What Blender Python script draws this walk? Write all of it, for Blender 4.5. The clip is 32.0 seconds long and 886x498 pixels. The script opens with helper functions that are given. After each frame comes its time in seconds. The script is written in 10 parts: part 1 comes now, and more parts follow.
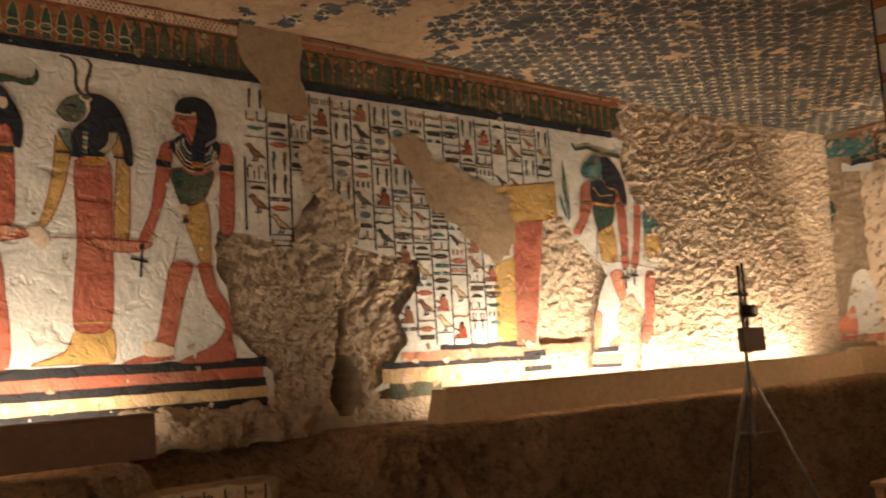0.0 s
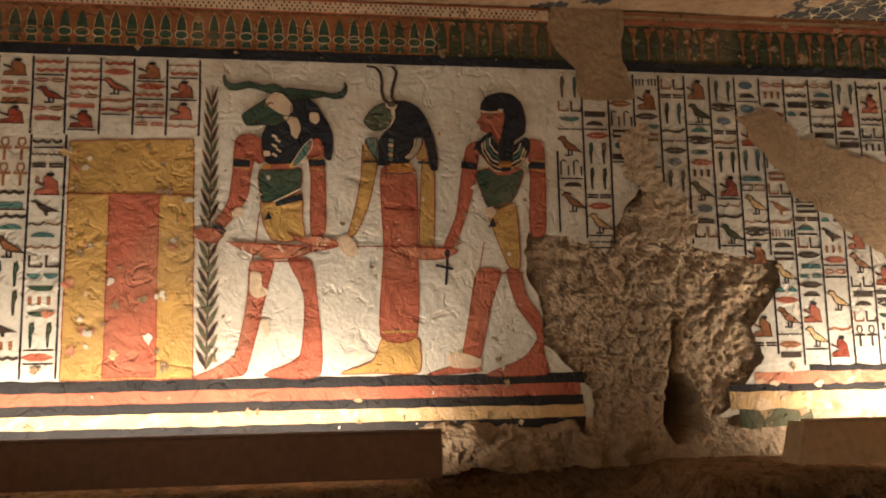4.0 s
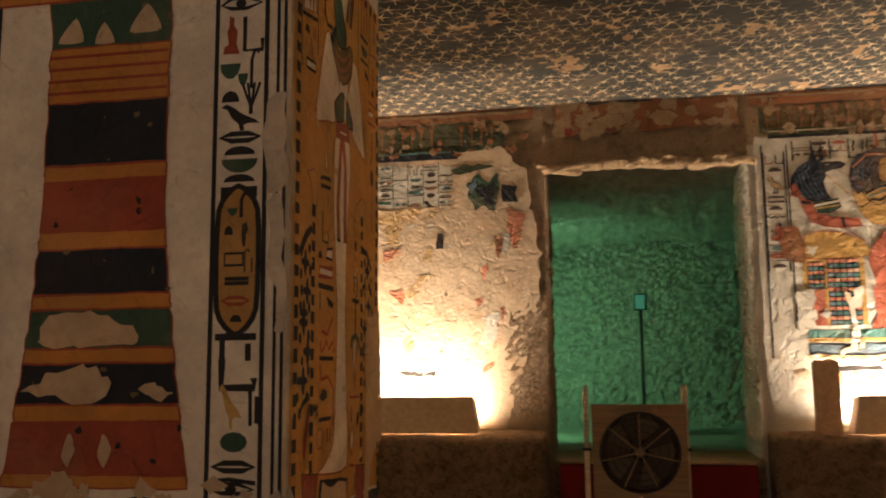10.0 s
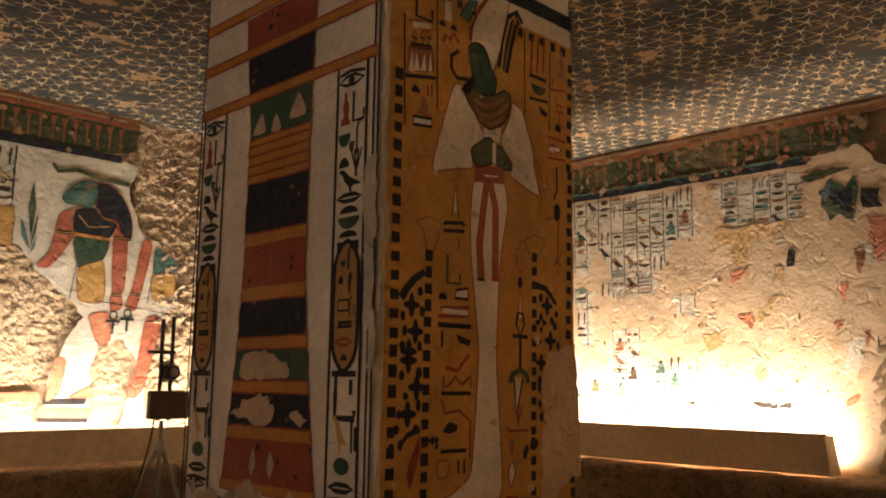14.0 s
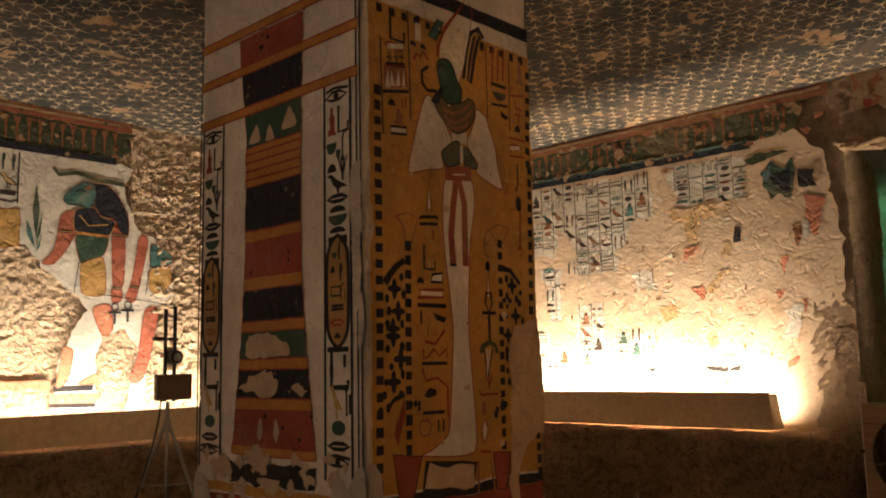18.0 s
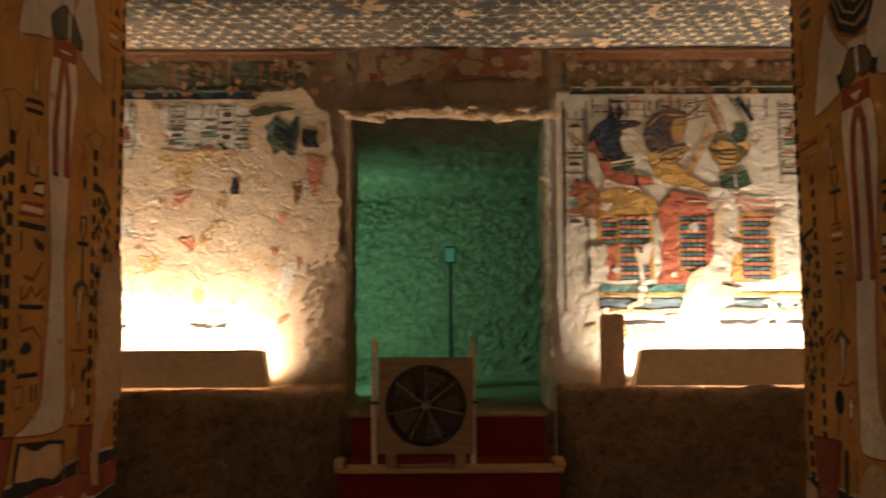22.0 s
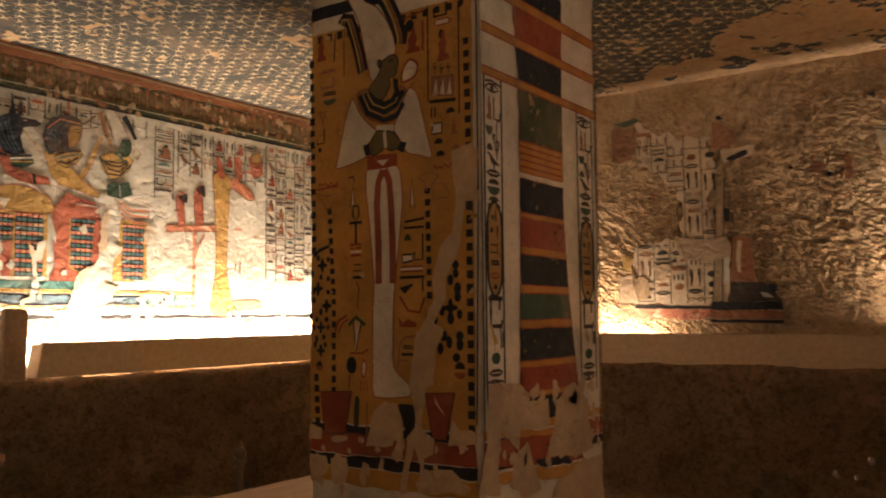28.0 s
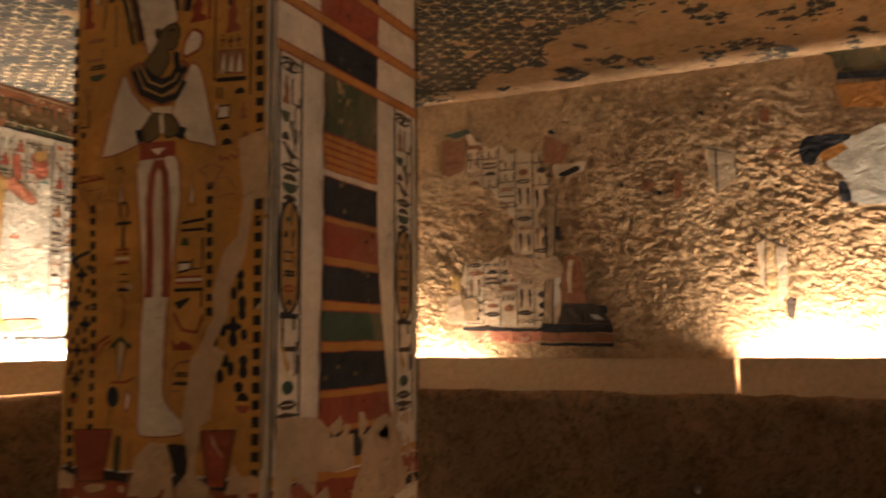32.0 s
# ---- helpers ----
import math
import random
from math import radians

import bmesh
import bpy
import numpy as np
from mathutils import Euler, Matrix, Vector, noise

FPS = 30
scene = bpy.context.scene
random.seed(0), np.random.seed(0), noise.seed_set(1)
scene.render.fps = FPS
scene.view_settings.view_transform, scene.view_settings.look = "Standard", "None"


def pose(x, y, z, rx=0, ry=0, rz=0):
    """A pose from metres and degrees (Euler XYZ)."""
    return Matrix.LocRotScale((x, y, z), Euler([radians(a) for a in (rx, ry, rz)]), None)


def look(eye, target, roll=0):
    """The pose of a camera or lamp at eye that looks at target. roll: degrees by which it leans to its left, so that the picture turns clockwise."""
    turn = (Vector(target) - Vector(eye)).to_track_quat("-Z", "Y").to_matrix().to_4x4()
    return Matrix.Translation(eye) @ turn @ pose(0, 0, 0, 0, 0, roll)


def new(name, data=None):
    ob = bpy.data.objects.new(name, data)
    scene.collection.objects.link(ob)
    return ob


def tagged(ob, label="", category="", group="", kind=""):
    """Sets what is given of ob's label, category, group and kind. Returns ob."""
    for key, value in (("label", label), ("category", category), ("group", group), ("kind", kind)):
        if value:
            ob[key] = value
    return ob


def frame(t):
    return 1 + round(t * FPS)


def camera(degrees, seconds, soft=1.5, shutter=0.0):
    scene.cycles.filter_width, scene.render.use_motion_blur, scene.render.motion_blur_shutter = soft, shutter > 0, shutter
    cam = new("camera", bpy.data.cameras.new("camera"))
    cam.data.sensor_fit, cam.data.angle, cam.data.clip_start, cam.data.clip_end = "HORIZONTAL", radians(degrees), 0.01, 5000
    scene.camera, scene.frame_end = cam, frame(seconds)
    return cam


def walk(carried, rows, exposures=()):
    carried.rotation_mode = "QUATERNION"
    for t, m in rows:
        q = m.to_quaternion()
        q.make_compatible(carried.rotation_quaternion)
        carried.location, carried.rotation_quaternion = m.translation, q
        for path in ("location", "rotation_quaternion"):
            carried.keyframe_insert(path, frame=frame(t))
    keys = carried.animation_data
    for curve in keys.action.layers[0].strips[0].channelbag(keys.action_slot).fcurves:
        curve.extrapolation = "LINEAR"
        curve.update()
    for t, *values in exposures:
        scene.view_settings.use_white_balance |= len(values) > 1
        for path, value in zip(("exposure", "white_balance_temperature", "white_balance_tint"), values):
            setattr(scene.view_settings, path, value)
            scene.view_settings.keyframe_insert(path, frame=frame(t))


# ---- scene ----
cam = camera(54.45, 32.0, soft=1.9, shutter=0.6)
# seconds, place, heading, pitch, lean
PATH = [
    (0, -0.428, -3.004, 1.393, 52.61, 7.18, -3.48),
    (0.1, -0.426, -2.980, 1.398, 53.70, 7.35, -3.75),
    (0.5, -0.417, -2.872, 1.424, 64.48, 8.22, -5.11),
    (1, -0.395, -2.745, 1.394, 70.73, 8.42, -5.67),
    (1.5, -0.417, -2.590, 1.415, 71.73, 8.10, -5.40),
    (2, -0.443, -2.422, 1.443, 72.98, 8.01, -3.88),
    (2.5, -0.397, -2.294, 1.468, 77.71, 8.05, -2.50),
    (4.5, -0.796, -2.077, 1.440, 82.17, 8.48, -1.07),
    (5, -0.890, -1.929, 1.461, 78.36, 8.59, -0.68),
    (5.5, -0.914, -1.770, 1.511, 71.51, 8.71, -0.26),
    (6, -0.872, -1.617, 1.494, 60.71, 10.00, -0.00),
    (6.5, -0.764, -1.502, 1.455, 50.63, 11.04, 0.16),
    (7, -0.729, -1.357, 1.478, 40.88, 10.60, 0.38),
    (7.5, -0.725, -1.316, 1.505, 32.77, 9.67, -0.40),
    (8, -0.711, -1.289, 1.496, 25.54, 8.96, -0.64),
    (8.5, -0.613, -1.275, 1.511, 18.12, 8.42, -0.89),
    (9, -0.486, -1.173, 1.512, 11.62, 8.40, -0.62),
    (9.5, -0.363, -1.108, 1.486, 8.79, 8.18, -0.02),
    (10, -0.346, -0.983, 1.469, 9.98, 7.77, -0.62),
    (10.5, -0.366, -0.789, 1.515, 13.20, 8.42, -2.61),
    (11, -0.260, -0.674, 1.510, 15.37, 8.50, -3.35),
    (11.5, -0.036, -0.633, 1.519, 19.97, 8.36, -1.80),
    (12, 0.108, -0.538, 1.507, 24.22, 7.64, -0.80),
    (12.5, 0.230, -0.438, 1.548, 32.66, 9.18, -0.09),
    (13, 0.426, -0.359, 1.538, 38.94, 10.29, -0.33),
    (13.5, 0.689, -0.366, 1.537, 42.64, 9.87, 0.48),
    (15.5, 1.420, -0.646, 1.512, 47.76, 6.86, -0.57),
    (16, 1.539, -0.663, 1.493, 48.01, 6.71, -0.72),
    (16.5, 1.546, -0.659, 1.494, 47.69, 6.23, -1.44),
    (17, 1.512, -0.674, 1.513, 47.68, 6.35, -1.41),
    (17.5, 1.418, -0.709, 1.511, 45.78, 7.15, -1.01),
    (18, 1.270, -0.766, 1.497, 43.42, 7.60, -1.23),
    (18.5, 1.126, -0.822, 1.503, 41.27, 6.91, -0.35),
    (19, 0.992, -0.810, 1.460, 36.53, 7.11, 0.63),
    (19.5, 0.818, -0.800, 1.457, 33.01, 7.21, 0.59),
    (20, 0.640, -0.795, 1.453, 29.41, 6.43, 0.98),
    (20.5, 0.438, -0.853, 1.453, 22.15, 6.45, 0.42),
    (21, 0.258, -0.884, 1.447, 15.99, 5.24, 0.29),
    (21.5, 0.109, -0.795, 1.452, 7.32, 4.98, -0.14),
    (22, -0.033, -0.737, 1.462, -0.25, 4.59, -0.27),
    (22.5, -0.268, -0.691, 1.479, -8.49, 4.41, -0.29),
    (23, -0.359, -0.618, 1.472, -14.79, 3.99, 0.40),
    (23.5, -0.448, -0.465, 1.480, -20.45, 5.18, -0.91),
    (24, -0.583, -0.370, 1.486, -26.57, 5.99, 0.05),
    (24.5, -0.731, -0.332, 1.483, -33.91, 5.73, -0.32),
    (25, -0.884, -0.349, 1.470, -38.82, 4.86, -0.36),
    (25.5, -1.009, -0.440, 1.478, -41.48, 4.21, -0.57),
    (27.5, -1.791, -0.639, 1.434, -52.42, 5.10, -0.94),
    (28, -1.969, -0.677, 1.413, -54.78, 4.44, -0.52),
    (28.5, -2.127, -0.643, 1.445, -58.89, 5.03, -1.29),
    (29, -2.219, -0.597, 1.432, -59.59, 5.31, -1.77),
    (29.5, -2.211, -0.569, 1.434, -60.10, 5.31, -1.82),
    (30, -2.175, -0.554, 1.425, -61.07, 5.22, -1.81),
    (30.5, -2.061, -0.544, 1.409, -61.76, 5.01, -1.82),
    (31, -1.837, -0.584, 1.406, -61.76, 4.99, -1.48),
    (31.5, -1.605, -0.574, 1.394, -61.72, 4.88, -1.24),
    (32, -1.358, -0.521, 1.400, -65.23, 5.94, -0.37),
]


def carried_pose(x, y, z, yaw, pitch, lean):
    way = Matrix.Rotation(radians(yaw), 3, 'Z') @ Vector((0, math.cos(radians(pitch)), math.sin(radians(pitch))))
    eye = Vector((x, y, z))
    return look(eye, eye + way, lean)


LIGHTNESS = [(0, -0.1), (5, -0.26), (6.2, -0.32), (8, -0.05), (12, 0.1), (13.5, -0.05), (16, -0.15), (19, -0.25), (21, -0.3), (23, -0.2), (25, -0.32), (28, -0.05), (30, 0.05), (32, 0.1)]
walk(cam, [(t, carried_pose(*row)) for t, *row in PATH], LIGHTNESS)

# ---------- world and lights ----------
world = bpy.data.worlds.new("world")
scene.world = world
world.use_nodes = True
world.node_tree.nodes["Background"].inputs[0].default_value = (0.02, 0.012, 0.006, 1)
world.node_tree.nodes["Background"].inputs[1].default_value = 0.15

XA, XC, YB, YF, ZC = -4.93, 5.16, 5.3, -4.3, 3.39
ZBENCH = 1.02
WARM = (1.0, 0.78, 0.59)
AMBER = (1.0, 0.742, 0.535)


def area_lamp(name, loc, aim, sx, sy, watts, color):
    data = bpy.data.lights.new(name, "AREA")
    data.shape, data.size, data.size_y = "RECTANGLE", sx, sy
    data.energy, data.color = watts, color
    ob = new(name, data)
    d = (Vector(aim) - Vector(loc)).normalized()
    q = d.to_track_quat("-Z", "Y")
    ob.matrix_world = Matrix.Translation(loc) @ q.to_matrix().to_4x4()
    return ob


def trough_or_fill_lamp(wall, a, b, off, z, watts, color=WARM):
    """A long lamp lying in a light trough, turned up and towards its wall; F has no trough and faces the room."""
    data = bpy.data.lights.new("trough_or_fill_lamp", "AREA")
    data.shape, data.size, data.size_y = "RECTANGLE", abs(b - a), 0.05
    data.energy, data.color = watts, color
    data.spread = radians(165)
    ob = new("trough_or_fill_lamp", data)
    mid = (a + b) / 2
    if wall == "A":
        loc, ax, n = Vector((off, mid, z)), Vector((0, 1, 0)), Vector((-0.62, 0, 0.78))
    elif wall == "B":
        loc, ax, n = Vector((mid, off, z)), Vector((1, 0, 0)), Vector((0, 0.5, 0.87))
    elif wall == "F":
        loc, ax, n = Vector((mid, off, z)), Vector((1, 0, 0)), Vector((0, 0.66, 0.75))
    else:
        loc, ax, n = Vector((off, mid, z)), Vector((0, 1, 0)), Vector((0.76, 0, 0.65))
    zz = -n.normalized()
    yy = zz.cross(ax)
    m = Matrix((ax, yy, zz)).transposed().to_4x4()
    ob.matrix_world = Matrix.Translation(loc) @ m
    return ob


trough_or_fill_lamp("A", -4.0, -1.75, -4.60, 1.10, 45)
trough_or_fill_lamp("A", 0.35, 4.5, -4.60, 1.10, 114)
trough_or_fill_lamp("B", -3.9, -1.2, 5.10, 1.10, 162, AMBER)
trough_or_fill_lamp("B", 1.28, 4.7, 5.165, 1.10, 285, AMBER)
trough_or_fill_lamp("C", 2.15, 4.6, 5.0, 1.10, 115, AMBER)
trough_or_fill_lamp("C", -3.6, 0.1, 5.01, 1.10, 375, AMBER)
# unseen fill lamp added by the south wall to brighten pillars and benches
trough_or_fill_lamp("F", -3.6, 2.2, -4.10, 1.25, 55)
area_lamp("annex_lamp", (-1.22, 6.5, 1.6), (-0.55, 8.3, 1.95), 0.35, 0.3, 23, (0.33, 1.0, 0.49))

# ---------- materials ----------


class Mat:
    def __init__(self, name, rough=0.85):
        self.m = bpy.data.materials.new(name)
        self.m.use_nodes = True
        self.t = self.m.node_tree
        self.b = self.t.nodes["Principled BSDF"]
        self.b.inputs["Roughness"].default_value = rough
        self.b.inputs["Specular IOR Level"].default_value = 0.25
        co = self.t.nodes.new("ShaderNodeTexCoord")
        self.co = co.outputs["Object"]

    def node(self, kind, **inputs):
        n = self.t.nodes.new(kind)
        for k, v in inputs.items():
            key = k.replace("_", " ")
            if hasattr(v, "links"):
                self.t.links.new(v, n.inputs[key])
            else:
                n.inputs[key].default_value = v
        return n

    def noise(self, scale, detail=4.0, rough=0.6, dist=0.0):
        return self.node("ShaderNodeTexNoise", Vector=self.co, Scale=scale, Detail=detail, Roughness=rough, Distortion=dist).outputs["Fac"]

    def ramp(self, fac, stops):
        n = self.t.nodes.new("ShaderNodeValToRGB")
        self.t.links.new(fac, n.inputs[0])
        e = n.color_ramp.elements
        while len(e) < len(stops):
            e.new(0.5)
        for el, (p, c) in zip(e, stops):
            el.position = p
            el.color = (c, c, c, 1) if isinstance(c, (int, float)) else (*c, 1)
        return n.outputs[0]

    def mix(self, fac, a, b, mode="MIX"):
        n = self.t.nodes.new("ShaderNodeMixRGB")
        n.blend_type = mode
        for sock, v in zip(n.inputs, (fac, a, b)):
            if hasattr(v, "links"):
                self.t.links.new(v, sock)
            elif isinstance(v, tuple):
                sock.default_value = (*v, 1)
            else:
                sock.default_value = v
        return n.outputs[0]

    def bump(self, *layers):
        last = None
        for height, strength, dist in layers:
            n = self.node("ShaderNodeBump", Height=height, Strength=strength, Distance=dist)
            if last:
                self.t.links.new(last, n.inputs["Normal"])
            last = n.outputs[0]
        self.t.links.new(last, self.b.inputs["Normal"])

    def color(self, v):
        if isinstance(v, tuple):
            self.b.inputs["Base Color"].default_value = (*v, 1)
        else:
            self.t.links.new(v, self.b.inputs["Base Color"])
        return self.m


def rock_mat(name, lo, hi, scale=1.0, dirt=(0.16, 0.10, 0.055), mottle=0.55, relief=1.0, steep=0.0):
    k = Mat(name, 0.95)
    base = k.ramp(k.noise(2.2 * scale, 6, 0.65), [(0.3, lo), (0.7, hi)])
    grain = k.noise(60 * scale, 5, 0.7)
    c = k.mix(k.ramp(grain, [(0.35 + steep, 0.0), (0.75 - 1.5 * steep, 0.5 + 4 * steep)]), base, tuple(min(1, v * 1.3) for v in hi))
    c = k.mix(k.ramp(k.noise(7 * scale, 7, 0.68, 0.8), [(0.48, 0.0), (0.70, mottle)]), c, dirt)
    c = k.mix(k.ramp(k.noise(23 * scale, 6, 0.7, 0.5), [(0.52 - 0.6 * steep, 0.0), (0.70 - 1.4 * steep, mottle)]), c, tuple(v * 0.8 for v in dirt))
    k.bump((k.noise(15 * scale, 8, 0.72, 0.4), 1.0, 0.045 * relief), (k.noise(38 * scale, 6, 0.74, 0.3), 1.0, 0.035 * relief), (grain, 0.7, 0.014 * relief))
    return k.color(c)


def paint_mat(name, rgb, wear=0.35, under=(0.52, 0.40, 0.27), fine=9.0, rough=0.75, soil=0.5, dent=0.05):
    """Ancient paint on plaster: uneven, soiled, flaked off in spots down to the plaster under it."""
    k = Mat(name, rough)
    dark, light = tuple(v * 0.72 for v in rgb), tuple(min(1, v * 1.18) for v in rgb)
    c = k.ramp(k.noise(3.1, 6, 0.65), [(0.3, dark), (0.7, light)])
    c = k.mix(k.ramp(k.noise(38, 4, 0.6), [(0.4, 0.0), (0.8, 0.35)]), c, tuple(v * 0.55 for v in rgb))
    c = k.mix(k.ramp(k.noise(1.6, 5, 0.6, 0.8), [(0.5, 0.0), (0.8, soil)]), c, (0.34, 0.24, 0.15))
    edge = 0.78 - 0.22 * wear
    c = k.mix(k.ramp(k.noise(fine, 9, 0.72, 0.4), [(edge - 0.03, 0.0), (edge + 0.03, 0.9)]), c, under)
    dents = k.ramp(k.noise(10, 4, 0.55, 0.9), [(0.56, 1.0), (0.66, 0.0)])
    k.bump((k.noise(7, 6, 0.62, 0.5), 0.55, dent), (dents, 0.5, 0.35 * dent), (k.noise(55, 5, 0.65), 0.35, 0.008))
    return k.color(c)


M = {}
M["rock"] = rock_mat("rough limestone", (0.43, 0.33, 0.225), (0.66, 0.54, 0.385), 1.0, (0.30, 0.215, 0.135), 0.28, 0.6)
M["rock_east"] = rock_mat("brown limestone", (0.36, 0.24, 0.125), (0.63, 0.465, 0.285), 1.0, (0.20, 0.12, 0.06), 0.6, 0.6)
M["rock_north"] = rock_mat("pale limestone", (0.42, 0.31, 0.2), (0.62, 0.49, 0.335), 1.0, (0.26, 0.17, 0.095), 0.45, 1.2)
M["rock_dark"] = rock_mat("bench limestone", (0.40, 0.235, 0.13), (0.84, 0.565, 0.345), 1.0, (0.17, 0.095, 0.05), 0.75, 2.4, 0.03)
M["rock_green"] = rock_mat("annex limestone", (0.45, 0.43, 0.36), (0.62, 0.58, 0.48), 1.2, (0.24, 0.23, 0.18), 0.5, 1.3)
M["lintel"] = rock_mat("lintel plaster", (0.44, 0.32, 0.20), (0.64, 0.50, 0.33), 1.2, (0.2, 0.13, 0.07), 0.6, 1.6)
M["fill"] = rock_mat("lime fill", (0.40, 0.29, 0.17), (0.50, 0.37, 0.23), 0.8, (0.34, 0.24, 0.14))
M["white"] = paint_mat("white plaster", (0.60, 0.60, 0.535), 0.6, (0.50, 0.40, 0.28), 7.0, 0.6, 0.4, 0.026)
M["worn"] = paint_mat("worn plaster", (0.62, 0.51, 0.37), 0.9, (0.50, 0.37, 0.24), 6.0, 0.85, 0.35, 0.016)
M["white_pillar"] = paint_mat("pillar white plaster", (0.62, 0.56, 0.47), 0.1, (0.46, 0.36, 0.26), 7.0, 0.75, 0.2)
M["patch"] = paint_mat("pillar lime patch", (0.44, 0.33, 0.22), 0.2, (0.36, 0.26, 0.16), 7.0, 0.85, 0.3)
M["patch_tan"] = paint_mat("pillar bare lime", (0.50, 0.36, 0.225), 0.1, (0.36, 0.25, 0.14), 7.0, 0.85, 0.2)
M["olive"] = paint_mat("olive paint", (0.13, 0.095, 0.04), 0.2)
M["red_strap"] = paint_mat("brick red paint", (0.30, 0.085, 0.05), 0.2)
M["bare"] = rock_mat("bare ceiling rock", (0.34, 0.225, 0.125), (0.50, 0.35, 0.21), 0.8, (0.21, 0.13, 0.065))
M["ochre"] = paint_mat("yellow ochre paint", (0.46, 0.295, 0.095), 0.5)
M["gold"] = paint_mat("pillar ochre paint", (0.45, 0.235, 0.055), 0.1, (0.42, 0.27, 0.12), 6.0, 0.75, 0.2)
M["orange"] = paint_mat("orange paint", (0.42, 0.185, 0.04), 0.15)
M["red"] = paint_mat("red ochre paint", (0.37, 0.112, 0.068), 0.5)
M["rust"] = paint_mat("rust orange paint", (0.25, 0.105, 0.045), 0.7, (0.30, 0.2, 0.11), 8.0)
M["ochre_fade"] = paint_mat("faded or glare-paled ochre paint", (0.56, 0.40, 0.20), 1.0, (0.58, 0.46, 0.32), 8.0)
M["red_dark"] = paint_mat("dark red paint", (0.26, 0.055, 0.03), 0.15)
M["red_fade"] = paint_mat("faded red paint", (0.50, 0.20, 0.12), 0.9)
M["black"] = paint_mat("black paint", (0.02, 0.02, 0.022), 0.25, (0.40, 0.30, 0.2), 12.0, 0.8, 0.04)
M["oval"] = paint_mat("faded gold paint", (0.36, 0.205, 0.065), 0.35, (0.42, 0.30, 0.18), 9.0)
M["mortar"] = paint_mat("grey repair mortar", (0.46, 0.40, 0.325), 0.2, (0.38, 0.31, 0.23), 9.0, 0.9, 0.3)
M["ink"] = paint_mat("brown black ink", (0.055, 0.042, 0.034), 0.45, (0.50, 0.40, 0.28), 14.0, 0.8, 0.1)
M["navy"] = paint_mat("blue black paint", (0.015, 0.019, 0.027), 0.25, (0.36, 0.27, 0.18), 9.0, 0.8, 0.04)
M["green"] = paint_mat("green paint", (0.035, 0.075, 0.05), 0.45)
M["teal"] = paint_mat("blue green paint", (0.06, 0.16, 0.15), 0.35)
M["blue"] = paint_mat("faded blue paint", (0.09, 0.15, 0.19), 0.6)
M["deep_blue"] = paint_mat("deep blue paint", (0.016, 0.023, 0.04), 0.4, (0.40, 0.31, 0.2), 9.0)
M["frieze"] = paint_mat("frieze green paint", (0.05, 0.068, 0.036), 0.8, (0.36, 0.24, 0.13), 8.0)
M["border"] = paint_mat("brown red border", (0.27, 0.12, 0.06), 0.6, (0.45, 0.33, 0.2), 8.0)
M["sky"] = paint_mat("blue ceiling paint", (0.032, 0.036, 0.036), 0.55, (0.36, 0.25, 0.145), 9.0, 0.85, 0.3)
M["star"] = paint_mat("yellow star paint", (0.60, 0.49, 0.31), 0.45, (0.16, 0.12, 0.08), 14.0, 0.85, 0.25)


def plain_mat(name, rgb, rough=0.6, metal=0.0, grain=40.0, amount=0.25):
    k = Mat(name, rough)
    k.b.inputs["Metallic"].default_value = metal
    c = k.ramp(k.noise(grain, 4, 0.6), [(0.3, tuple(v * (1 - amount) for v in rgb)), (0.7, rgb)])
    c = k.mix(k.ramp(k.noise(3, 4, 0.6), [(0.5, 0.0), (0.85, 0.4)]), c, tuple(v * 0.6 for v in rgb))
    k.bump((k.noise(grain * 2, 4, 0.6), 0.12, 0.004))
    return k.color(c)


def wood_mat(name, rgb):
    k = Mat(name, 0.6)
    w = k.node("ShaderNodeTexNoise", Vector=k.node("ShaderNodeMapping", Vector=k.co, Scale=(3, 60, 60)).outputs[0], Scale=1.0, Detail=5.0).outputs["Fac"]
    c = k.ramp(w, [(0.3, tuple(v * 0.6 for v in rgb)), (0.7, rgb)])
    k.bump((w, 0.2, 0.004))
    return k.color(c)


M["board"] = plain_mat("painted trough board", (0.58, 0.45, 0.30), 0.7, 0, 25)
# trough board again, with shade put into a darker brown
M["board_shaded"] = plain_mat("shaded brown board", (0.17, 0.105, 0.07), 0.7, 0, 25)
M["carpet"] = plain_mat("red carpet", (0.18, 0.013, 0.012), 0.95, 0, 160, 0.45)
M["wood"] = wood_mat("pale wood", (0.48, 0.30, 0.15))
M["white_wood"] = wood_mat("bare planed wood", (0.72, 0.60, 0.44))
M["panelwood"] = wood_mat("plywood", (0.31, 0.205, 0.105))
M["dark_metal"] = plain_mat("dark metal", (0.035, 0.032, 0.03), 0.45, 0.6)
M["steel"] = plain_mat("grey metal", (0.24, 0.225, 0.205), 0.45, 0.7)
M["plastic"] = plain_mat("black plastic", (0.02, 0.02, 0.022), 0.5)
M["case"] = plain_mat("brown case", (0.09, 0.055, 0.035), 0.6)
M["cream"] = plain_mat("cream plastic", (0.62, 0.56, 0.46), 0.5)
M["blade"] = plain_mat("dusty fan blade", (0.13, 0.10, 0.065), 0.6)
M["post"] = plain_mat("dark greyed wood", (0.15, 0.11, 0.075), 0.7)
M["screen"] = plain_mat("blue sign face", (0.22, 0.42, 0.50), 0.4)
M["brick"] = plain_mat("bare brick", (0.55, 0.38, 0.25), 0.9, 0, 30, 0.35)

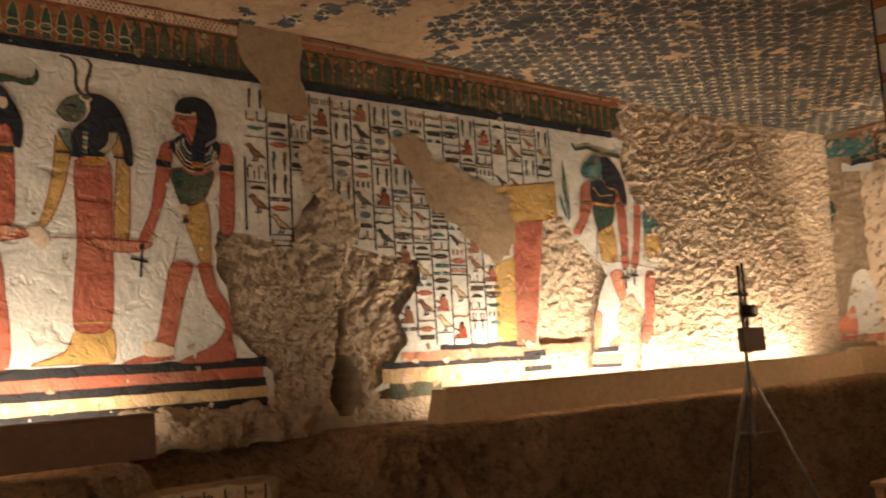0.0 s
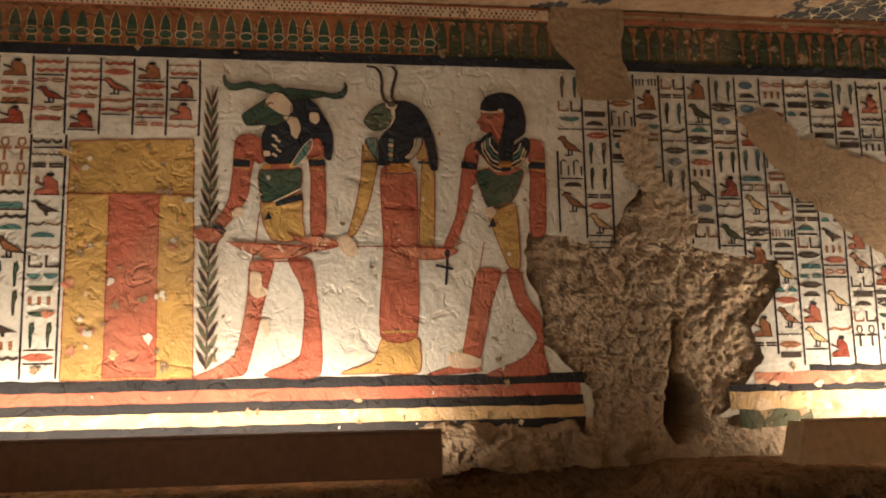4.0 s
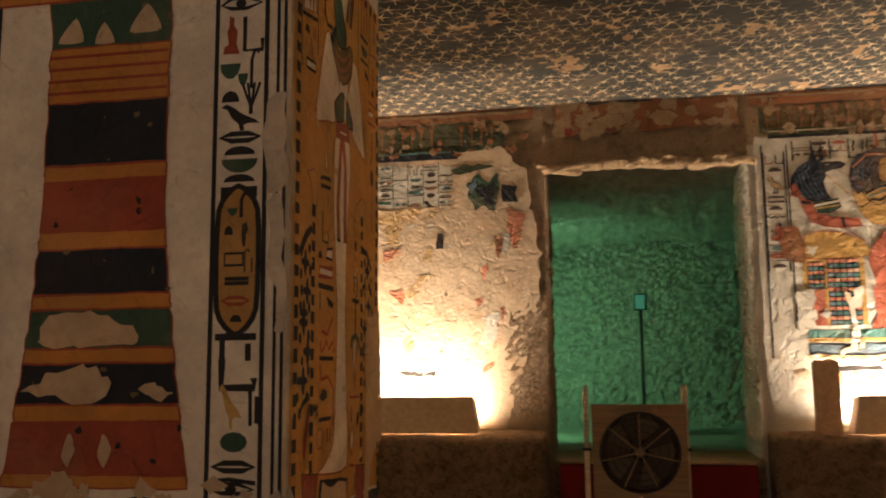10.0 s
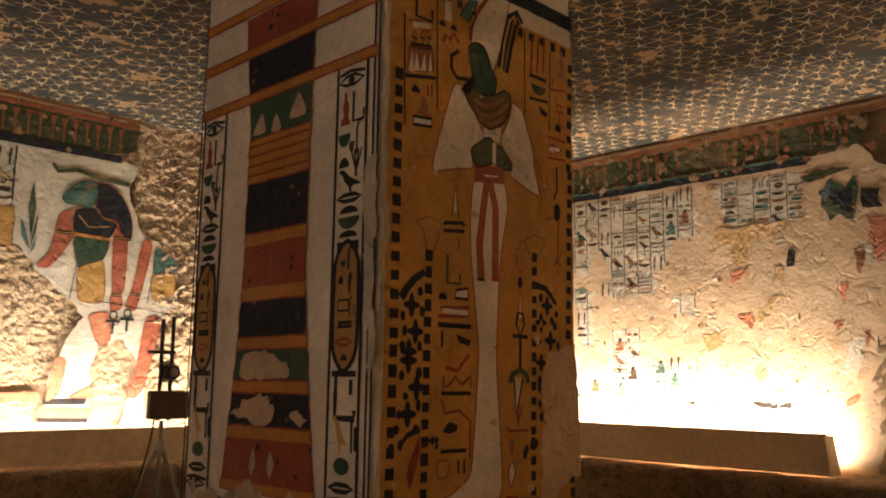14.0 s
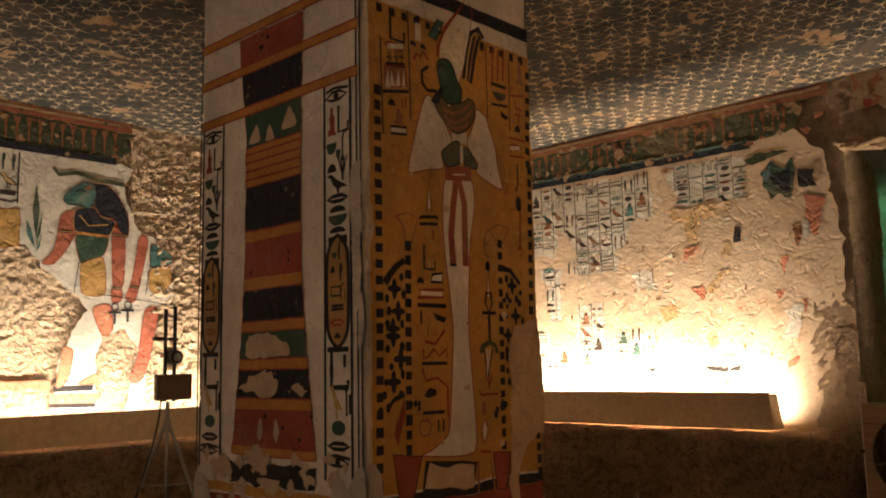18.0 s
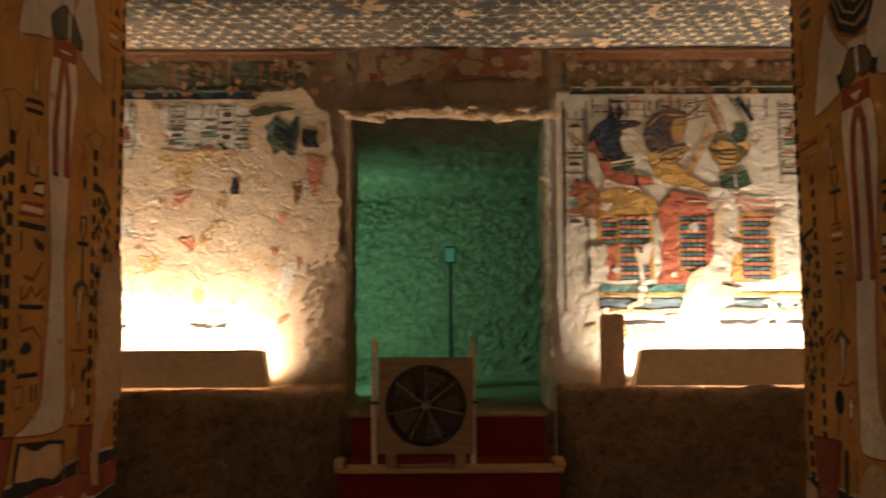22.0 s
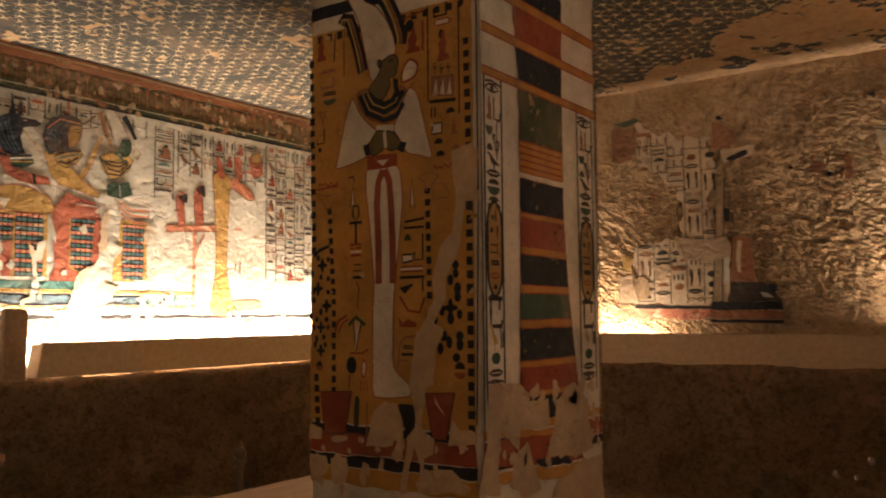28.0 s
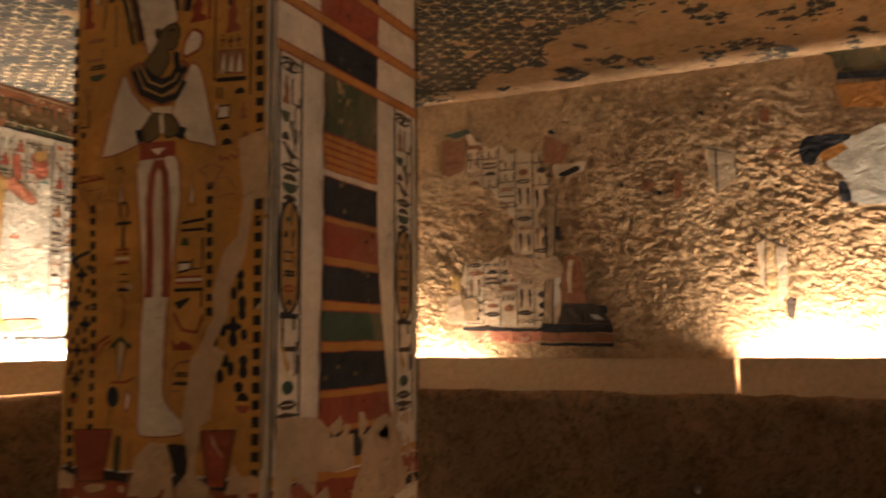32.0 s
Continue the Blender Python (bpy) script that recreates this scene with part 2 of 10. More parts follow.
# ---------- mesh helpers ----------


def mesh_of(name, verts, faces, mats, slots=None, smooth=False):
    me = bpy.data.meshes.new(name)
    me.from_pydata(verts, [], faces)
    for m in mats if isinstance(mats, (list, tuple)) else [mats]:
        me.materials.append(m)
    if slots is not None:
        me.polygons.foreach_set("material_index", slots)
    if smooth:
        me.polygons.foreach_set("use_smooth", [True] * len(me.polygons))
    me.update()
    return me


def part(name, bm, material, parent=None, label="", smooth=False):
    me = bpy.data.meshes.new(name)
    bm.to_mesh(me)
    bm.free()
    me.materials.append(material)
    if smooth:
        me.polygons.foreach_set("use_smooth", [True] * len(me.polygons))
    ob = new(name, me)
    if parent:
        ob.parent = parent
        ob.matrix_parent_inverse = parent.matrix_world.inverted()
    if label:
        ob["label"] = label
    return ob


def thing(name, loc, label, category, group="", kind=""):
    ob = new(name)
    ob.empty_display_size = 0.1
    ob.location = loc
    bpy.context.view_layer.update()
    return tagged(ob, label, category, group, kind)


def box(x0, x1, y0, y1, z0, z1, bevel=0.0, seg=1, bm=None):
    own = bm or bmesh.new()
    r = bmesh.ops.create_cube(own, size=1.0)
    vs = r["verts"]
    for v in vs:
        v.co = Vector(((x0 + x1) / 2 + v.co.x * (x1 - x0), (y0 + y1) / 2 + v.co.y * (y1 - y0), (z0 + z1) / 2 + v.co.z * (z1 - z0)))
    if bevel:
        bmesh.ops.bevel(own, geom=[e for e in own.edges if all(v in vs for v in e.verts)], offset=bevel, segments=seg, affect="EDGES")
    return own


def rod(p, q, r0, r1=None, n=12, bm=None):
    own = bm or bmesh.new()
    p, q = Vector(p), Vector(q)
    m = Matrix.Translation((p + q) / 2) @ (q - p).to_track_quat("Z", "Y").to_matrix().to_4x4()
    bmesh.ops.create_cone(own, cap_ends=True, segments=n, radius1=r0, radius2=r0 if r1 is None else r1, depth=(q - p).length, matrix=m)
    return own


def fract(x, y, z, o=5):
    return noise.fractal(Vector((x, y, z)), 0.9, 2.1, o)


def facets(u, v, s, size):
    """Broken rock: angular chips, each tilted its own way; about -0.5 to 0.5."""
    w = noise.noise_vector(Vector((u * 0.35 / size, v * 0.35 / size, s)))
    a, b = (u * 0.85 + v * 0.53) / size + 0.5 * w.x, (v * 0.85 - u * 0.53) / (size * 0.62) + 0.5 * w.y
    d, near = noise.voronoi(Vector((a, b, s)))
    g = noise.noise_vector(near[0] * 5.3)
    edge = max(0.0, 0.10 - (d[1] - d[0])) * 2.5
    return (a - near[0].x) * g.x * 1.4 + (b - near[0].y) * (g.y * 1.2 + 0.35) + 0.30 * g.z - edge


def chisel(u, v, s):
    """Rough hewn rock: soft swells, angular chips at two sizes and slanting tool marks, 0 to about 1."""
    big = noise.fractal(Vector((u * 1.6 + s, v * 1.6, s)), 0.9, 2.0, 3)
    a, b = u * 0.8 + v * 0.6, -u * 0.6 + v * 0.8
    mark = noise.noise(Vector((a * 9, b * 24, s)))
    fine = noise.noise(Vector((u * 60, v * 60, s)))
    return 0.5 + 0.14 * big + 0.34 * facets(u, v, s, 0.12) + 0.24 * facets(u, v, s + 3, 0.05) + 0.07 * mark + 0.06 * fine


def pits(u, v, s, size):
    """Close dabs of a pointed chisel, slanting, each a small sharp-edged hollow; 0 to about 1."""
    w = noise.noise_vector(Vector((u * 3.1, v * 3.1, s)))
    a, b = (u * 0.8 + v * 0.6) / size + 0.8 * w.x, (-u * 0.6 + v * 0.8) / (size * 0.62) + 0.8 * w.y
    d = noise.voronoi(Vector((a, b, s)))[0]
    crumb = 0.5 + 0.5 * noise.fractal(Vector((u * 30, v * 30, s)), 0.7, 2.1, 3)
    return min(1.0, 0.75 * d[0] + 0.45 * min(1.0, d[1] - d[0])) * 0.7 + 0.3 * crumb


class Plane:
    """A flat surface to build on: u runs along it, z stays up, d stands off it into the room."""

    def __init__(self, axis, at, sign):
        self.axis, self.at, self.sign = axis, at, sign

    def p(self, u, v, d=0.0):
        return (self.at + self.sign * d, u, v) if self.axis == "x" else (u, self.at + self.sign * d, v)

    def flip(self):
        return (self.axis == "x") == (self.sign < 0)


def rock_sheet(name, plane, u0, u1, v0, v1, step, depth, mat, back=0.35, label="", hole=None):
    """A rock wall as a solid: its rough face, cut into facets, and a plain back."""
    nu, nv = max(2, round((u1 - u0) / step)), max(2, round((v1 - v0) / step))
    verts, faces = [], []
    for j in range(nv + 1):
        for i in range(nu + 1):
            u, v = u0 + (u1 - u0) * i / nu, v0 + (v1 - v0) * j / nv
            verts.append(plane.p(u, v, depth(u, v)))
    W = nu + 1
    for j in range(nv):
        for i in range(nu):
            a = j * W + i
            faces.append((a, a + 1, a + W + 1, a + W))
    n = len(verts)
    verts += [plane.p(u0, v0, -back), plane.p(u1, v0, -back), plane.p(u1, v1, -back), plane.p(u0, v1, -back)]
    faces.append((n, n + 3, n + 2, n + 1))
    faces.append(tuple([n, n + 1] + [i for i in range(nu, -1, -1)]))
    faces.append(tuple([n + 2, n + 3] + [nv * W + i for i in range(nu + 1)]))
    faces.append(tuple([n + 1, n + 2] + [j * W + nu for j in range(nv, -1, -1)]))
    faces.append(tuple([n + 3, n] + [j * W for j in range(nv + 1)]))
    if plane.axis == "x":
        faces = [f[::-1] for f in faces] if plane.sign > 0 else faces
    else:
        faces = [f[::-1] for f in faces] if plane.sign > 0 else faces
    ob = new(name, mesh_of(name, verts, faces, mat))
    return tagged(ob, label, "wall", kind="structure")


PA, PB, PC, PF = Plane("x", XA, 1), Plane("y", YB, -1), Plane("x", XC, -1), Plane("y", YF, 1)

# ---------- the chamber ----------
DX0, DX1, DZ0, DZ1 = -0.69, 0.76, 0.82, 2.91


def lies(u, v, pts):
    """Whether a point lies in a polygon."""
    odd = False
    for (a, b), (c, d) in zip(pts, pts[1:] + pts[:1]):
        if (b > v) != (d > v) and u < (c - a) * (v - b) / (d - b) + a:
            odd = not odd
    return odd


def depth_a(u, v):
    c = 0.55 * chisel(u, v, 1.0) + 0.45 * pits(u, v, 1.0, 0.045)
    d = -0.065 + 0.080 * c
    # the broken place round the hole: crusty rock with cracks
    e = ((u + 0.45) / 0.85) ** 2 + ((v - 1.65) / 0.62) ** 2
    if e < 1:
        w = noise.noise_vector(Vector((u * 4, v * 4, 8.0)))
        slab = noise.voronoi(Vector((u * 8 + 1.2 * w.x, v * 6 + 1.2 * w.y, 4.0)))[0]
        crag = noise.ridged_multi_fractal(Vector((u * 9, v * 9, 6.0)), 0.9, 2.2, 5, 1.0, 2.0)
        k = min(1.0, 2.5 * (1 - e))
        fold = noise.noise(Vector(((u * 0.85 + v * 0.5) * 22 + 2 * w.x, (v * 0.85 - u * 0.5) * 62 + 3 * w.y, 3.0)))
        d += k * (0.024 * facets(u, v, 2.0, 0.22) + 0.004 * min(2.0, crag) + 0.012 * min(1.0, slab[0]) + 0.008 * facets(u, v, 4.0, 0.10) + 0.008 * facets(u, v, 7.0, 0.05) + 0.006 * facets(u, v, 9.0, 0.028) + 0.005 * fold + 0.010)
        if slab[1] - slab[0] < 0.06:
            d -= k * 0.010
    wob = 0.02 * noise.noise(Vector((u * 14, v * 14, 2.0)))
    h = ((u + 0.345 + wob) / 0.092) ** 2 + ((v - 1.265 + wob) / 0.165) ** 2
    if h < 1.15:
        d -= 0.55 * min(1.0, (1.15 - h) * 5)
    crack = abs(u + 0.385 - 0.12 * (v - 1.4) + 0.03 * noise.noise(Vector((v * 9, 3, 0))))
    if 1.38 < v < 1.72 and crack < 0.03:
        d -= 0.09 * (1 - crack / 0.03)
    crack = abs(u + 1.02 - 0.45 * (1.5 - v) + 0.03 * noise.noise(Vector((v * 9, 7, 0))))
    if 1.15 < v < 1.6 and crack < 0.02:
        d -= 0.06
    # loose lumps under the broken bands, hollow below
    if -1.75 < u < -0.45 and v < 1.25:
        k = min(1.0, (u + 1.75) / 0.1) * min(1.0, (-0.45 - u) / 0.25) * min(1.0, (1.25 - v) / 0.10)
        lump = noise.voronoi(Vector((u * 7, v * 7, 2.0)))[0]
        d += k * (0.07 + 0.13 * (1 - min(1.0, lump[0] * 1.3)) + 0.06 * c)
        if v < 0.99 + 0.05 * noise.noise(Vector((u * 6, 1, 1))):
            d -= 0.30 * k
    if u > 2.3:
        w = noise.noise_vector(Vector((u * 5, v * 5, 1.0)))
        q = noise.voronoi(Vector(((u * 0.8 + v * 0.6) * 13 + w.x, (v * 0.8 - u * 0.6) * 24 + w.y, 5.0)))[0]
        d += min(1.0, (u - 2.3) / 0.25) * (0.018 * c + 0.010 * min(1.0, 1.5 * (q[1] - q[0])) + 0.018 * facets(u, v, 5.0, 0.10) + 0.024 * facets(u, v, 6.0, 0.055) + 0.014 * facets(u, v, 9.0, 0.03) + 0.008) + 0.02
        k = max(0.0, min(1.0, (v - 1.1) / 2.2))
        d += 0.10 * max(0.0, (u - 4.3)) * k
    return d


def depth_b(u, v):
    d = -0.025 + 0.018 * chisel(u * 0.7, v * 0.7, 2.0)
    if u < -4.0:
        d += 0.05 * chisel(u, v, 5.0)
    if -1.25 < u < -0.6 and v < 2.3:
        d += (0.012 + 0.034 * (0.5 * chisel(u, v, 4.0) + 0.5 * pits(u, v, 4.0, 0.06))) * min(1.0, (u + 1.25) / 0.3) * min(1.0, (2.3 - v) / 0.5)
    return d


def depth_c(u, v):
    """Close-chiselled rock with sharp chips, smoother high up."""
    k = 0.55 + 0.45 * min(1.0, max(0.0, (2.75 - v) / 0.8))
    k *= 0.8 + 0.5 * fract(u * 1.1, v * 1.1, 7.0, 3)
    k = max(0.4, min(1.15, k))
    swell = fract(u * 0.9, v * 0.9, 3.0, 3)
    chip = 0.28 * facets(u, v, 3.0, 0.15) + 0.50 * facets(u, v, 8.0, 0.07) + 0.34 * facets(u, v, 12.0, 0.036)
    return min(0.038, 0.004 + 0.016 * swell + k * (0.034 * chip - 0.007 * (1 + noise.noise(Vector((u * 55, v * 55, 3))))))


def crust(name, parent, plane, outline, step, base, rise, mat, seed):
    """Crumbled rock standing out of the plaster within an outline."""
    us, vs = [p[0] for p in outline], [p[1] for p in outline]
    u0, v0 = min(us), min(vs)
    nu, nv = int((max(us) - u0) / step) + 1, int((max(vs) - v0) / step) + 1
    verts, faces, index = [], [], {}

    def at(i, j):
        if (i, j) not in index:
            u, v = u0 + i * step, v0 + j * step
            index[i, j] = len(verts)
            verts.append(plane.p(u, v, base + rise * (0.6 * pits(u, v, seed, 0.05) + 0.5 * chisel(u * 1.5, v * 1.5, seed))))
        return index[i, j]

    for j in range(nv):
        for i in range(nu):
            u, v = u0 + (i + 0.5) * step, v0 + (j + 0.5) * step
            w = 0.05 * noise.noise(Vector((u * 12, v * 12, seed))), 0.05 * noise.noise(Vector((u * 12, v * 12, seed + 4)))
            if lies(u + w[0], v + w[1], outline):
                f = (at(i, j), at(i + 1, j), at(i + 1, j + 1), at(i, j + 1))
                faces.append(f if plane.flip() else f[::-1])
    ob = new(name, mesh_of(name, verts, faces, mat))
    ob.parent = parent
    return ob


wall_a = rock_sheet("wall_west", PA, YF, YB + 0.05, 0.2, ZC + 0.05, 0.014, depth_a, M["rock"], 0.6, "rough chiselled limestone tomb wall with lost plaster")
wall_b1 = rock_sheet("wall_north_left", PB, XA - 0.1, DX0 - 0.001, 0.2, ZC + 0.05, 0.022, depth_b, M["rock_north"], 0.55, "limestone wall beside the doorway, paint mostly worn off")
wall_b2 = rock_sheet("wall_north_right", PB, DX1 + 0.001, XC + 0.1, 0.2, ZC + 0.05, 0.03, depth_b, M["rock"], 0.55, "limestone wall with painted seated figures")
wall_b3 = rock_sheet("wall_north_lintel", PB, DX0, DX1, DZ1 + 0.04, ZC + 0.05, 0.02, lambda u, v: -0.03 + 0.055 * chisel(u, v, 6.0) + (0.02 if v < 2.99 + 0.03 * noise.noise(Vector((u * 4, 1, 0))) else 0.0), M["lintel"], 0.55, "patched lime lintel over the doorway")
wall_b4 = rock_sheet("wall_north_sill", PB, DX0, DX1, 0.0, DZ0 - 0.03, 0.05, lambda u, v: 0.01 * chisel(u, v, 6.0), M["rock_dark"], 0.55, "rock under the doorway")
wall_c = rock_sheet("wall_east", PC, YF, YB + 0.05, 0.2, ZC + 0.05, 0.014, depth_c, M["rock_east"], 0.6, "very rough limestone wall with few painted remains")
wall_f = rock_sheet("wall_south", PF, XA - 0.1, XC + 0.1, 0.0, ZC + 0.05, 0.12, lambda u, v: -0.05 + 0.05 * chisel(u, v, 9.0), M["rock"], 0.4, "plain limestone wall")


def bare(u, v):
    """Where the ceiling has lost its blue plaster."""
    n = fract(u * 0.9, v * 0.9, 4.0) * 0.35 + fract(u * 3.3, v * 3.3, 8.0) * 0.16 + fract(u * 12, v * 12, 8.0, 3) * 0.07
    west = (0.42 - 0.30 * (u + 4.9)) - v + n * 1.1
    east = u - (3.72 + 0.72 * (v - 0.62) + n * 1.1)
    spots = 0.75 * fract(u * 2.6, v * 2.6, 21.0, 4) + 0.5 * fract(u * 11, v * 11, 2.0, 3)
    isles = fract(u * 2.0, v * 2.6, 33.0, 4) + 0.45 * fract(u * 9, v * 9, 6.0, 4)
    lost = west > 0 or east > 0
    if lost:
        return not isles > 0.34
    return spots > 0.46 + 0.1 * fract(u * 0.5, v * 0.5, 3.0, 2)


def build_ceiling():
    step = 0.02
    nu, nv = round((XC - XA + 0.4) / step), round((YB - YF + 0.2) / step)
    verts, faces, slots = [], [], []
    mask = {}
    for j in range(nv + 1):
        for i in range(nu + 1):
            u, v = XA - 0.2 + i * step, YF - 0.1 + j * step
            z = ZC + 0.012 * fract(u * 0.8, v * 0.8, 1.0, 3)
            verts.append((u, v, z))
    W = nu + 1
    for j in range(nv):
        for i in range(nu):
            a = j * W + i
            u, v = XA - 0.2 + (i + 0.5) * step, YF - 0.1 + (j + 0.5) * step
            b = bare(u, v)
            mask[i, j] = b
            faces.append((a, a + W, a + W + 1, a + 1))
            slots.append(0 if b else 1)
    n = len(verts)
    t = ZC + 0.4
    verts += [(XA - 0.2, YF - 0.1, t), (XA - 0.2 + nu * step, YF - 0.1, t), (XA - 0.2 + nu * step, YF - 0.1 + nv * step, t), (XA - 0.2, YF - 0.1 + nv * step, t)]
    faces.append((n, n + 1, n + 2, n + 3))
    slots.append(0)
    # rough recessed edges of the lost plaster are kept low; stars hang a little proud of the paint
    rng = random.Random(5)
    v = YF
    row = 0
    while v < YB - 0.02:
        u = XA + (0.06 if row % 2 else 0.0)
        while u < XC:
            i, j = int((u - XA + 0.2) / step), int((v - YF + 0.1) / step)
            if not mask.get((i, j), True) and rng.random() < 0.93:
                cu, cv = u + rng.uniform(-0.012, 0.012), v + rng.uniform(-0.012, 0.012)
                z = ZC + 0.012 * fract(cu * 0.8, cv * 0.8, 1.0, 3) - 0.005
                a0 = 1.5708 + rng.uniform(-0.3, 0.3)
                for k in range(5):
                    a = a0 + k * 1.2566
                    r = rng.uniform(0.058, 0.086)
                    c, s = math.cos(a), math.sin(a)
                    w = 0.0050
                    m = len(verts)
                    verts.extend([(cu - s * w, cv + c * w, z), (cu + s * w, cv - c * w, z), (cu + c * r, cv + s * r, z)])
                    faces.append((m, m + 2, m + 1))
                    slots.append(2)
            u += 0.122
        v += 0.098
        row += 1
    ob = new("ceiling", mesh_of("ceiling", verts, faces, [M["bare"], M["sky"], M["star"]], slots))
    return tagged(ob, "dark blue painted ceiling with rows of yellow stars, flaked", "ceiling", kind="structure")


ceiling = build_ceiling()

floor = new("floor", mesh_of("floor", [(XA - 0.3, YF - 0.3, 0), (XC + 0.3, YF - 0.3, 0), (XC + 0.3, 9.2, 0), (XA - 0.3, 9.2, 0)], [(0, 1, 2, 3)], M["rock_dark"]))
tagged(floor, "dusty brown stone floor in shade", "floor", kind="structure")


def bench(name, wall, u0, u1, edge, label, broken=None):
    """The rock bench along a wall: top and front in one rough sheet with a worn edge."""
    step = 0.017
    nu = round((u1 - u0) / step)
    verts, faces = [], []
    wallpos = {"A": XA - 0.1, "B": YB + 0.1, "C": XC + 0.1}[wall]
    rows = []
    for i in range(nu + 1):
        u = u0 + (u1 - u0) * i / nu
        e = edge(u)
        drop = broken(u) if broken else 0.0
        r = 0.06
        line = []
        width = abs(e - wallpos)
        for k in range(13):
            s = k / 12 * (width - r)
            line.append((s, ZBENCH))
        for k in range(1, 5):
            a = k / 5 * math.pi / 2
            line.append((width - r + r * math.sin(a), ZBENCH - r + r * math.cos(a)))
        for k in range(57):
            line.append((width, (ZBENCH - r) * (1 - k / 56)))
        row = []
        sgn = 1 if wall == "A" else -1
        for k, (s, z) in enumerate(line):
            n = 0.07 * fract(u * 2.2, s * 2.2 + z * 2.2, 11.0, 5) + 0.05 * facets(u, s - z, 15.0, 0.18) + 0.13 * chisel(u, s - z, 12.0) + 0.03 * facets(u, s - z, 13.0, 0.035) + 0.03 * pits(u, s - z, 12.0, 0.065)
            zz = z
            if k < 13:
                zz = z - (0.012 + 0.16 * abs(n)) * min(1.0, k / 8) - drop * min(1.0, (k / 6))
                d = 0
                zz += 0.02 * max(0.0, fract(u * 4.5, s * 4.5, 5.0, 3)) * min(1.0, k / 5)
            else:
                d = n - 0.05
                zz = z - drop * (z / ZBENCH) - (0.012 + 0.16 * abs(n)) * max(0.0, 1 - (k - 13) / 9)
            q = wallpos + sgn * (s + d)
            row.append(len(verts))
            verts.append((q, u, zz) if wall != "B" else (u, q, zz))
        rows.append(row)
    for a, b in zip(rows, rows[1:]):
        for k in range(len(a) - 1):
            f = (a[k], b[k], b[k + 1], a[k + 1])
            faces.append(f if wall == "C" else f[::-1] if wall == "A" else f[::-1])
    for row, rev in ((rows[0], False), (rows[-1], True)):
        base = len(verts)
        w = verts[row[0]]
        verts.append((w[0], w[1], 0.0))
        f = tuple(row) + (base,)
        faces.append(f if rev else f[::-1])
    ob = new(name, mesh_of(name, verts, faces, M["rock_dark"]))
    bm = bmesh.new()
    bm.from_mesh(ob.data)
    bmesh.ops.recalc_face_normals(bm, faces=bm.faces)
    bm.to_mesh(ob.data)
    bm.free()
    return tagged(ob, label, "bench", kind="structure")


def gap_a(u):
    """The broken stretch of the west bench below the hole."""
    k = 1 - abs(u + 1.12) / 0.62
    return max(0.0, min(1.0, k * 5)) * (0.24 + 0.05 * fract(u * 5, 0, 0, 3))


bench_a = bench("bench_west", "A", YF, YB, lambda u: -4.31 + 0.03 * fract(u * 0.8, 1, 0, 3), "rough brown rock bench along the painted wall, broken in the middle", gap_a)
bench_b1 = bench("bench_north_left", "B", XA, -0.70, lambda u: 4.90 + 0.03 * fract(u * 0.8, 2, 0, 3) - 0.10 * max(0, u + 1.6) + 1.3 * max(0.0, u + 1.15) ** 2, "rough brown rock bench, worn round at its end")
bench_b2 = bench("bench_north_right", "B", 0.78, XC, lambda u: 4.89 + 0.03 * fract(u * 0.8, 3, 0, 3) + 1.3 * max(0.0, 1.2 - u) ** 2, "rough brown rock bench, worn round at its end")
bench_c = bench("bench_east", "C", YF, YB, lambda u: 4.85 + 0.03 * fract(u * 0.8, 4, 0, 3), "rough brown rock bench")

# ---------- side room behind the doorway ----------
annex = []
AX0, AX1, AY1, AZ1 = -1.55, 1.75, 8.3, 2.74
for nm, pl, a, b, c, d, lab in (
    ("annex_wall_back", Plane("y", AY1, -1), AX0, AX1, 0.6, AZ1 + 0.12, "rough limestone back wall of the green-lit side room"),
    ("annex_wall_left", Plane("x", AX0, 1), YB + 0.55, AY1 + 0.1, 0.6, AZ1 + 0.1, "rough limestone side wall of the green-lit room"),
    ("annex_wall_right", Plane("x", AX1, -1), YB + 0.55, AY1 + 0.1, 0.6, AZ1 + 0.1, "rough limestone side wall of the green-lit room"),
):
    rock_sheet(nm, pl, a, b, c, d, 0.03, lambda u, v: 0.07 * chisel(u, v, 14.0) + 0.17 * pits(u, v, 14.0, 0.075) - 0.14, M["rock_green"], 0.2, lab)
tagged(part("annex_floor", box(AX0 - 0.1, AX1 + 0.1, YB + 0.5, AY1 + 0.2, 0.4, DZ0 - 0.004), M["rock_green"]), "pale stone floor of the side room", "floor", kind="structure")
grid = [(AX0 - 0.1 + 0.05 * i, YB + 0.03 + 0.05 * j) for j in range(68) for i in range(71)]
verts = [(x, y, AZ1 + 0.09 + 0.24 * max(0.0, 1 - (y - YB) / 1.3) - 0.07 * pits(x, y, 17.0, 0.14) - 0.10 * chisel(x, y, 17.0) - 0.05 * noise.noise(Vector((x * 2.2, y * 9.0, 4.0)))) for x, y in grid]
n = len(verts)
verts += [(grid[0][0], grid[0][1], AZ1 + 0.3), (grid[-1][0], grid[0][1], AZ1 + 0.3), (grid[-1][0], grid[-1][1], AZ1 + 0.3), (grid[0][0], grid[-1][1], AZ1 + 0.3)]
roof = new("annex_ceiling", mesh_of("annex_ceiling", verts, [(j * 71 + i, j * 71 + 71 + i, j * 71 + 72 + i, j * 71 + 1 + i) for j in range(67) for i in range(70)] + [(n, n + 1, n + 2, n + 3)], M["rock_green"]))
tagged(roof, "rough ceiling of the side room", "ceiling", kind="structure")
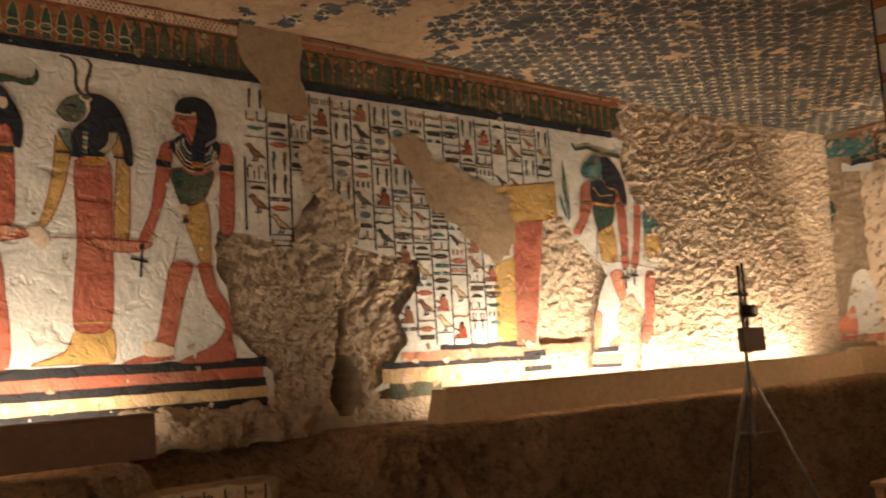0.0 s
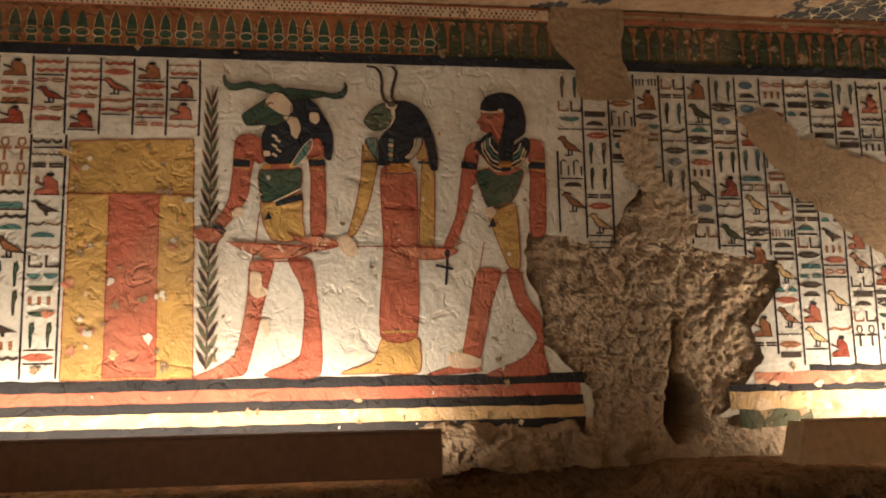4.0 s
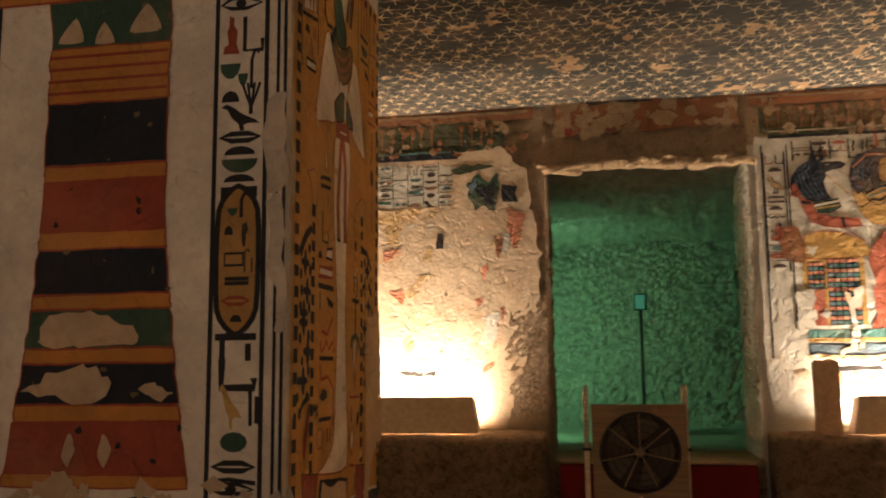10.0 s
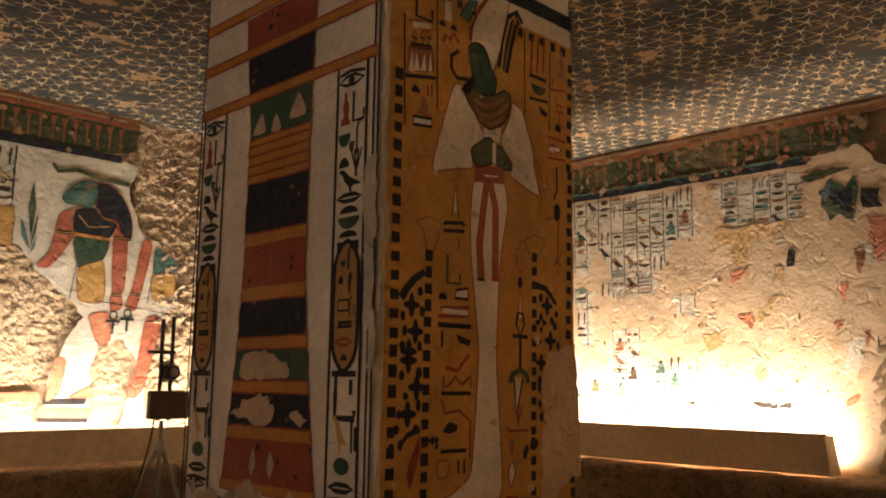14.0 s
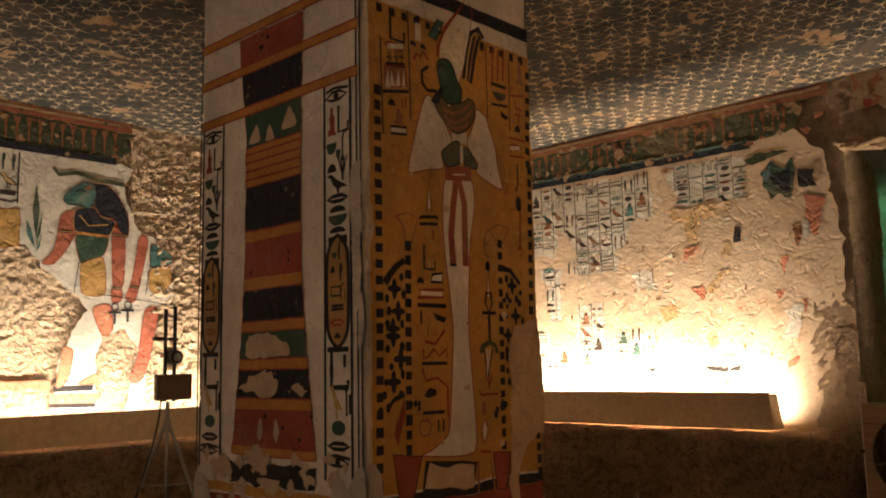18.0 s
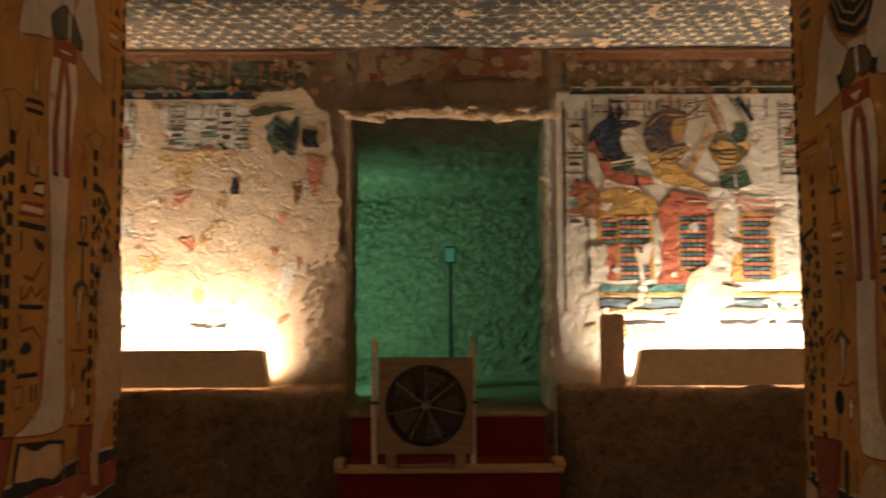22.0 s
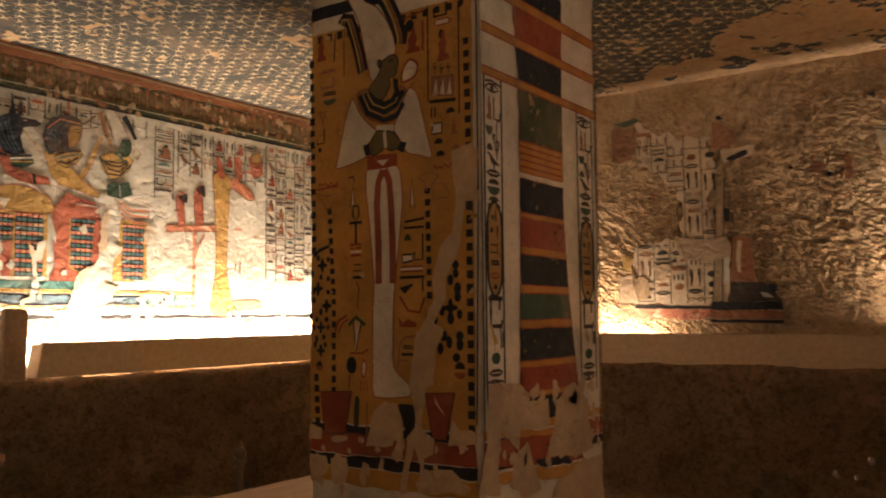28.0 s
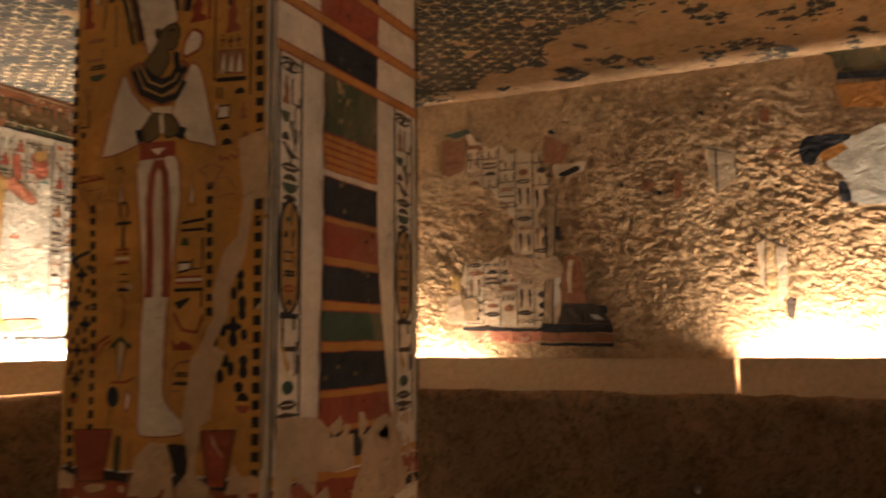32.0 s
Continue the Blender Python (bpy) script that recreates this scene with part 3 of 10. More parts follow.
# reveals of the doorway, worn and uneven
for nm, x, s, skin in (("door_reveal_left", DX0, 1, "lintel"), ("door_reveal_right", DX1, -1, "white")):
    rock_sheet(nm, Plane("x", x, s), YB + 0.005, YB + 0.62, DZ0 - 0.3, DZ1 + 0.1, 0.022, lambda u, v: 0.06 * chisel(u, v, 15.0) + 0.05 * pits(u, v, 15.0, 0.09) - 0.04, M[skin], 0.12, "worn plastered door reveal")
tagged(part("door_threshold", box(DX0, DX1, YB - 0.02, YB + 0.62, DZ0 - 0.1, DZ0, 0.01), M["fill"]), "worn stone threshold of the doorway", "threshold", kind="structure")

bm = bmesh.new()
rng = random.Random(12)
for k in range(26):
    x = DX0 + 0.03 + (DX1 - DX0 - 0.06) * k / 25
    m = Matrix.Translation((x, YB - 0.015 + rng.uniform(-0.015, 0.02), DZ1 + rng.uniform(-0.02, 0.035))) @ Matrix.Diagonal((rng.uniform(0.05, 0.11), rng.uniform(0.03, 0.06), rng.uniform(0.02, 0.045), 1))
    bmesh.ops.create_icosphere(bm, subdivisions=3, radius=1.0, matrix=m)
for v in bm.verts:
    v.co += 0.022 * noise.noise_vector(v.co * 16) + 0.012 * noise.noise_vector(v.co * 45)
tagged(part("lintel_edge", bm, M["fill"]), "pale broken lower edge of the lintel", "lintel", kind="structure")

# ---------- pillars ----------


def pillar(name, x0, x1, y0, y1, label):
    t = thing(name, ((x0 + x1) / 2, (y0 + y1) / 2, 0), label, "pillar", "pillars of the chamber", "structure")
    bm = bmesh.new()
    n = 40
    rows = []
    for j in range(n + 1):
        z = ZC * j / n
        ring = []
        pts = []
        c = 0.02
        for (ax, ay), (bx, by) in (((x0 + c, y0), (x1 - c, y0)), ((x1, y0 + c), (x1, y1 - c)), ((x1 - c, y1), (x0 + c, y1)), ((x0, y1 - c), (x0, y0 + c))):
            for k in range(9):
                f = k / 8
                pts.append((ax + (bx - ax) * f, ay + (by - ay) * f))
        for x, y in pts:
            w = 0.006 * fract(x * 3, y * 3, z * 3, 3)
            dx, dy = x - (x0 + x1) / 2, y - (y0 + y1) / 2
            ring.append(bm.verts.new((x - abs(w) * (1 if dx > 0 else -1), y - abs(w) * (1 if dy > 0 else -1), z)))
        rows.append(ring)
    for a, b in zip(rows, rows[1:]):
        for k in range(len(a)):
            m = (k + 1) % len(a)
            bm.faces.new((a[k], a[m], b[m], b[k]))
    part("shaft", bm, M["white_pillar"], t)
    return t


pillar_1 = pillar("pillar_1", -2.46, -1.245, 1.44, 2.54, "square painted pillar with a banded column on one face")
pillar_2 = pillar("pillar_2", 1.33, 2.59, 1.44, 2.51, "square painted pillar with a white standing figure on one face")
crust("broken_rock", wall_a, PA, [(-0.64, 2.70), (-0.48, 2.76), (-0.43, 2.55), (-0.40, 2.44), (-0.27, 2.32), (-0.20, 2.2), (-0.30, 2.10), (-0.56, 2.13), (-0.50, 2.35), (-0.62, 2.5)], 0.012, 0.02, 0.035, M["rock"], 31.0)
panel = tagged(part("carved_slab", box(-4.40, -4.275, -1.98, -1.12, 0.62, 0.885, 0.015, 2), M["fill"]), "worn carved stone slab in the broken bench front", "slab", kind="structure")
# three small pale spots standing out of the east bench front
bm = bmesh.new()
for y, z, r in ((0.666, 0.253, 0.026), (0.432, 0.361, 0.024), (0.532, 0.239, 0.020)):
    bmesh.ops.create_icosphere(bm, subdivisions=2, radius=1.0, matrix=Matrix.Translation((4.84, y, z)) @ Matrix.Diagonal((0.05, r, r * 1.3, 1)))
part("plaster_spots", bm, M["white_pillar"], bench_c, "small pale plaster spots on the bench front")

# ---------- light troughs ----------


def trough(wall, a, b, front, height, slant_a=0.06, slant_b=0.06, zb=1.02, label="long cream light trough hiding a lamp, lighting the painted wall", board="board"):
    """A long board box that hides a lamp: front board leaning back, cut ends, a lip on top."""
    depth, th = 0.16, 0.018
    sg = {"A": -1, "B": 1, "C": 1, "F": -1}[wall]

    def P(u, d, z):
        return (front + sg * d, u, z) if wall in "AC" else (u, front + sg * d, z)

    t = thing("light_trough", P((a + b) / 2, 0.05, zb), label, "light trough", "light troughs on the bench")

    def slab(name, corners, lab=""):
        bm = bmesh.new()
        vs = [bm.verts.new(P(*c)) for c in corners]
        for f in ((0, 1, 2, 3), (4, 7, 6, 5), (0, 4, 5, 1), (1, 5, 6, 2), (2, 6, 7, 3), (3, 7, 4, 0)):
            bm.faces.new([vs[i] for i in f])
        bmesh.ops.recalc_face_normals(bm, faces=bm.faces)
        bmesh.ops.bevel(bm, geom=bm.edges[:], offset=0.003, segments=1, affect="EDGES")
        return part(name, bm, M[board], t, lab)

    z1 = zb + height
    A, B = a, b
    slab("front_board", [(A, 0, zb), (B, 0, zb), (B - slant_b, 0.012, z1), (A + slant_a, 0.012, z1), (A, th, zb), (B, th, zb), (B - slant_b, 0.012 + th, z1), (A + slant_a, 0.012 + th, z1)])
    slab("top_lip", [(A + slant_a, 0.012, z1), (B - slant_b, 0.012, z1), (B - slant_b, 0.05, z1 + 0.002), (A + slant_a, 0.05, z1 + 0.002), (A + slant_a, 0.012, z1 + 0.012), (B - slant_b, 0.012, z1 + 0.012), (B - slant_b, 0.05, z1 + 0.014), (A + slant_a, 0.05, z1 + 0.014)])
    for u, s, k in ((A, slant_a, 1), (B, -slant_b, -1)):
        slab("end_board", [(u + 0.002 * k, th, zb), (u + k * th, th, zb), (u + s + k * th, th + 0.012, z1), (u + s + 0.002 * k, th + 0.012, z1), (u + 0.002 * k, depth, zb), (u + k * th, depth, zb), (u + s + k * th, depth, z1), (u + s + 0.002 * k, depth, z1)])
    return t


trough("A", -4.1, -1.66, -4.42, 0.19, 0, 0.0, label="long dark brown light trough hiding a lamp, lighting the painted wall", board="board_shaded")
trough("A", -0.03, 4.75, -4.42, 0.19, 0.05, 0.0)
trough("B", -4.7, -1.17, 5.0, 0.235, 0, 0.035, 1.01)
trough("B", 1.26, 4.85, 5.0, 0.228, 0.045, 0.0, 1.012)
trough("C", 0.175, 4.7, 4.96, 0.245, 0, 0, 0.99)
trough("C", -3.7, 0.145, 4.96, 0.255, 0, 0, 0.99)


# ---------- red stairs, fan and posts before the doorway ----------
stairs = thing("stairs", (0.03, 4.7, 0), "red carpeted wooden steps up to the doorway", "stairs", kind="structure")
SX0, SX1 = -0.62, 0.66
part("upper_riser", box(SX0, SX1, 5.0, 5.255, 0.0, 0.81, 0.01), M["carpet"], stairs)
part("upper_tread", box(SX0 - 0.02, SX1 + 0.02, 5.0, 5.27, 0.812, 0.836, 0.006), M["fill"], stairs, "pale worn tread")
part("lower_riser", box(SX0, SX1, 4.34, 4.99, 0.0, 0.565, 0.01), M["carpet"], stairs)
part("nosing", box(SX0 - 0.02, SX1 + 0.02, 4.30, 4.46, 0.57, 0.60, 0.006), M["wood"], stairs, "pale wooden nosing")
for x in (SX0 - 0.03, SX1 - 0.03):
    part("end_block", box(x, x + 0.06, 4.30, 4.46, 0.60, 0.645, 0.006), M["wood"], stairs, "pale wooden end block")
part("step", box(SX0, SX1, 4.0, 4.33, 0.0, 0.38, 0.01), M["carpet"], stairs)
part("bottom_step", box(SX0, SX1, 3.7, 3.99, 0.0, 0.19, 0.01), M["carpet"], stairs)

FX, FY, FZ, FW = -0.115, 4.42, 0.955, 0.275
fan = thing("box_fan", (FX, FY, 0.60), "square plywood fan box with a round wire guard, switched off", "fan")
bm = bmesh.new()
R, n = 0.235, 48
for y in (FY - 0.10, FY + 0.02):
    ring = []
    for k in range(n):
        a = 2 * math.pi * k / n
        c, s = math.cos(a), math.sin(a)
        m = FW / max(abs(c), abs(s))
        ring.append((bm.verts.new((FX + R * c, y, FZ + R * s)), bm.verts.new((FX + m * c, y, FZ + m * s))))
    if y < FY - 0.05:
        first = ring
    for k in range(n):
        a, b = ring[k], ring[(k + 1) % n]
        bm.faces.new((a[0], b[0], b[1], a[1]))
for k in range(n):
    for i in (0, 1):
        bm.faces.new((first[k][i], first[(k + 1) % n][i], ring[(k + 1) % n][i], ring[k][i]))
bmesh.ops.recalc_face_normals(bm, faces=bm.faces)
part("housing", bm, M["panelwood"], fan)
part("back_board", box(FX - FW + 0.01, FX + FW - 0.01, FY + 0.022, FY + 0.034, FZ - FW + 0.01, FZ + FW - 0.01), M["case"], fan)


def ring_bm(r, tube, y, n=40):
    bm = bmesh.new()
    for k in range(n):
        a, b = 2 * math.pi * k / n, 2 * math.pi * (k + 1) / n
        rod((FX + r * math.cos(a), y, FZ + r * math.sin(a)), (FX + r * math.cos(b), y, FZ + r * math.sin(b)), tube, n=6, bm=bm)
    return bm


part("guard_rim", ring_bm(R - 0.005, 0.007, FY - 0.10), M["dark_metal"], fan, "dark wire rim")
for r in (0.075, 0.12, 0.165, 0.2):
    part("guard_ring", ring_bm(r, 0.002, FY - 0.098, 32), M["dark_metal"], fan)
for k in range(7):
    a = 2 * math.pi * k / 7 + math.pi / 2
    part("guard_spoke", rod((FX + 0.03 * math.cos(a), FY - 0.1, FZ + 0.03 * math.sin(a)), (FX + R * math.cos(a), FY - 0.1, FZ + R * math.sin(a)), 0.005, n=6), M["panelwood"], fan)
part("hub", rod((FX, FY - 0.115, FZ), (FX, FY - 0.03, FZ), 0.026, 0.032, 24), M["panelwood"], fan, "round tan hub")
part("motor", rod((FX, FY - 0.03, FZ), (FX, FY + 0.02, FZ), 0.06, 0.06, 20), M["dark_metal"], fan)
for k in range(5):
    a = 2 * math.pi * k / 5
    bm = bmesh.new()
    vs = []
    for rr, da, dy in ((0.05, -0.25, 0.0), (0.20, -0.38, 0.02), (0.215, 0.0, 0.0), (0.20, 0.3, -0.025), (0.05, 0.25, -0.02)):
        vs.append(bm.verts.new((FX + rr * math.cos(a + da), FY - 0.045 + dy, FZ + rr * math.sin(a + da))))
    f = bm.faces.new(vs)
    bmesh.ops.solidify(bm, geom=[f], thickness=0.004)
    part("blade", bm, M["blade"], fan)
for s in (-1, 1):
    part("foot", box(FX + s * 0.2 - 0.03, FX + s * 0.2 + 0.03, FY - 0.12, FY + 0.04, 0.60, FZ - FW, 0.004), M["panelwood"], fan)
for x in (-0.425, 0.165):
    p = thing("wooden_post", (x, 4.47, 0.565), "pale upright wooden post beside the fan", "post", "posts by the fan")
    part("upright", box(x - 0.016, x + 0.016, 4.45, 4.49, 0.566, 1.345, 0.004), M["white_wood"], p)
    part("bolt", rod((x - 0.03, 4.45, 0.96), (x + 0.03, 4.45, 0.96), 0.008, n=10), M["dark_metal"], p, "dark metal bolt")

# ---------- things in the side room ----------
sign = thing("sign_stand", (0.07, 7.3, DZ0), "slim dark stand with a small blue sign, on a pale block", "sign stand")
part("block", box(-0.08, 0.22, 7.2, 7.42, DZ0 - 0.003, 1.08, 0.01), M["cream"], sign, "pale block")
part("pole", rod((0.07, 7.31, 1.08), (0.07, 7.31, 1.98), 0.017, n=12), M["dark_metal"], sign)
part("sign_frame", box(0.01, 0.13, 7.285, 7.30, 1.97, 2.13, 0.006), M["dark_metal"], sign)
part("sign_face", box(0.022, 0.112, 7.278, 7.284, 1.985, 2.115), M["screen"], sign, "light blue sign face")

# ---------- monitoring tripod ----------
TX, TY = -3.80, 2.03
trip = thing("tripod", (TX, TY, 0), "grey tripod with a dark instrument box and two upright bars", "tripod")
part("column", rod((TX, TY, 0.75), (TX, TY, 1.30), 0.013, n=12), M["steel"], trip)
part("upper_bar", rod((TX + 0.012, TY + 0.035, 1.30), (TX + 0.012, TY + 0.035, 1.90), 0.012, n=12), M["dark_metal"], trip, "thin dark bar")
part("collar", rod((TX, TY, 1.12), (TX, TY, 1.19), 0.030, 0.022, 16), M["steel"], trip)
for k in range(3):
    a = 0.5 + k * 2.094
    leg = part("leg", rod((TX + 0.02 * math.cos(a), TY + 0.02 * math.sin(a), 1.14), (TX + 0.50 * math.cos(a), TY + 0.50 * math.sin(a), 0.02), 0.013, 0.010, 10), M["steel"], trip)
    part("foot", rod((TX + 0.50 * math.cos(a), TY + 0.50 * math.sin(a), 0.0), (TX + 0.50 * math.cos(a), TY + 0.50 * math.sin(a), 0.03), 0.016, 0.013, 10), M["plastic"], leg)
    part("brace", rod((TX, TY, 0.78), (TX + 0.17 * math.cos(a), TY + 0.17 * math.sin(a), 0.80), 0.006, n=8), M["steel"], trip)
part("instrument_box", box(TX + 0.02, TX + 0.075, TY - 0.11, TY + 0.13, 1.31, 1.47, 0.008), M["case"], trip, "dark brown instrument box")
part("second_bar", rod((TX + 0.03, TY - 0.04, 1.30), (TX + 0.03, TY - 0.04, 1.88), 0.012, n=10), M["dark_metal"], trip, "thin dark bar")
part("cross_bar", box(TX + 0.012, TX + 0.035, TY - 0.12, TY + 0.05, 1.68, 1.70, 0.003), M["dark_metal"], trip)
head = part("camera_head", rod((TX + 0.0, TY + 0.01, 1.575), (TX + 0.09, TY + 0.01, 1.575), 0.042, 0.042, 20), M["plastic"], trip, "round black sensor")
part("lens", rod((TX + 0.088, TY + 0.01, 1.575), (TX + 0.1, TY + 0.01, 1.575), 0.026, 0.024, 20), M["steel"], head)
part("head_plate", box(TX - 0.01, TX + 0.01, TY - 0.02, TY + 0.06, 1.52, 1.64, 0.003), M["cream"], trip, "pale mounting plate")
cu = bpy.data.curves.new("cable", "CURVE")
cu.dimensions, cu.bevel_depth, cu.bevel_resolution = "3D", 0.006, 2
sp = cu.splines.new("NURBS")
pts = [(TX + 0.05, TY - 0.07, 1.32), (TX + 0.08, TY - 0.10, 1.15), (TX + 0.12, TY - 0.2, 0.9), (TX + 0.2, TY - 0.4, 0.5), (TX + 0.25, TY - 0.55, 0.02)]
sp.points.add(len(pts) - 1)
for p, c in zip(sp.points, pts):
    p.co = (*c, 1)
sp.use_endpoint_u, sp.order_u = True, 4
cable = new("cable", cu)
cable.data.materials.append(M["plastic"])
cable.parent = trip
cable.matrix_parent_inverse = trip.matrix_world.inverted()

# ---------- brick, barrier posts, walkway ----------
brick = tagged(part("loose_brick", box(1.045, 1.20, 5.01, 5.10, 0.985, 1.485, 0.012, 2), M["brick"]), "upright bare brick leaning at the wall beside the trough", "brick")


def stanchion(x, y, top):
    t = thing("barrier_post", (x, y, 0), "short wooden barrier post with a turned knob, in shade", "barrier post", "barrier posts")
    part("shaft", rod((x, y, 0.0), (x, y, top - 0.12), 0.022, n=14), M["post"], t)
    part("collar", rod((x, y, top - 0.13), (x, y, top - 0.10), 0.036, 0.036, 16), M["post"], t)
    bm = bmesh.new()
    bmesh.ops.create_uvsphere(bm, u_segments=16, v_segments=10, radius=0.034, matrix=Matrix.Translation((x, y, top - 0.065)))
    part("knob", bm, M["post"], t, smooth=True)
    part("finial", rod((x, y, top - 0.04), (x, y, top), 0.016, 0.010, 12), M["post"], t)
    return t


stanchion(-0.935, 2.845, 0.893)
stanchion(1.39, 3.11, 0.72)

for x0, x1, y0, y1 in ((1.05, 3.2, 2.58, 3.08), (-3.32, -2.62, 2.5, 3.3)):
    w = thing("walkway", ((x0 + x1) / 2, (y0 + y1) / 2, 0), "low wooden walkway board beside a pillar", "walkway", "walkway boards")
    part("board", box(x0, x1, y0, y1, 0.41, 0.45, 0.008), M["wood"], w)
    for x in (x0 + 0.05, x1 - 0.05):
        for y in (y0 + 0.05, y1 - 0.05):
            part("leg", box(x - 0.03, x + 0.03, y - 0.03, y + 0.03, 0.0, 0.41), M["wood"], w)
bench_f = tagged(part("bench_south", box(XA, XC, YF - 0.02, -3.72, 0, 1.02, 0.05, 2), M["rock_dark"]), "plain rock bench", "bench", kind="structure")

# ---------- painted decoration ----------
P1D, P1O = Plane("y", 1.44, -1), Plane("x", -1.245, 1)
P2D, P2O = Plane("y", 1.44, -1), Plane("x", 1.33, -1)
SURF = {"AB": (Plane("x", -4.275, 1), panel, 0.002), "A": (PA, wall_a, 0.016), "BL": (PB, wall_b1, 0.010), "BR": (PB, wall_b2, 0.010), "BM": (PB, wall_b3, 0.034), "C": (PC, wall_c, 0.042),
        "1D": (P1D, pillar_1, 0.0), "1O": (P1O, pillar_1, 0.0), "2D": (P2D, pillar_2, 0.0), "2O": (P2O, pillar_2, 0.0)}
LAY = 0.0015


class Art:
    """Flat painted shapes on one surface, gathered by picture into one mesh with a slot a colour."""

    def __init__(self, surf):
        self.plane, self.parent, self.base = SURF[surf]
        self.groups = {}
        self.count = 0
        self.bold = 1.0
        self.rng = random.Random(surf)
        self.turn = (1 if self.plane.axis == "y" else -1) * (1 if self.plane.sign < 0 else -1)

    def face(self, group, mat, layer, pts):
        v, f, s, m = self.groups.setdefault(group, ([], [], [], []))
        if mat not in m:
            m.append(mat)
        area = sum(a[0] * b[1] - b[0] * a[1] for a, b in zip(pts, pts[1:] + pts[:1]))
        if (area > 0) != (self.turn > 0):
            pts = pts[::-1]
        n = len(v)
        self.count = (self.count + 1) % 40
        d = self.base + LAY * layer + 0.000012 * self.count
        v.extend(self.plane.p(p[0], p[1], d) for p in pts)
        f.append(tuple(range(n, n + len(pts))))
        s.append(m.index(mat))

    def poly(self, group, mat, layer, pts, smooth=False, jag=0.0, line=None, width=0.005):
        if smooth:
            pts = closed_curve(pts)
        if jag:
            pts = rough_edge(pts, jag)
        self.face(group, mat, layer, pts)
        if line:
            self.ribbon(group, line, layer + 0.5, pts + pts[:1], width)

    def ribbon(self, group, mat, layer, pts, w0, w1=None):
        w1 = w0 if w1 is None else w1
        left, right = [], []
        for i, p in enumerate(pts):
            a, b = pts[max(0, i - 1)], pts[min(len(pts) - 1, i + 1)]
            if i == 0 and pts[0] == pts[-1]:
                a = pts[-2]
            if i == len(pts) - 1 and pts[0] == pts[-1]:
                b = pts[1]
            dx, dy = b[0] - a[0], b[1] - a[1]
            n = math.hypot(dx, dy) or 1.0
            w = self.bold * (w0 + (w1 - w0) * i / (len(pts) - 1)) / 2
            left.append((p[0] - dy / n * w, p[1] + dx / n * w))
            right.append((p[0] + dy / n * w, p[1] - dx / n * w))
        for i in range(len(pts) - 1):
            self.face(group, mat, layer, [left[i], left[i + 1], right[i + 1], right[i]])

    def disc(self, group, mat, layer, c, rx, ry=None, a0=0.0, a1=2 * math.pi, n=16):
        ry = ry or rx
        self.face(group, mat, layer, [(c[0] + rx * math.cos(a0 + (a1 - a0) * k / n), c[1] + ry * math.sin(a0 + (a1 - a0) * k / n)) for k in range(n + (0 if a1 - a0 > 6.2 else 1))])

    def rect(self, group, mat, layer, u0, u1, v0, v1, wob=0.0):
        if not wob:
            self.face(group, mat, layer, [(u0, v0), (u1, v0), (u1, v1), (u0, v1)])
            return
        self.face(group, mat, layer, rough_edge([(u0, v0), (u1, v0), (u1, v1), (u0, v1)], wob, 0.05))

    def build(self, labels):
        for group, (v, f, s, m) in self.groups.items():
            name = group.split("#")[0]
            ob = new(name, mesh_of(name, v, f, [M[k] for k in m], s))
            ob.parent = self.parent
            ob.matrix_parent_inverse = self.parent.matrix_world.inverted()
            if group in labels:
                ob["label"] = labels[group]
            if name in ("hieroglyphs", "frieze_pattern", "border_squares"):
                ob["kind"] = "stuff"


def closed_curve(pts, k=4):
    out = []
    n = len(pts)
    for i in range(n):
        p0, p1, p2, p3 = pts[i - 1], pts[i], pts[(i + 1) % n], pts[(i + 2) % n]
        for j in range(k):
            t = j / k
            out.append(tuple((2 * t ** 3 - 3 * t * t + 1) * b + (t ** 3 - 2 * t * t + t) * 0.32 * (c - a) + (3 * t * t - 2 * t ** 3) * c + (t ** 3 - t * t) * 0.32 * (d - b) for a, b, c, d in zip(p0, p1, p2, p3)))
    return out


def rough_edge(pts, jag, step=0.03):
    out = []
    for a, b in zip(pts, pts[1:] + pts[:1]):
        n = max(1, int(math.hypot(b[0] - a[0], b[1] - a[1]) / step))
        for k in range(n):
            u, v = a[0] + (b[0] - a[0]) * k / n, a[1] + (b[1] - a[1]) * k / n
            out.append((u + jag * (fract(u * 9, v * 9, 3.0, 3) + 0.5 * noise.noise(Vector((u * 60, v * 60, 0)))), v + jag * (fract(u * 9, v * 9, 7.0, 3) + 0.5 * noise.noise(Vector((u * 60, v * 60, 9))))))
    return out


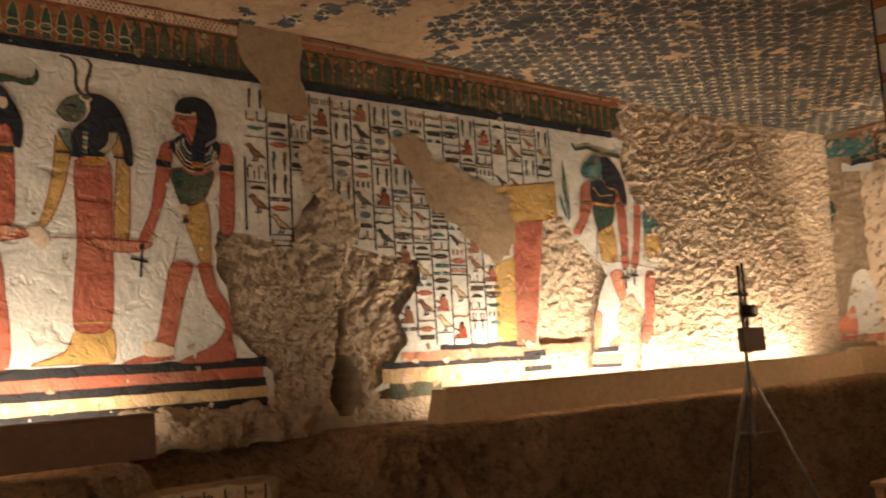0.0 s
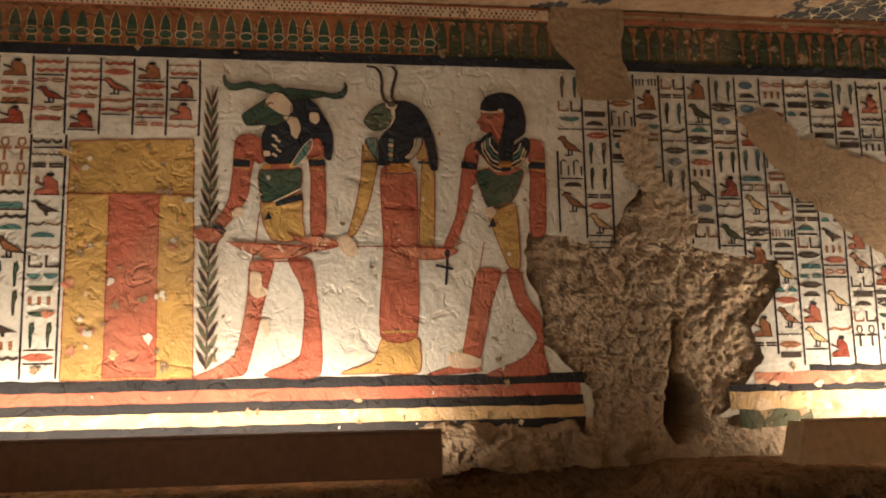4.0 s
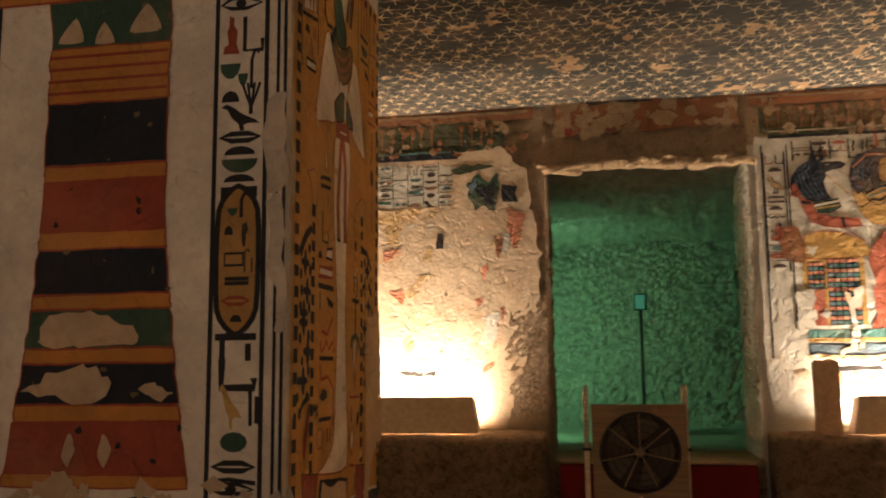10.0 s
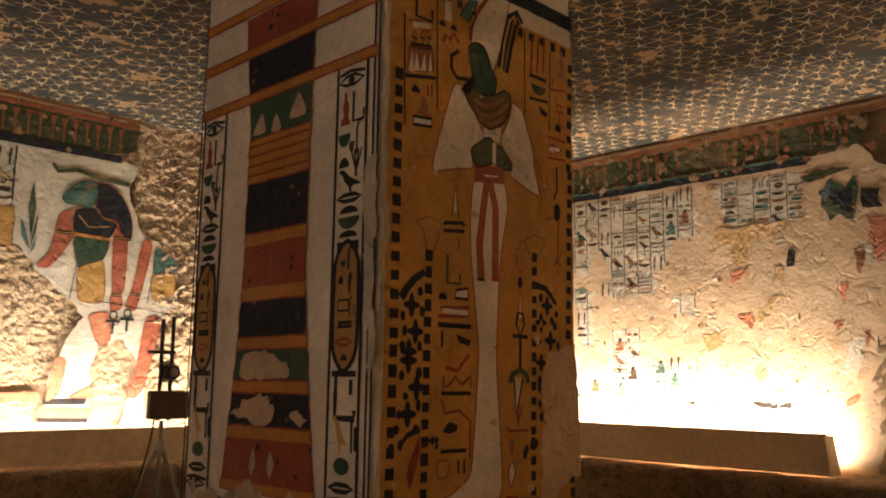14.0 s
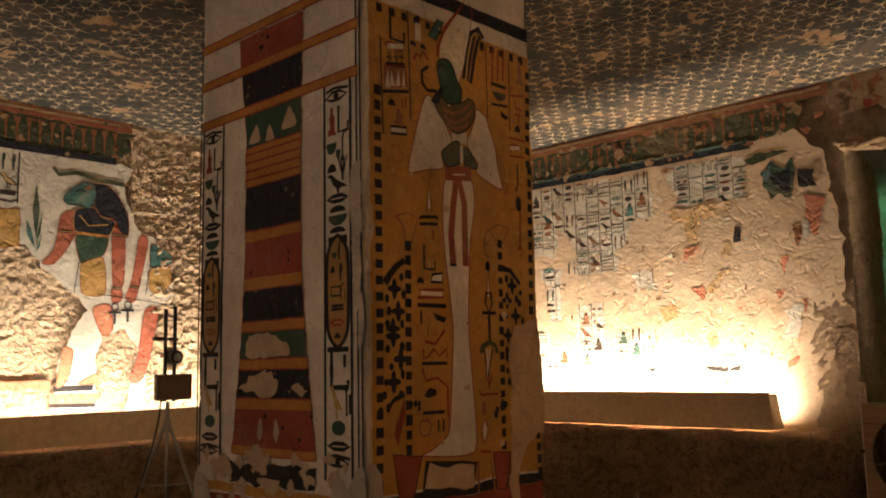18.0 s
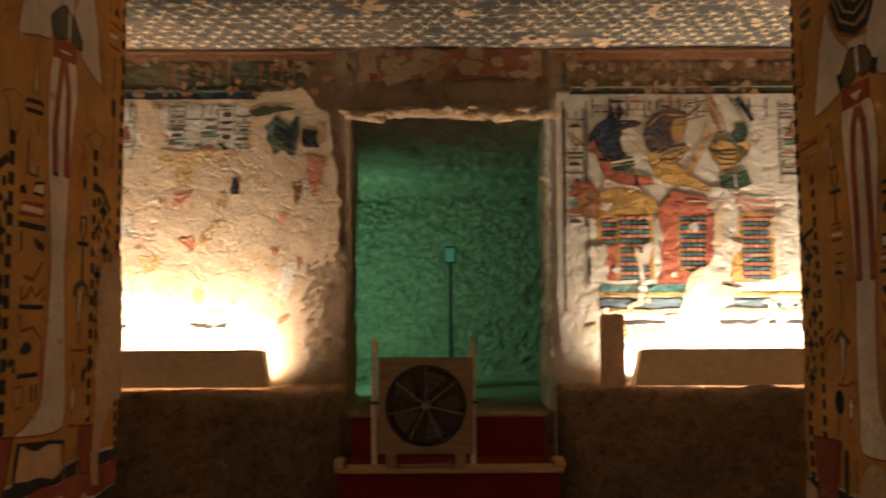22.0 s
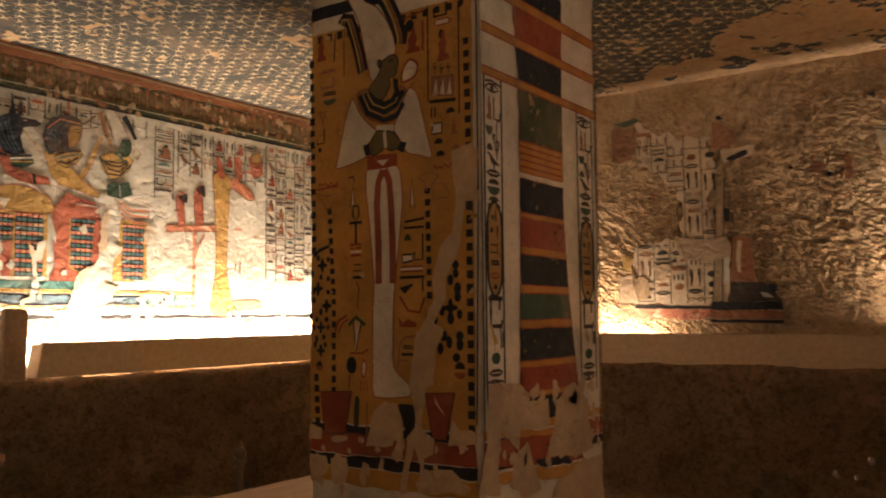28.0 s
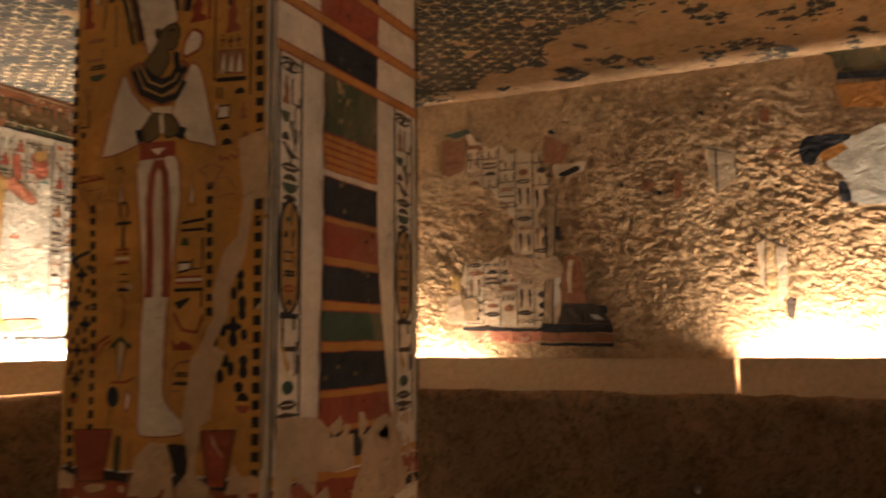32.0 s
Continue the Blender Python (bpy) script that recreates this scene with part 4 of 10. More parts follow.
def glyph(art, g, layer, c, w, h, rng, inks, kind=None):
    """One small sign of a painted text: a plain mark of its size and colour."""
    x, y = c
    kind = rng.randrange(13) if kind is None else kind
    ink = rng.choice(inks)
    if ink == "black" and kind in (0, 1, 5, 6, 9, 10) and len(inks) > 3 and rng.random() < 0.6:
        ink = rng.choice([k for k in inks if k != "black"])
    q = lambda pts: [(x + a * w, y + b * h) for a, b in pts]  # noqa: E731
    if kind == 0:
        art.disc(g, ink, layer, c, 0.30 * w, 0.36 * h, n=12)
    elif kind == 1:
        art.disc(g, ink, layer, (x, y - 0.2 * h), 0.36 * w, 0.55 * h, 0, math.pi, 9)
    elif kind == 2:
        art.ribbon(g, ink, layer, q([(-0.45, 0), (-0.2, 0.2), (0.2, 0.2), (0.45, 0), (0.2, -0.2), (-0.2, -0.2), (-0.45, 0)]), 0.09 * w)
    elif kind == 3:
        art.ribbon(g, ink, layer, q([(-0.45, 0.1), (-0.3, -0.1), (-0.15, 0.1), (0, -0.1), (0.15, 0.1), (0.3, -0.1), (0.45, 0.1)]), 0.08 * w)
    elif kind == 4:
        for a in (-0.28, 0, 0.28):
            art.ribbon(g, ink, layer, q([(a, -0.36), (a, 0.36)]), 0.09 * w)
    elif kind == 5:
        art.poly(g, ink, layer, q([(-0.32, 0.42), (-0.16, 0.3), (0.02, 0.1), (0.34, -0.12), (0.46, -0.24), (0.2, -0.22), (0.08, -0.28), (0.1, -0.46), (0.0, -0.46), (-0.04, -0.24), (-0.2, -0.05), (-0.3, 0.22), (-0.46, 0.32)]))
    elif kind == 6:
        art.poly(g, ink, layer, q([(-0.1, 0.46), (0.1, 0.4), (0.08, 0.24), (0.24, 0.1), (0.2, -0.2), (0.34, -0.42), (-0.34, -0.42), (-0.3, -0.25), (-0.12, -0.2), (-0.2, 0.1), (-0.12, 0.2)]))
    elif kind == 7:
        art.ribbon(g, ink, layer, q([(-0.4, 0.3), (0.4, 0.3), (0.4, -0.3), (-0.4, -0.3), (-0.4, 0.3)]), 0.09 * w)
    elif kind == 8:
        art.ribbon(g, ink, layer, q([(-0.42, 0.14), (0.42, 0.14)]), 0.1 * w)
        art.ribbon(g, ink, layer, q([(-0.42, -0.16), (0.42, -0.16)]), 0.1 * w)
    elif kind == 9:
        art.poly(g, ink, layer, q([(-0.08, 0.46), (0.1, 0.3), (0.12, -0.45), (-0.02, -0.45), (-0.04, 0.2)]))
        art.poly(g, rng.choice(inks), layer, q([(0.2, 0.2), (0.4, 0.2), (0.4, -0.4), (0.2, -0.4)]))
    elif kind == 10:
        art.disc(g, ink, layer, (x, y + 0.2 * h), 0.42 * w, 0.5 * h, math.pi, 2 * math.pi, 9)
    elif kind == 11:
        art.ribbon(g, ink, layer, q([(-0.3, -0.4), (-0.3, 0.3), (-0.1, 0.42), (0.1, 0.3)]), 0.1 * w)
        art.ribbon(g, ink, layer, q([(0.28, 0.1), (0.28, -0.42)]), 0.1 * w)
    elif kind == 13:
        art.ribbon(g, ink, layer, q([(-0.5, 0), (-0.25, 0.24), (0.1, 0.26), (0.45, 0.02), (0.1, -0.16), (-0.25, -0.14), (-0.5, 0)]), 0.07 * w)
        art.disc(g, ink, layer, (x - 0.04 * w, y + 0.04 * h), 0.13 * w, 0.16 * h, n=10)
        art.ribbon(g, ink, layer, q([(-0.5, 0.34), (-0.1, 0.46), (0.5, 0.3)]), 0.07 * w)
    elif kind == 14:
        art.ribbon(g, ink, layer, q([(0, 0.05), (-0.22, 0.25), (-0.16, 0.45), (0.16, 0.45), (0.22, 0.25), (0, 0.05)]), 0.10 * w)
        art.ribbon(g, ink, layer, q([(-0.42, 0.04), (0.42, 0.04)]), 0.14 * w)
        art.ribbon(g, ink, layer, q([(0, 0.04), (0, -0.5)]), 0.14 * w)
    elif kind == 15:
        art.ribbon(g, ink, layer, q([(-0.26, -0.45), (0, 0.48), (0.26, -0.45), (-0.26, -0.45)]), 0.08 * w)
        art.poly(g, "white_pillar", layer, q([(-0.12, -0.35), (0, 0.2), (0.12, -0.35)]))
    elif kind == 16:
        art.ribbon(g, ink, layer, q([(-0.3, 0.42), (-0.3, -0.36), (0.42, -0.36), (0.42, -0.1)]), 0.13 * w)
    elif kind == 17:
        for a in (-0.36, -0.14, 0.14, 0.36):
            art.ribbon(g, ink, layer, q([(0, -0.3), (a * 0.6, 0.1), (a, 0.42)]), 0.08 * w)
        art.ribbon(g, ink, layer, q([(0, -0.5), (0, -0.28)]), 0.12 * w)
    elif kind == 18:
        art.ribbon(g, ink, layer, q([(0.1, -0.45), (0.1, 0.2), (0.22, 0.42), (0.4, 0.36)]), 0.10 * w)
        art.disc(g, "green", layer, (x - 0.25 * w, y - 0.1 * h), 0.2 * w, 0.28 * h, math.pi, 2 * math.pi, 8)
    elif kind == 19:
        for b, k in ((0.34, ink), (0.12, "red_dark"), (-0.12, "white_pillar"), (-0.34, ink)):
            art.ribbon(g, k, layer, q([(-0.45, b), (0.45, b)]), 0.14 * h)
    elif kind == 20:
        art.poly(g, ink, layer, q([(-0.4, 0.3), (-0.2, 0.1), (0.45, -0.35), (0.3, -0.4), (-0.35, 0.0)]))
        art.ribbon(g, "red_dark", layer, q([(-0.4, -0.3), (0.1, -0.45), (0.42, -0.1)]), 0.07 * w)
    elif kind == 21:
        art.ribbon(g, ink, layer, q([(-0.45, -0.35), (-0.45, 0.3), (0.0, 0.46), (0.45, 0.3), (0.45, -0.35), (-0.45, -0.35)]), 0.09 * w)
        art.disc(g, ink, layer, (x - 0.05 * w, y - 0.05 * h), 0.18 * w, 0.16 * h, n=10)
    elif kind == 22:
        art.poly(g, ink, layer, q([(-0.46, 0.3), (-0.32, 0.44), (-0.15, 0.40), (-0.08, 0.2), (0.2, 0.0), (0.5, -0.32), (0.3, -0.26), (0.05, -0.22), (-0.15, -0.1), (-0.25, 0.15), (-0.32, 0.25)]), line="black", width=0.004)
        for a in (-0.04, 0.10):
            art.ribbon(g, "black", layer + 0.6, q([(a, -0.2), (a, -0.46), (a - 0.14, -0.46)]), 0.05 * w)
    elif kind == 23:
        art.poly(g, ink, layer, q([(0.02, 0.46), (0.14, 0.40), (0.12, 0.26), (0.28, 0.1), (0.3, -0.15), (0.36, -0.45), (-0.40, -0.45), (-0.36, -0.26), (-0.1, -0.18), (-0.12, -0.02), (-0.38, 0.14), (-0.40, 0.06), (-0.14, -0.08), (-0.14, 0.2), (-0.1, 0.3)]), line="black", width=0.003)
        art.disc(g, "black", layer + 0.8, (x + 0.06 * w, y + 0.39 * h), 0.13 * w, 0.09 * h, n=9)
    elif kind == 24:
        art.poly(g, ink, layer, q([(-0.03, -0.48), (0.05, -0.48), (0.08, 0.0), (0.20, 0.2), (0.12, 0.48), (-0.07, 0.40), (-0.10, 0.0)]), line="black", width=0.003)
    elif kind == 25:
        art.ribbon(g, ink, layer, q([(-0.5, -0.1), (-0.25, 0.05), (0.05, -0.12), (0.3, -0.08), (0.42, 0.15), (0.5, 0.22)]), 0.075 * w)
    else:
        art.poly(g, ink, layer, q([(-0.45, -0.1), (0.45, -0.1), (0.3, 0.12), (-0.3, 0.12)]))
        art.ribbon(g, ink, layer, q([(-0.4, -0.3), (0.4, -0.3)]), 0.08 * w)


# sign, its colours, its height in rows, how often it stands in a column
SCRIPT = [(22, ("ochre_fade", "border", "rust", "frieze"), 1.15, 5), (23, ("red", "rust", "red_dark"), 1.2, 4), (24, ("green", "teal", "frieze"), 1.25, 4), (3, ("ink",), 0.45, 4), (1, ("ink", "ink", "teal"), 0.45, 5),
          (2, ("ink", "red", "border"), 0.45, 5), (10, ("teal", "green"), 0.5, 3), (13, ("ink",), 0.6, 2), (14, ("ink", "border"), 1.15, 1), (4, ("ink", "border"), 0.55, 3), (8, ("ink",), 0.45, 4),
          (25, ("ink", "border"), 0.5, 3), (0, ("red", "teal", "ink", "blue"), 0.6, 2), (11, ("ink",), 1.0, 2), (7, ("ink", "border"), 0.5, 2), (12, ("ink", "teal"), 0.45, 3), (16, ("border", "ink"), 0.7, 2), (5, ("border", "ink"), 0.9, 2)]
TALL = (24, 9, 14, 11, 16)


def text_panel(art, region, u0, u1, v0, v1, col, row, seed, lines=True, inks=None, layer=1, keep=1.0, holes=(), back=None, lw=0.008, group="hieroglyphs", rules=0.22, kinds=None):
    """Columns of painted signs between black rules, wherever the region has kept its plaster."""
    rng = random.Random(seed)
    bag = [k for k in SCRIPT for _ in range(k[3])]
    n = max(1, round((u1 - u0) / col))
    w = (u1 - u0) / n
    good = lambda u, v: (not region or lies(u, v, region)) and not any(lies(u, v, h) for h in holes)  # noqa: E731
    for i in range(n + 1):
        if not lines:
            break
        u = u0 + i * w
        run = None
        k = 0
        steps = max(2, int((v1 - v0) / 0.03))
        for k in range(steps + 1):
            v = v0 + (v1 - v0) * k / steps
            ok = good(u, v) and k < steps
            if ok and run is None:
                run = v
            if not ok and run is not None:
                if v - run > 0.05:
                    art.ribbon(group, "black", layer, [(u, run), (u + rng.uniform(-0.003, 0.003), (run + v) / 2), (u, v)], lw)
                run = None
    for i in range(n):
        u = u0 + (i + 0.5) * w
        v = v1 - row * 0.12
        while v > v0 + row * 0.4:
            kind, own, tall, _ = rng.choice(bag)
            if kinds and kind not in kinds:
                continue
            h = row * tall
            if v - h < v0:
                break
            v -= 0.5 * h
            if good(u, v) and rng.random() < keep:
                pair = kind in TALL or (tall < 0.6 and rng.random() < 0.25)
                for m in (-0.24, 0.24) if pair else (rng.uniform(-0.05, 0.05),):
                    glyph(art, group, layer, (u + m * w, v), w * (0.48 if pair else 0.94), h * 0.95, rng, [rng.choice(inks or own)], kind)
            v -= 0.5 * h + 0.06 * row
            if lines and good(u, v) and rng.random() < rules:
                art.ribbon(group, "black", layer, [(u - 0.42 * w, v), (u + 0.42 * w, v)], 0.006)
                v -= 0.10 * row


def frieze(art, u0, u1, z0, z1, seed, gaps=(), mats=("frieze", "rust", "green"), step=0.078, spires=-99.0):
    """A band of upright bundles: green spires with rings up to the place called spires, green panels between orange posts past it."""
    rng = random.Random(seed)
    u = u0
    g = "frieze_pattern"
    h = z1 - z0
    while u < u1:
        w = step * rng.uniform(0.93, 1.07)
        m = u + w / 2
        if not any(a < m < b for a, b in gaps) and rng.random() < 0.985:
            top = z1 - 0.012 + rng.uniform(-0.004, 0.004)
            if m < spires:
                pale = "ochre_fade" if rng.random() < 0.75 else "border"
                foot = [(m - 0.36 * w, z0 + 0.008), (m + 0.36 * w, z0 + 0.008), (m + 0.22 * w, z0 + 0.24 * h), (m - 0.22 * w, z0 + 0.24 * h)]
                spire = [(m - 0.30 * w, z0 + 0.36 * h), (m + 0.30 * w, z0 + 0.36 * h), (m + 0.33 * w, z0 + 0.52 * h), (m + 0.24 * w, z0 + 0.72 * h), (m, top), (m - 0.24 * w, z0 + 0.72 * h), (m - 0.33 * w, z0 + 0.52 * h)]
                for body in (foot, spire):
                    art.poly(g, mats[2], 1.4, body, line=pale, width=0.004)
                bulb = [(m + 0.42 * w * math.cos(k * 0.524), z0 + 0.33 * h + 0.115 * h * math.sin(k * 0.524)) for k in range(12)]
                art.poly(g, mats[2], 2.0, bulb, line=rng.choice(("ochre_fade", "worn", "ochre_fade", "border")), width=0.005)
            else:
                post = rng.choice((mats[1], mats[1], mats[1], "border"))
                art.face(g, mats[2], 1, [(u + 0.16 * w, z0 + 0.012), (u + 0.84 * w, z0 + 0.012), (u + 0.80 * w, z0 + 0.72 * h), (m, top - 0.05 * h), (u + 0.20 * w, z0 + 0.72 * h)])
                art.face(g, post, 1.5, [(u - 0.32 * w, top), (u + 0.32 * w, top), (u + 0.10 * w, top - 0.30 * h), (u + 0.07 * w, z0 + 0.015), (u - 0.07 * w, z0 + 0.015), (u - 0.10 * w, top - 0.30 * h)])
                if rng.random() < 0.5:
                    art.ribbon(g, "blue" if rng.random() < 0.4 else "border", 2.2, [(u + 0.25 * w, z0 + 0.45 * h), (u + 0.75 * w, z0 + 0.45 * h)], 0.004)
        u += w


def dotted(art, u0, u1, z0, z1, seed):
    """A pale net of small dark dots over the frieze."""
    rng = random.Random(seed)
    n = int((u1 - u0) / 0.026)
    for k in range(n):
        for i in range(3):
            if rng.random() < 0.85:
                art.disc("ceiling_border", "black", 2.6, (u0 + (k + 0.5 * (i % 2)) * 0.026, z0 + (z1 - z0) * (i + 0.5) / 3), 0.0055, 0.007, n=6)


def plant(art, g, u, v0, v1, w, n, mats=("green", "black")):
    """A tall reed: a thin stem with slender leaves rising in pairs, closing to a point."""
    art.ribbon(g, mats[0], 2, [(u, v0), (u + 0.004, v1 + 0.05)], 0.010, 0.004)
    for k in range(n):
        v = v0 + (v1 - v0) * k / n
        x = w * (0.62 - 0.28 * (k / n) ** 2)
        for s in (-1, 1):
            art.poly(g, mats[0] if (k + (s > 0)) % 3 else mats[1], 2.5, [(u, v), (u + s * x * 0.62, v + 0.045), (u + s * x, v + 0.105), (u + s * x * 0.45, v + 0.075), (u, v + 0.03)], line="border", width=0.003)


def flakes(art, g, mats, u0, u1, v0, v1, n, size, seed, layer=1, region=None):
    """Scattered scraps of surviving or lost paint."""
    rng = random.Random(seed)
    for _ in range(n):
        u, v = rng.uniform(u0, u1), rng.uniform(v0, v1)
        if region and not lies(u, v, region):
            continue
        r = size * rng.uniform(0.35, 1.2)
        k = rng.uniform(0.4, 1.5)
        pts = [(u + r * k * math.cos(a) * rng.uniform(0.35, 1.15), v + r * math.sin(a) * rng.uniform(0.3, 1.15)) for a in [i * 0.5236 for i in range(12)]]
        art.poly(g, rng.choice(mats), layer, pts)


def chain(art, p, q, size, pitch):
    """A border of small dark squares from one point to another."""
    rng = random.Random(int(1000 * (p[0] + 7 * p[1])))
    n = max(1, round(math.hypot(q[0] - p[0], q[1] - p[1]) / pitch))
    for k in range(n + 1):
        u, v = p[0] + (q[0] - p[0]) * k / n, p[1] + (q[1] - p[1]) * k / n
        w, h = size * rng.uniform(0.45, 0.55), size * rng.uniform(0.48, 0.62)
        art.face("border_squares", "black", 1.5, [(u - w, v - h), (u + w, v - h * rng.uniform(0.85, 1.1)), (u + w, v + h), (u - w * rng.uniform(0.9, 1.1), v + h)])


def spots(art, pts, r, crossed):
    """Dark marks of a spotted hide: round dots or crosses with rounded ends."""
    rng = random.Random(int(1000 * pts[0][0] + len(pts)))
    for u, v in pts:
        if crossed:
            art.disc("border_squares", "navy", 1.5, (u, v), r, r * 0.36, n=10)
            art.disc("border_squares", "navy", 1.8, (u, v), r * 0.36, r * 1.1, n=10)
        else:
            art.disc("border_squares", "navy", 1.5, (u, v), r * rng.uniform(0.8, 1.1), r * rng.uniform(1.0, 1.6), n=9)

# the west wall
west = Art("A")
WHITE_A = [(-4.25, 3.06), (2.31, 3.04), (2.25, 2.89), (2.27, 2.77), (2.38, 2.56), (2.48, 2.52), (2.64, 2.4), (2.68, 2.08), (2.51, 1.93), (2.46, 1.56), (2.44, 1.2), (2.29, 1.2), (2.35, 1.4), (2.39, 1.66), (2.28, 1.8), (2.11, 1.76), (2.07, 1.62), (2.07, 1.46), (2.1, 1.22), (1.75, 1.23), (1.79, 1.4), (1.82, 1.64), (1.9, 1.8), (1.99, 1.94), (1.94, 2.03), (1.83, 2.1), (1.66, 2.25), (1.55, 2.38), (1.42, 2.36), (1.33, 2.3), (1.25, 2.01), (1.22, 1.48), (1.23, 1.31), (-0.16, 1.22), (0.01, 1.39), (0.11, 1.52), (0.05, 1.67), (0.22, 1.88), (0.21, 2.02), (-0.2, 2.09), (-0.35, 2.14), (-0.5, 2.45), (-0.62, 2.28), (-0.72, 2.04), (-0.77, 2.11), (-1.13, 2.17), (-1.15, 1.97), (-1.06, 1.75), (-1.08, 1.63), (-0.96, 1.5), (-0.83, 1.37), (-0.83, 1.2), (-4.25, 1.16)]
west.poly("plaster", "white", 0, WHITE_A, jag=0.02)
west.poly("painted_figure#1", "red", 2, [(-2.6, 2.63), (-2.53, 2.66), (-2.48, 2.62), (-2.52, 2.48), (-2.54, 2.34), (-2.61, 2.23), (-2.67, 2.17), (-2.7, 2.19), (-2.63, 2.32), (-2.61, 2.48)], smooth=True, line="red_dark")
west.poly("painted_figure#1", "red", 2, [(-2.25, 2.59), (-2.18, 2.57), (-2.16, 2.45), (-2.16, 2.17), (-2.23, 2.16), (-2.23, 2.45)], smooth=True, line="red_dark")
west.poly("painted_figure#1", "red", 2, [(-2.52, 2.01), (-2.41, 2.02), (-2.44, 1.88), (-2.52, 1.53), (-2.56, 1.47), (-2.78, 1.46), (-2.59, 1.56), (-2.53, 1.85)], smooth=True, line="red_dark")
west.poly("painted_figure#1", "red", 2, [(-2.34, 2.03), (-2.23, 2.02), (-2.2, 1.85), (-2.18, 1.47), (-2.45, 1.47), (-2.28, 1.56), (-2.26, 1.85)], smooth=True, line="red_dark")
west.poly("painted_figure#1", "ochre", 2, [(-2.47, 2.33), (-2.28, 2.37), (-2.27, 2.23), (-2.26, 2.14), (-2.34, 2.12), (-2.42, 2.13), (-2.46, 2.21)], smooth=True, line="red_dark")
west.poly("painted_figure#1", "green", 2.5, [(-2.48, 2.48), (-2.28, 2.49), (-2.29, 2.37), (-2.4, 2.32), (-2.47, 2.32)], smooth=True, line="red_dark")
west.ribbon("painted_figure#1", "navy", 3.5, [(-2.61, 2.51), (-2.53, 2.51)], 0.035)
west.ribbon("painted_figure#1", "navy", 3.5, [(-2.24, 2.52), (-2.16, 2.52)], 0.035)
west.poly("painted_figure#2", "ochre", 2, [(-1.97, 2.61), (-1.9, 2.64), (-1.9, 2.51), (-1.94, 2.32), (-2, 2.17), (-2.05, 2.14), (-2.01, 2.29), (-1.98, 2.46)], smooth=True, line="red_dark")
west.poly("painted_figure#2", "ochre", 2, [(-1.67, 2.54), (-1.61, 2.5), (-1.62, 2.09), (-1.69, 2.09)], smooth=True, line="red_dark")
west.poly("painted_figure#2", "red", 2, [(-1.88, 2.49), (-1.71, 2.49), (-1.7, 2.09), (-1.71, 1.65), (-1.89, 1.65), (-1.87, 2.09)], smooth=True, line="red_dark")
west.poly("painted_figure#2", "ochre", 2, [(-1.88, 1.64), (-1.77, 1.65), (-1.7, 1.63), (-1.7, 1.47), (-1.91, 1.47), (-2.09, 1.47), (-1.93, 1.53)], smooth=True, line="red_dark")
west.poly("painted_figure#3", "red", 2, [(-1.44, 2.61), (-1.38, 2.64), (-1.39, 2.49), (-1.43, 2.32), (-1.5, 2.12), (-1.55, 2.06), (-1.57, 2.09), (-1.5, 2.26), (-1.47, 2.46)], smooth=True, line="red_dark")
west.poly("painted_figure#3", "red", 2, [(-1.12, 2.65), (-1.05, 2.65), (-1.03, 2.56), (-1.04, 2.17), (-1.12, 2.17), (-1.11, 2.47)], smooth=True, line="red_dark")
west.poly("painted_figure#3", "red", 2, [(-1.4, 1.97), (-1.28, 1.97), (-1.33, 1.81), (-1.4, 1.51), (-1.4, 1.47), (-1.66, 1.46), (-1.5, 1.52), (-1.45, 1.73)], smooth=True, line="red_dark")
west.poly("painted_figure#3", "red", 2, [(-1.25, 1.97), (-1.18, 1.97), (-1.15, 1.84), (-1.08, 1.73), (-1.07, 1.55), (-1.06, 1.45), (-1.37, 1.45), (-1.18, 1.53), (-1.1, 1.64), (-1.2, 1.79)], smooth=True, line="red_dark")
west.poly("painted_figure#3", "ochre", 2, [(-1.34, 2.29), (-1.2, 2.32), (-1.18, 2.18), (-1.18, 1.98), (-1.24, 2), (-1.31, 2.18)], smooth=True, line="red_dark")
west.poly("painted_figure#3", "green", 2.5, [(-1.39, 2.49), (-1.15, 2.5), (-1.18, 2.38), (-1.23, 2.31), (-1.33, 2.29), (-1.37, 2.38)], smooth=True, line="red_dark")
west.ribbon("painted_figure#3", "navy", 3.5, [(-1.47, 2.52), (-1.39, 2.51)], 0.035)
west.ribbon("painted_figure#3", "navy", 3.5, [(-1.12, 2.52), (-1.03, 2.52)], 0.035)
west.ribbon("painted_figure#3", "navy", 3, [(-1.55, 2.04), (-1.56, 1.9)], 0.012)
west.ribbon("painted_figure#3", "navy", 3, [(-1.61, 2), (-1.52, 1.98)], 0.014)
west.disc("painted_figure#3", "navy", 3, (-1.55, 2.06), 0.014, 0.022)
west.ribbon("painted_figure#3", "red_dark", 3.2, [(-1.36, 2.12), (-1.39, 1.97), (-1.28, 1.96), (-1.16, 1.96)], 0.006)
west.ribbon("painted_figure#3", "ochre", 4, [(-1.1, 2.55), (-1.02, 2.54)], 0.006)
west.ribbon("painted_figure#3", "ochre", 4, [(-1.11, 2.5), (-1.03, 2.49)], 0.006)
west.ribbon("painted_figure#1", "ochre", 4, [(-2.61, 2.54), (-2.53, 2.53)], 0.006)
west.ribbon("painted_figure#1", "ochre", 4, [(-2.61, 2.49), (-2.53, 2.48)], 0.006)
west.ribbon("painted_figure#1", "ochre", 4, [(-2.24, 2.54), (-2.16, 2.54)], 0.006)
west.ribbon("painted_figure#1", "ochre", 4, [(-2.24, 2.49), (-2.16, 2.48)], 0.006)
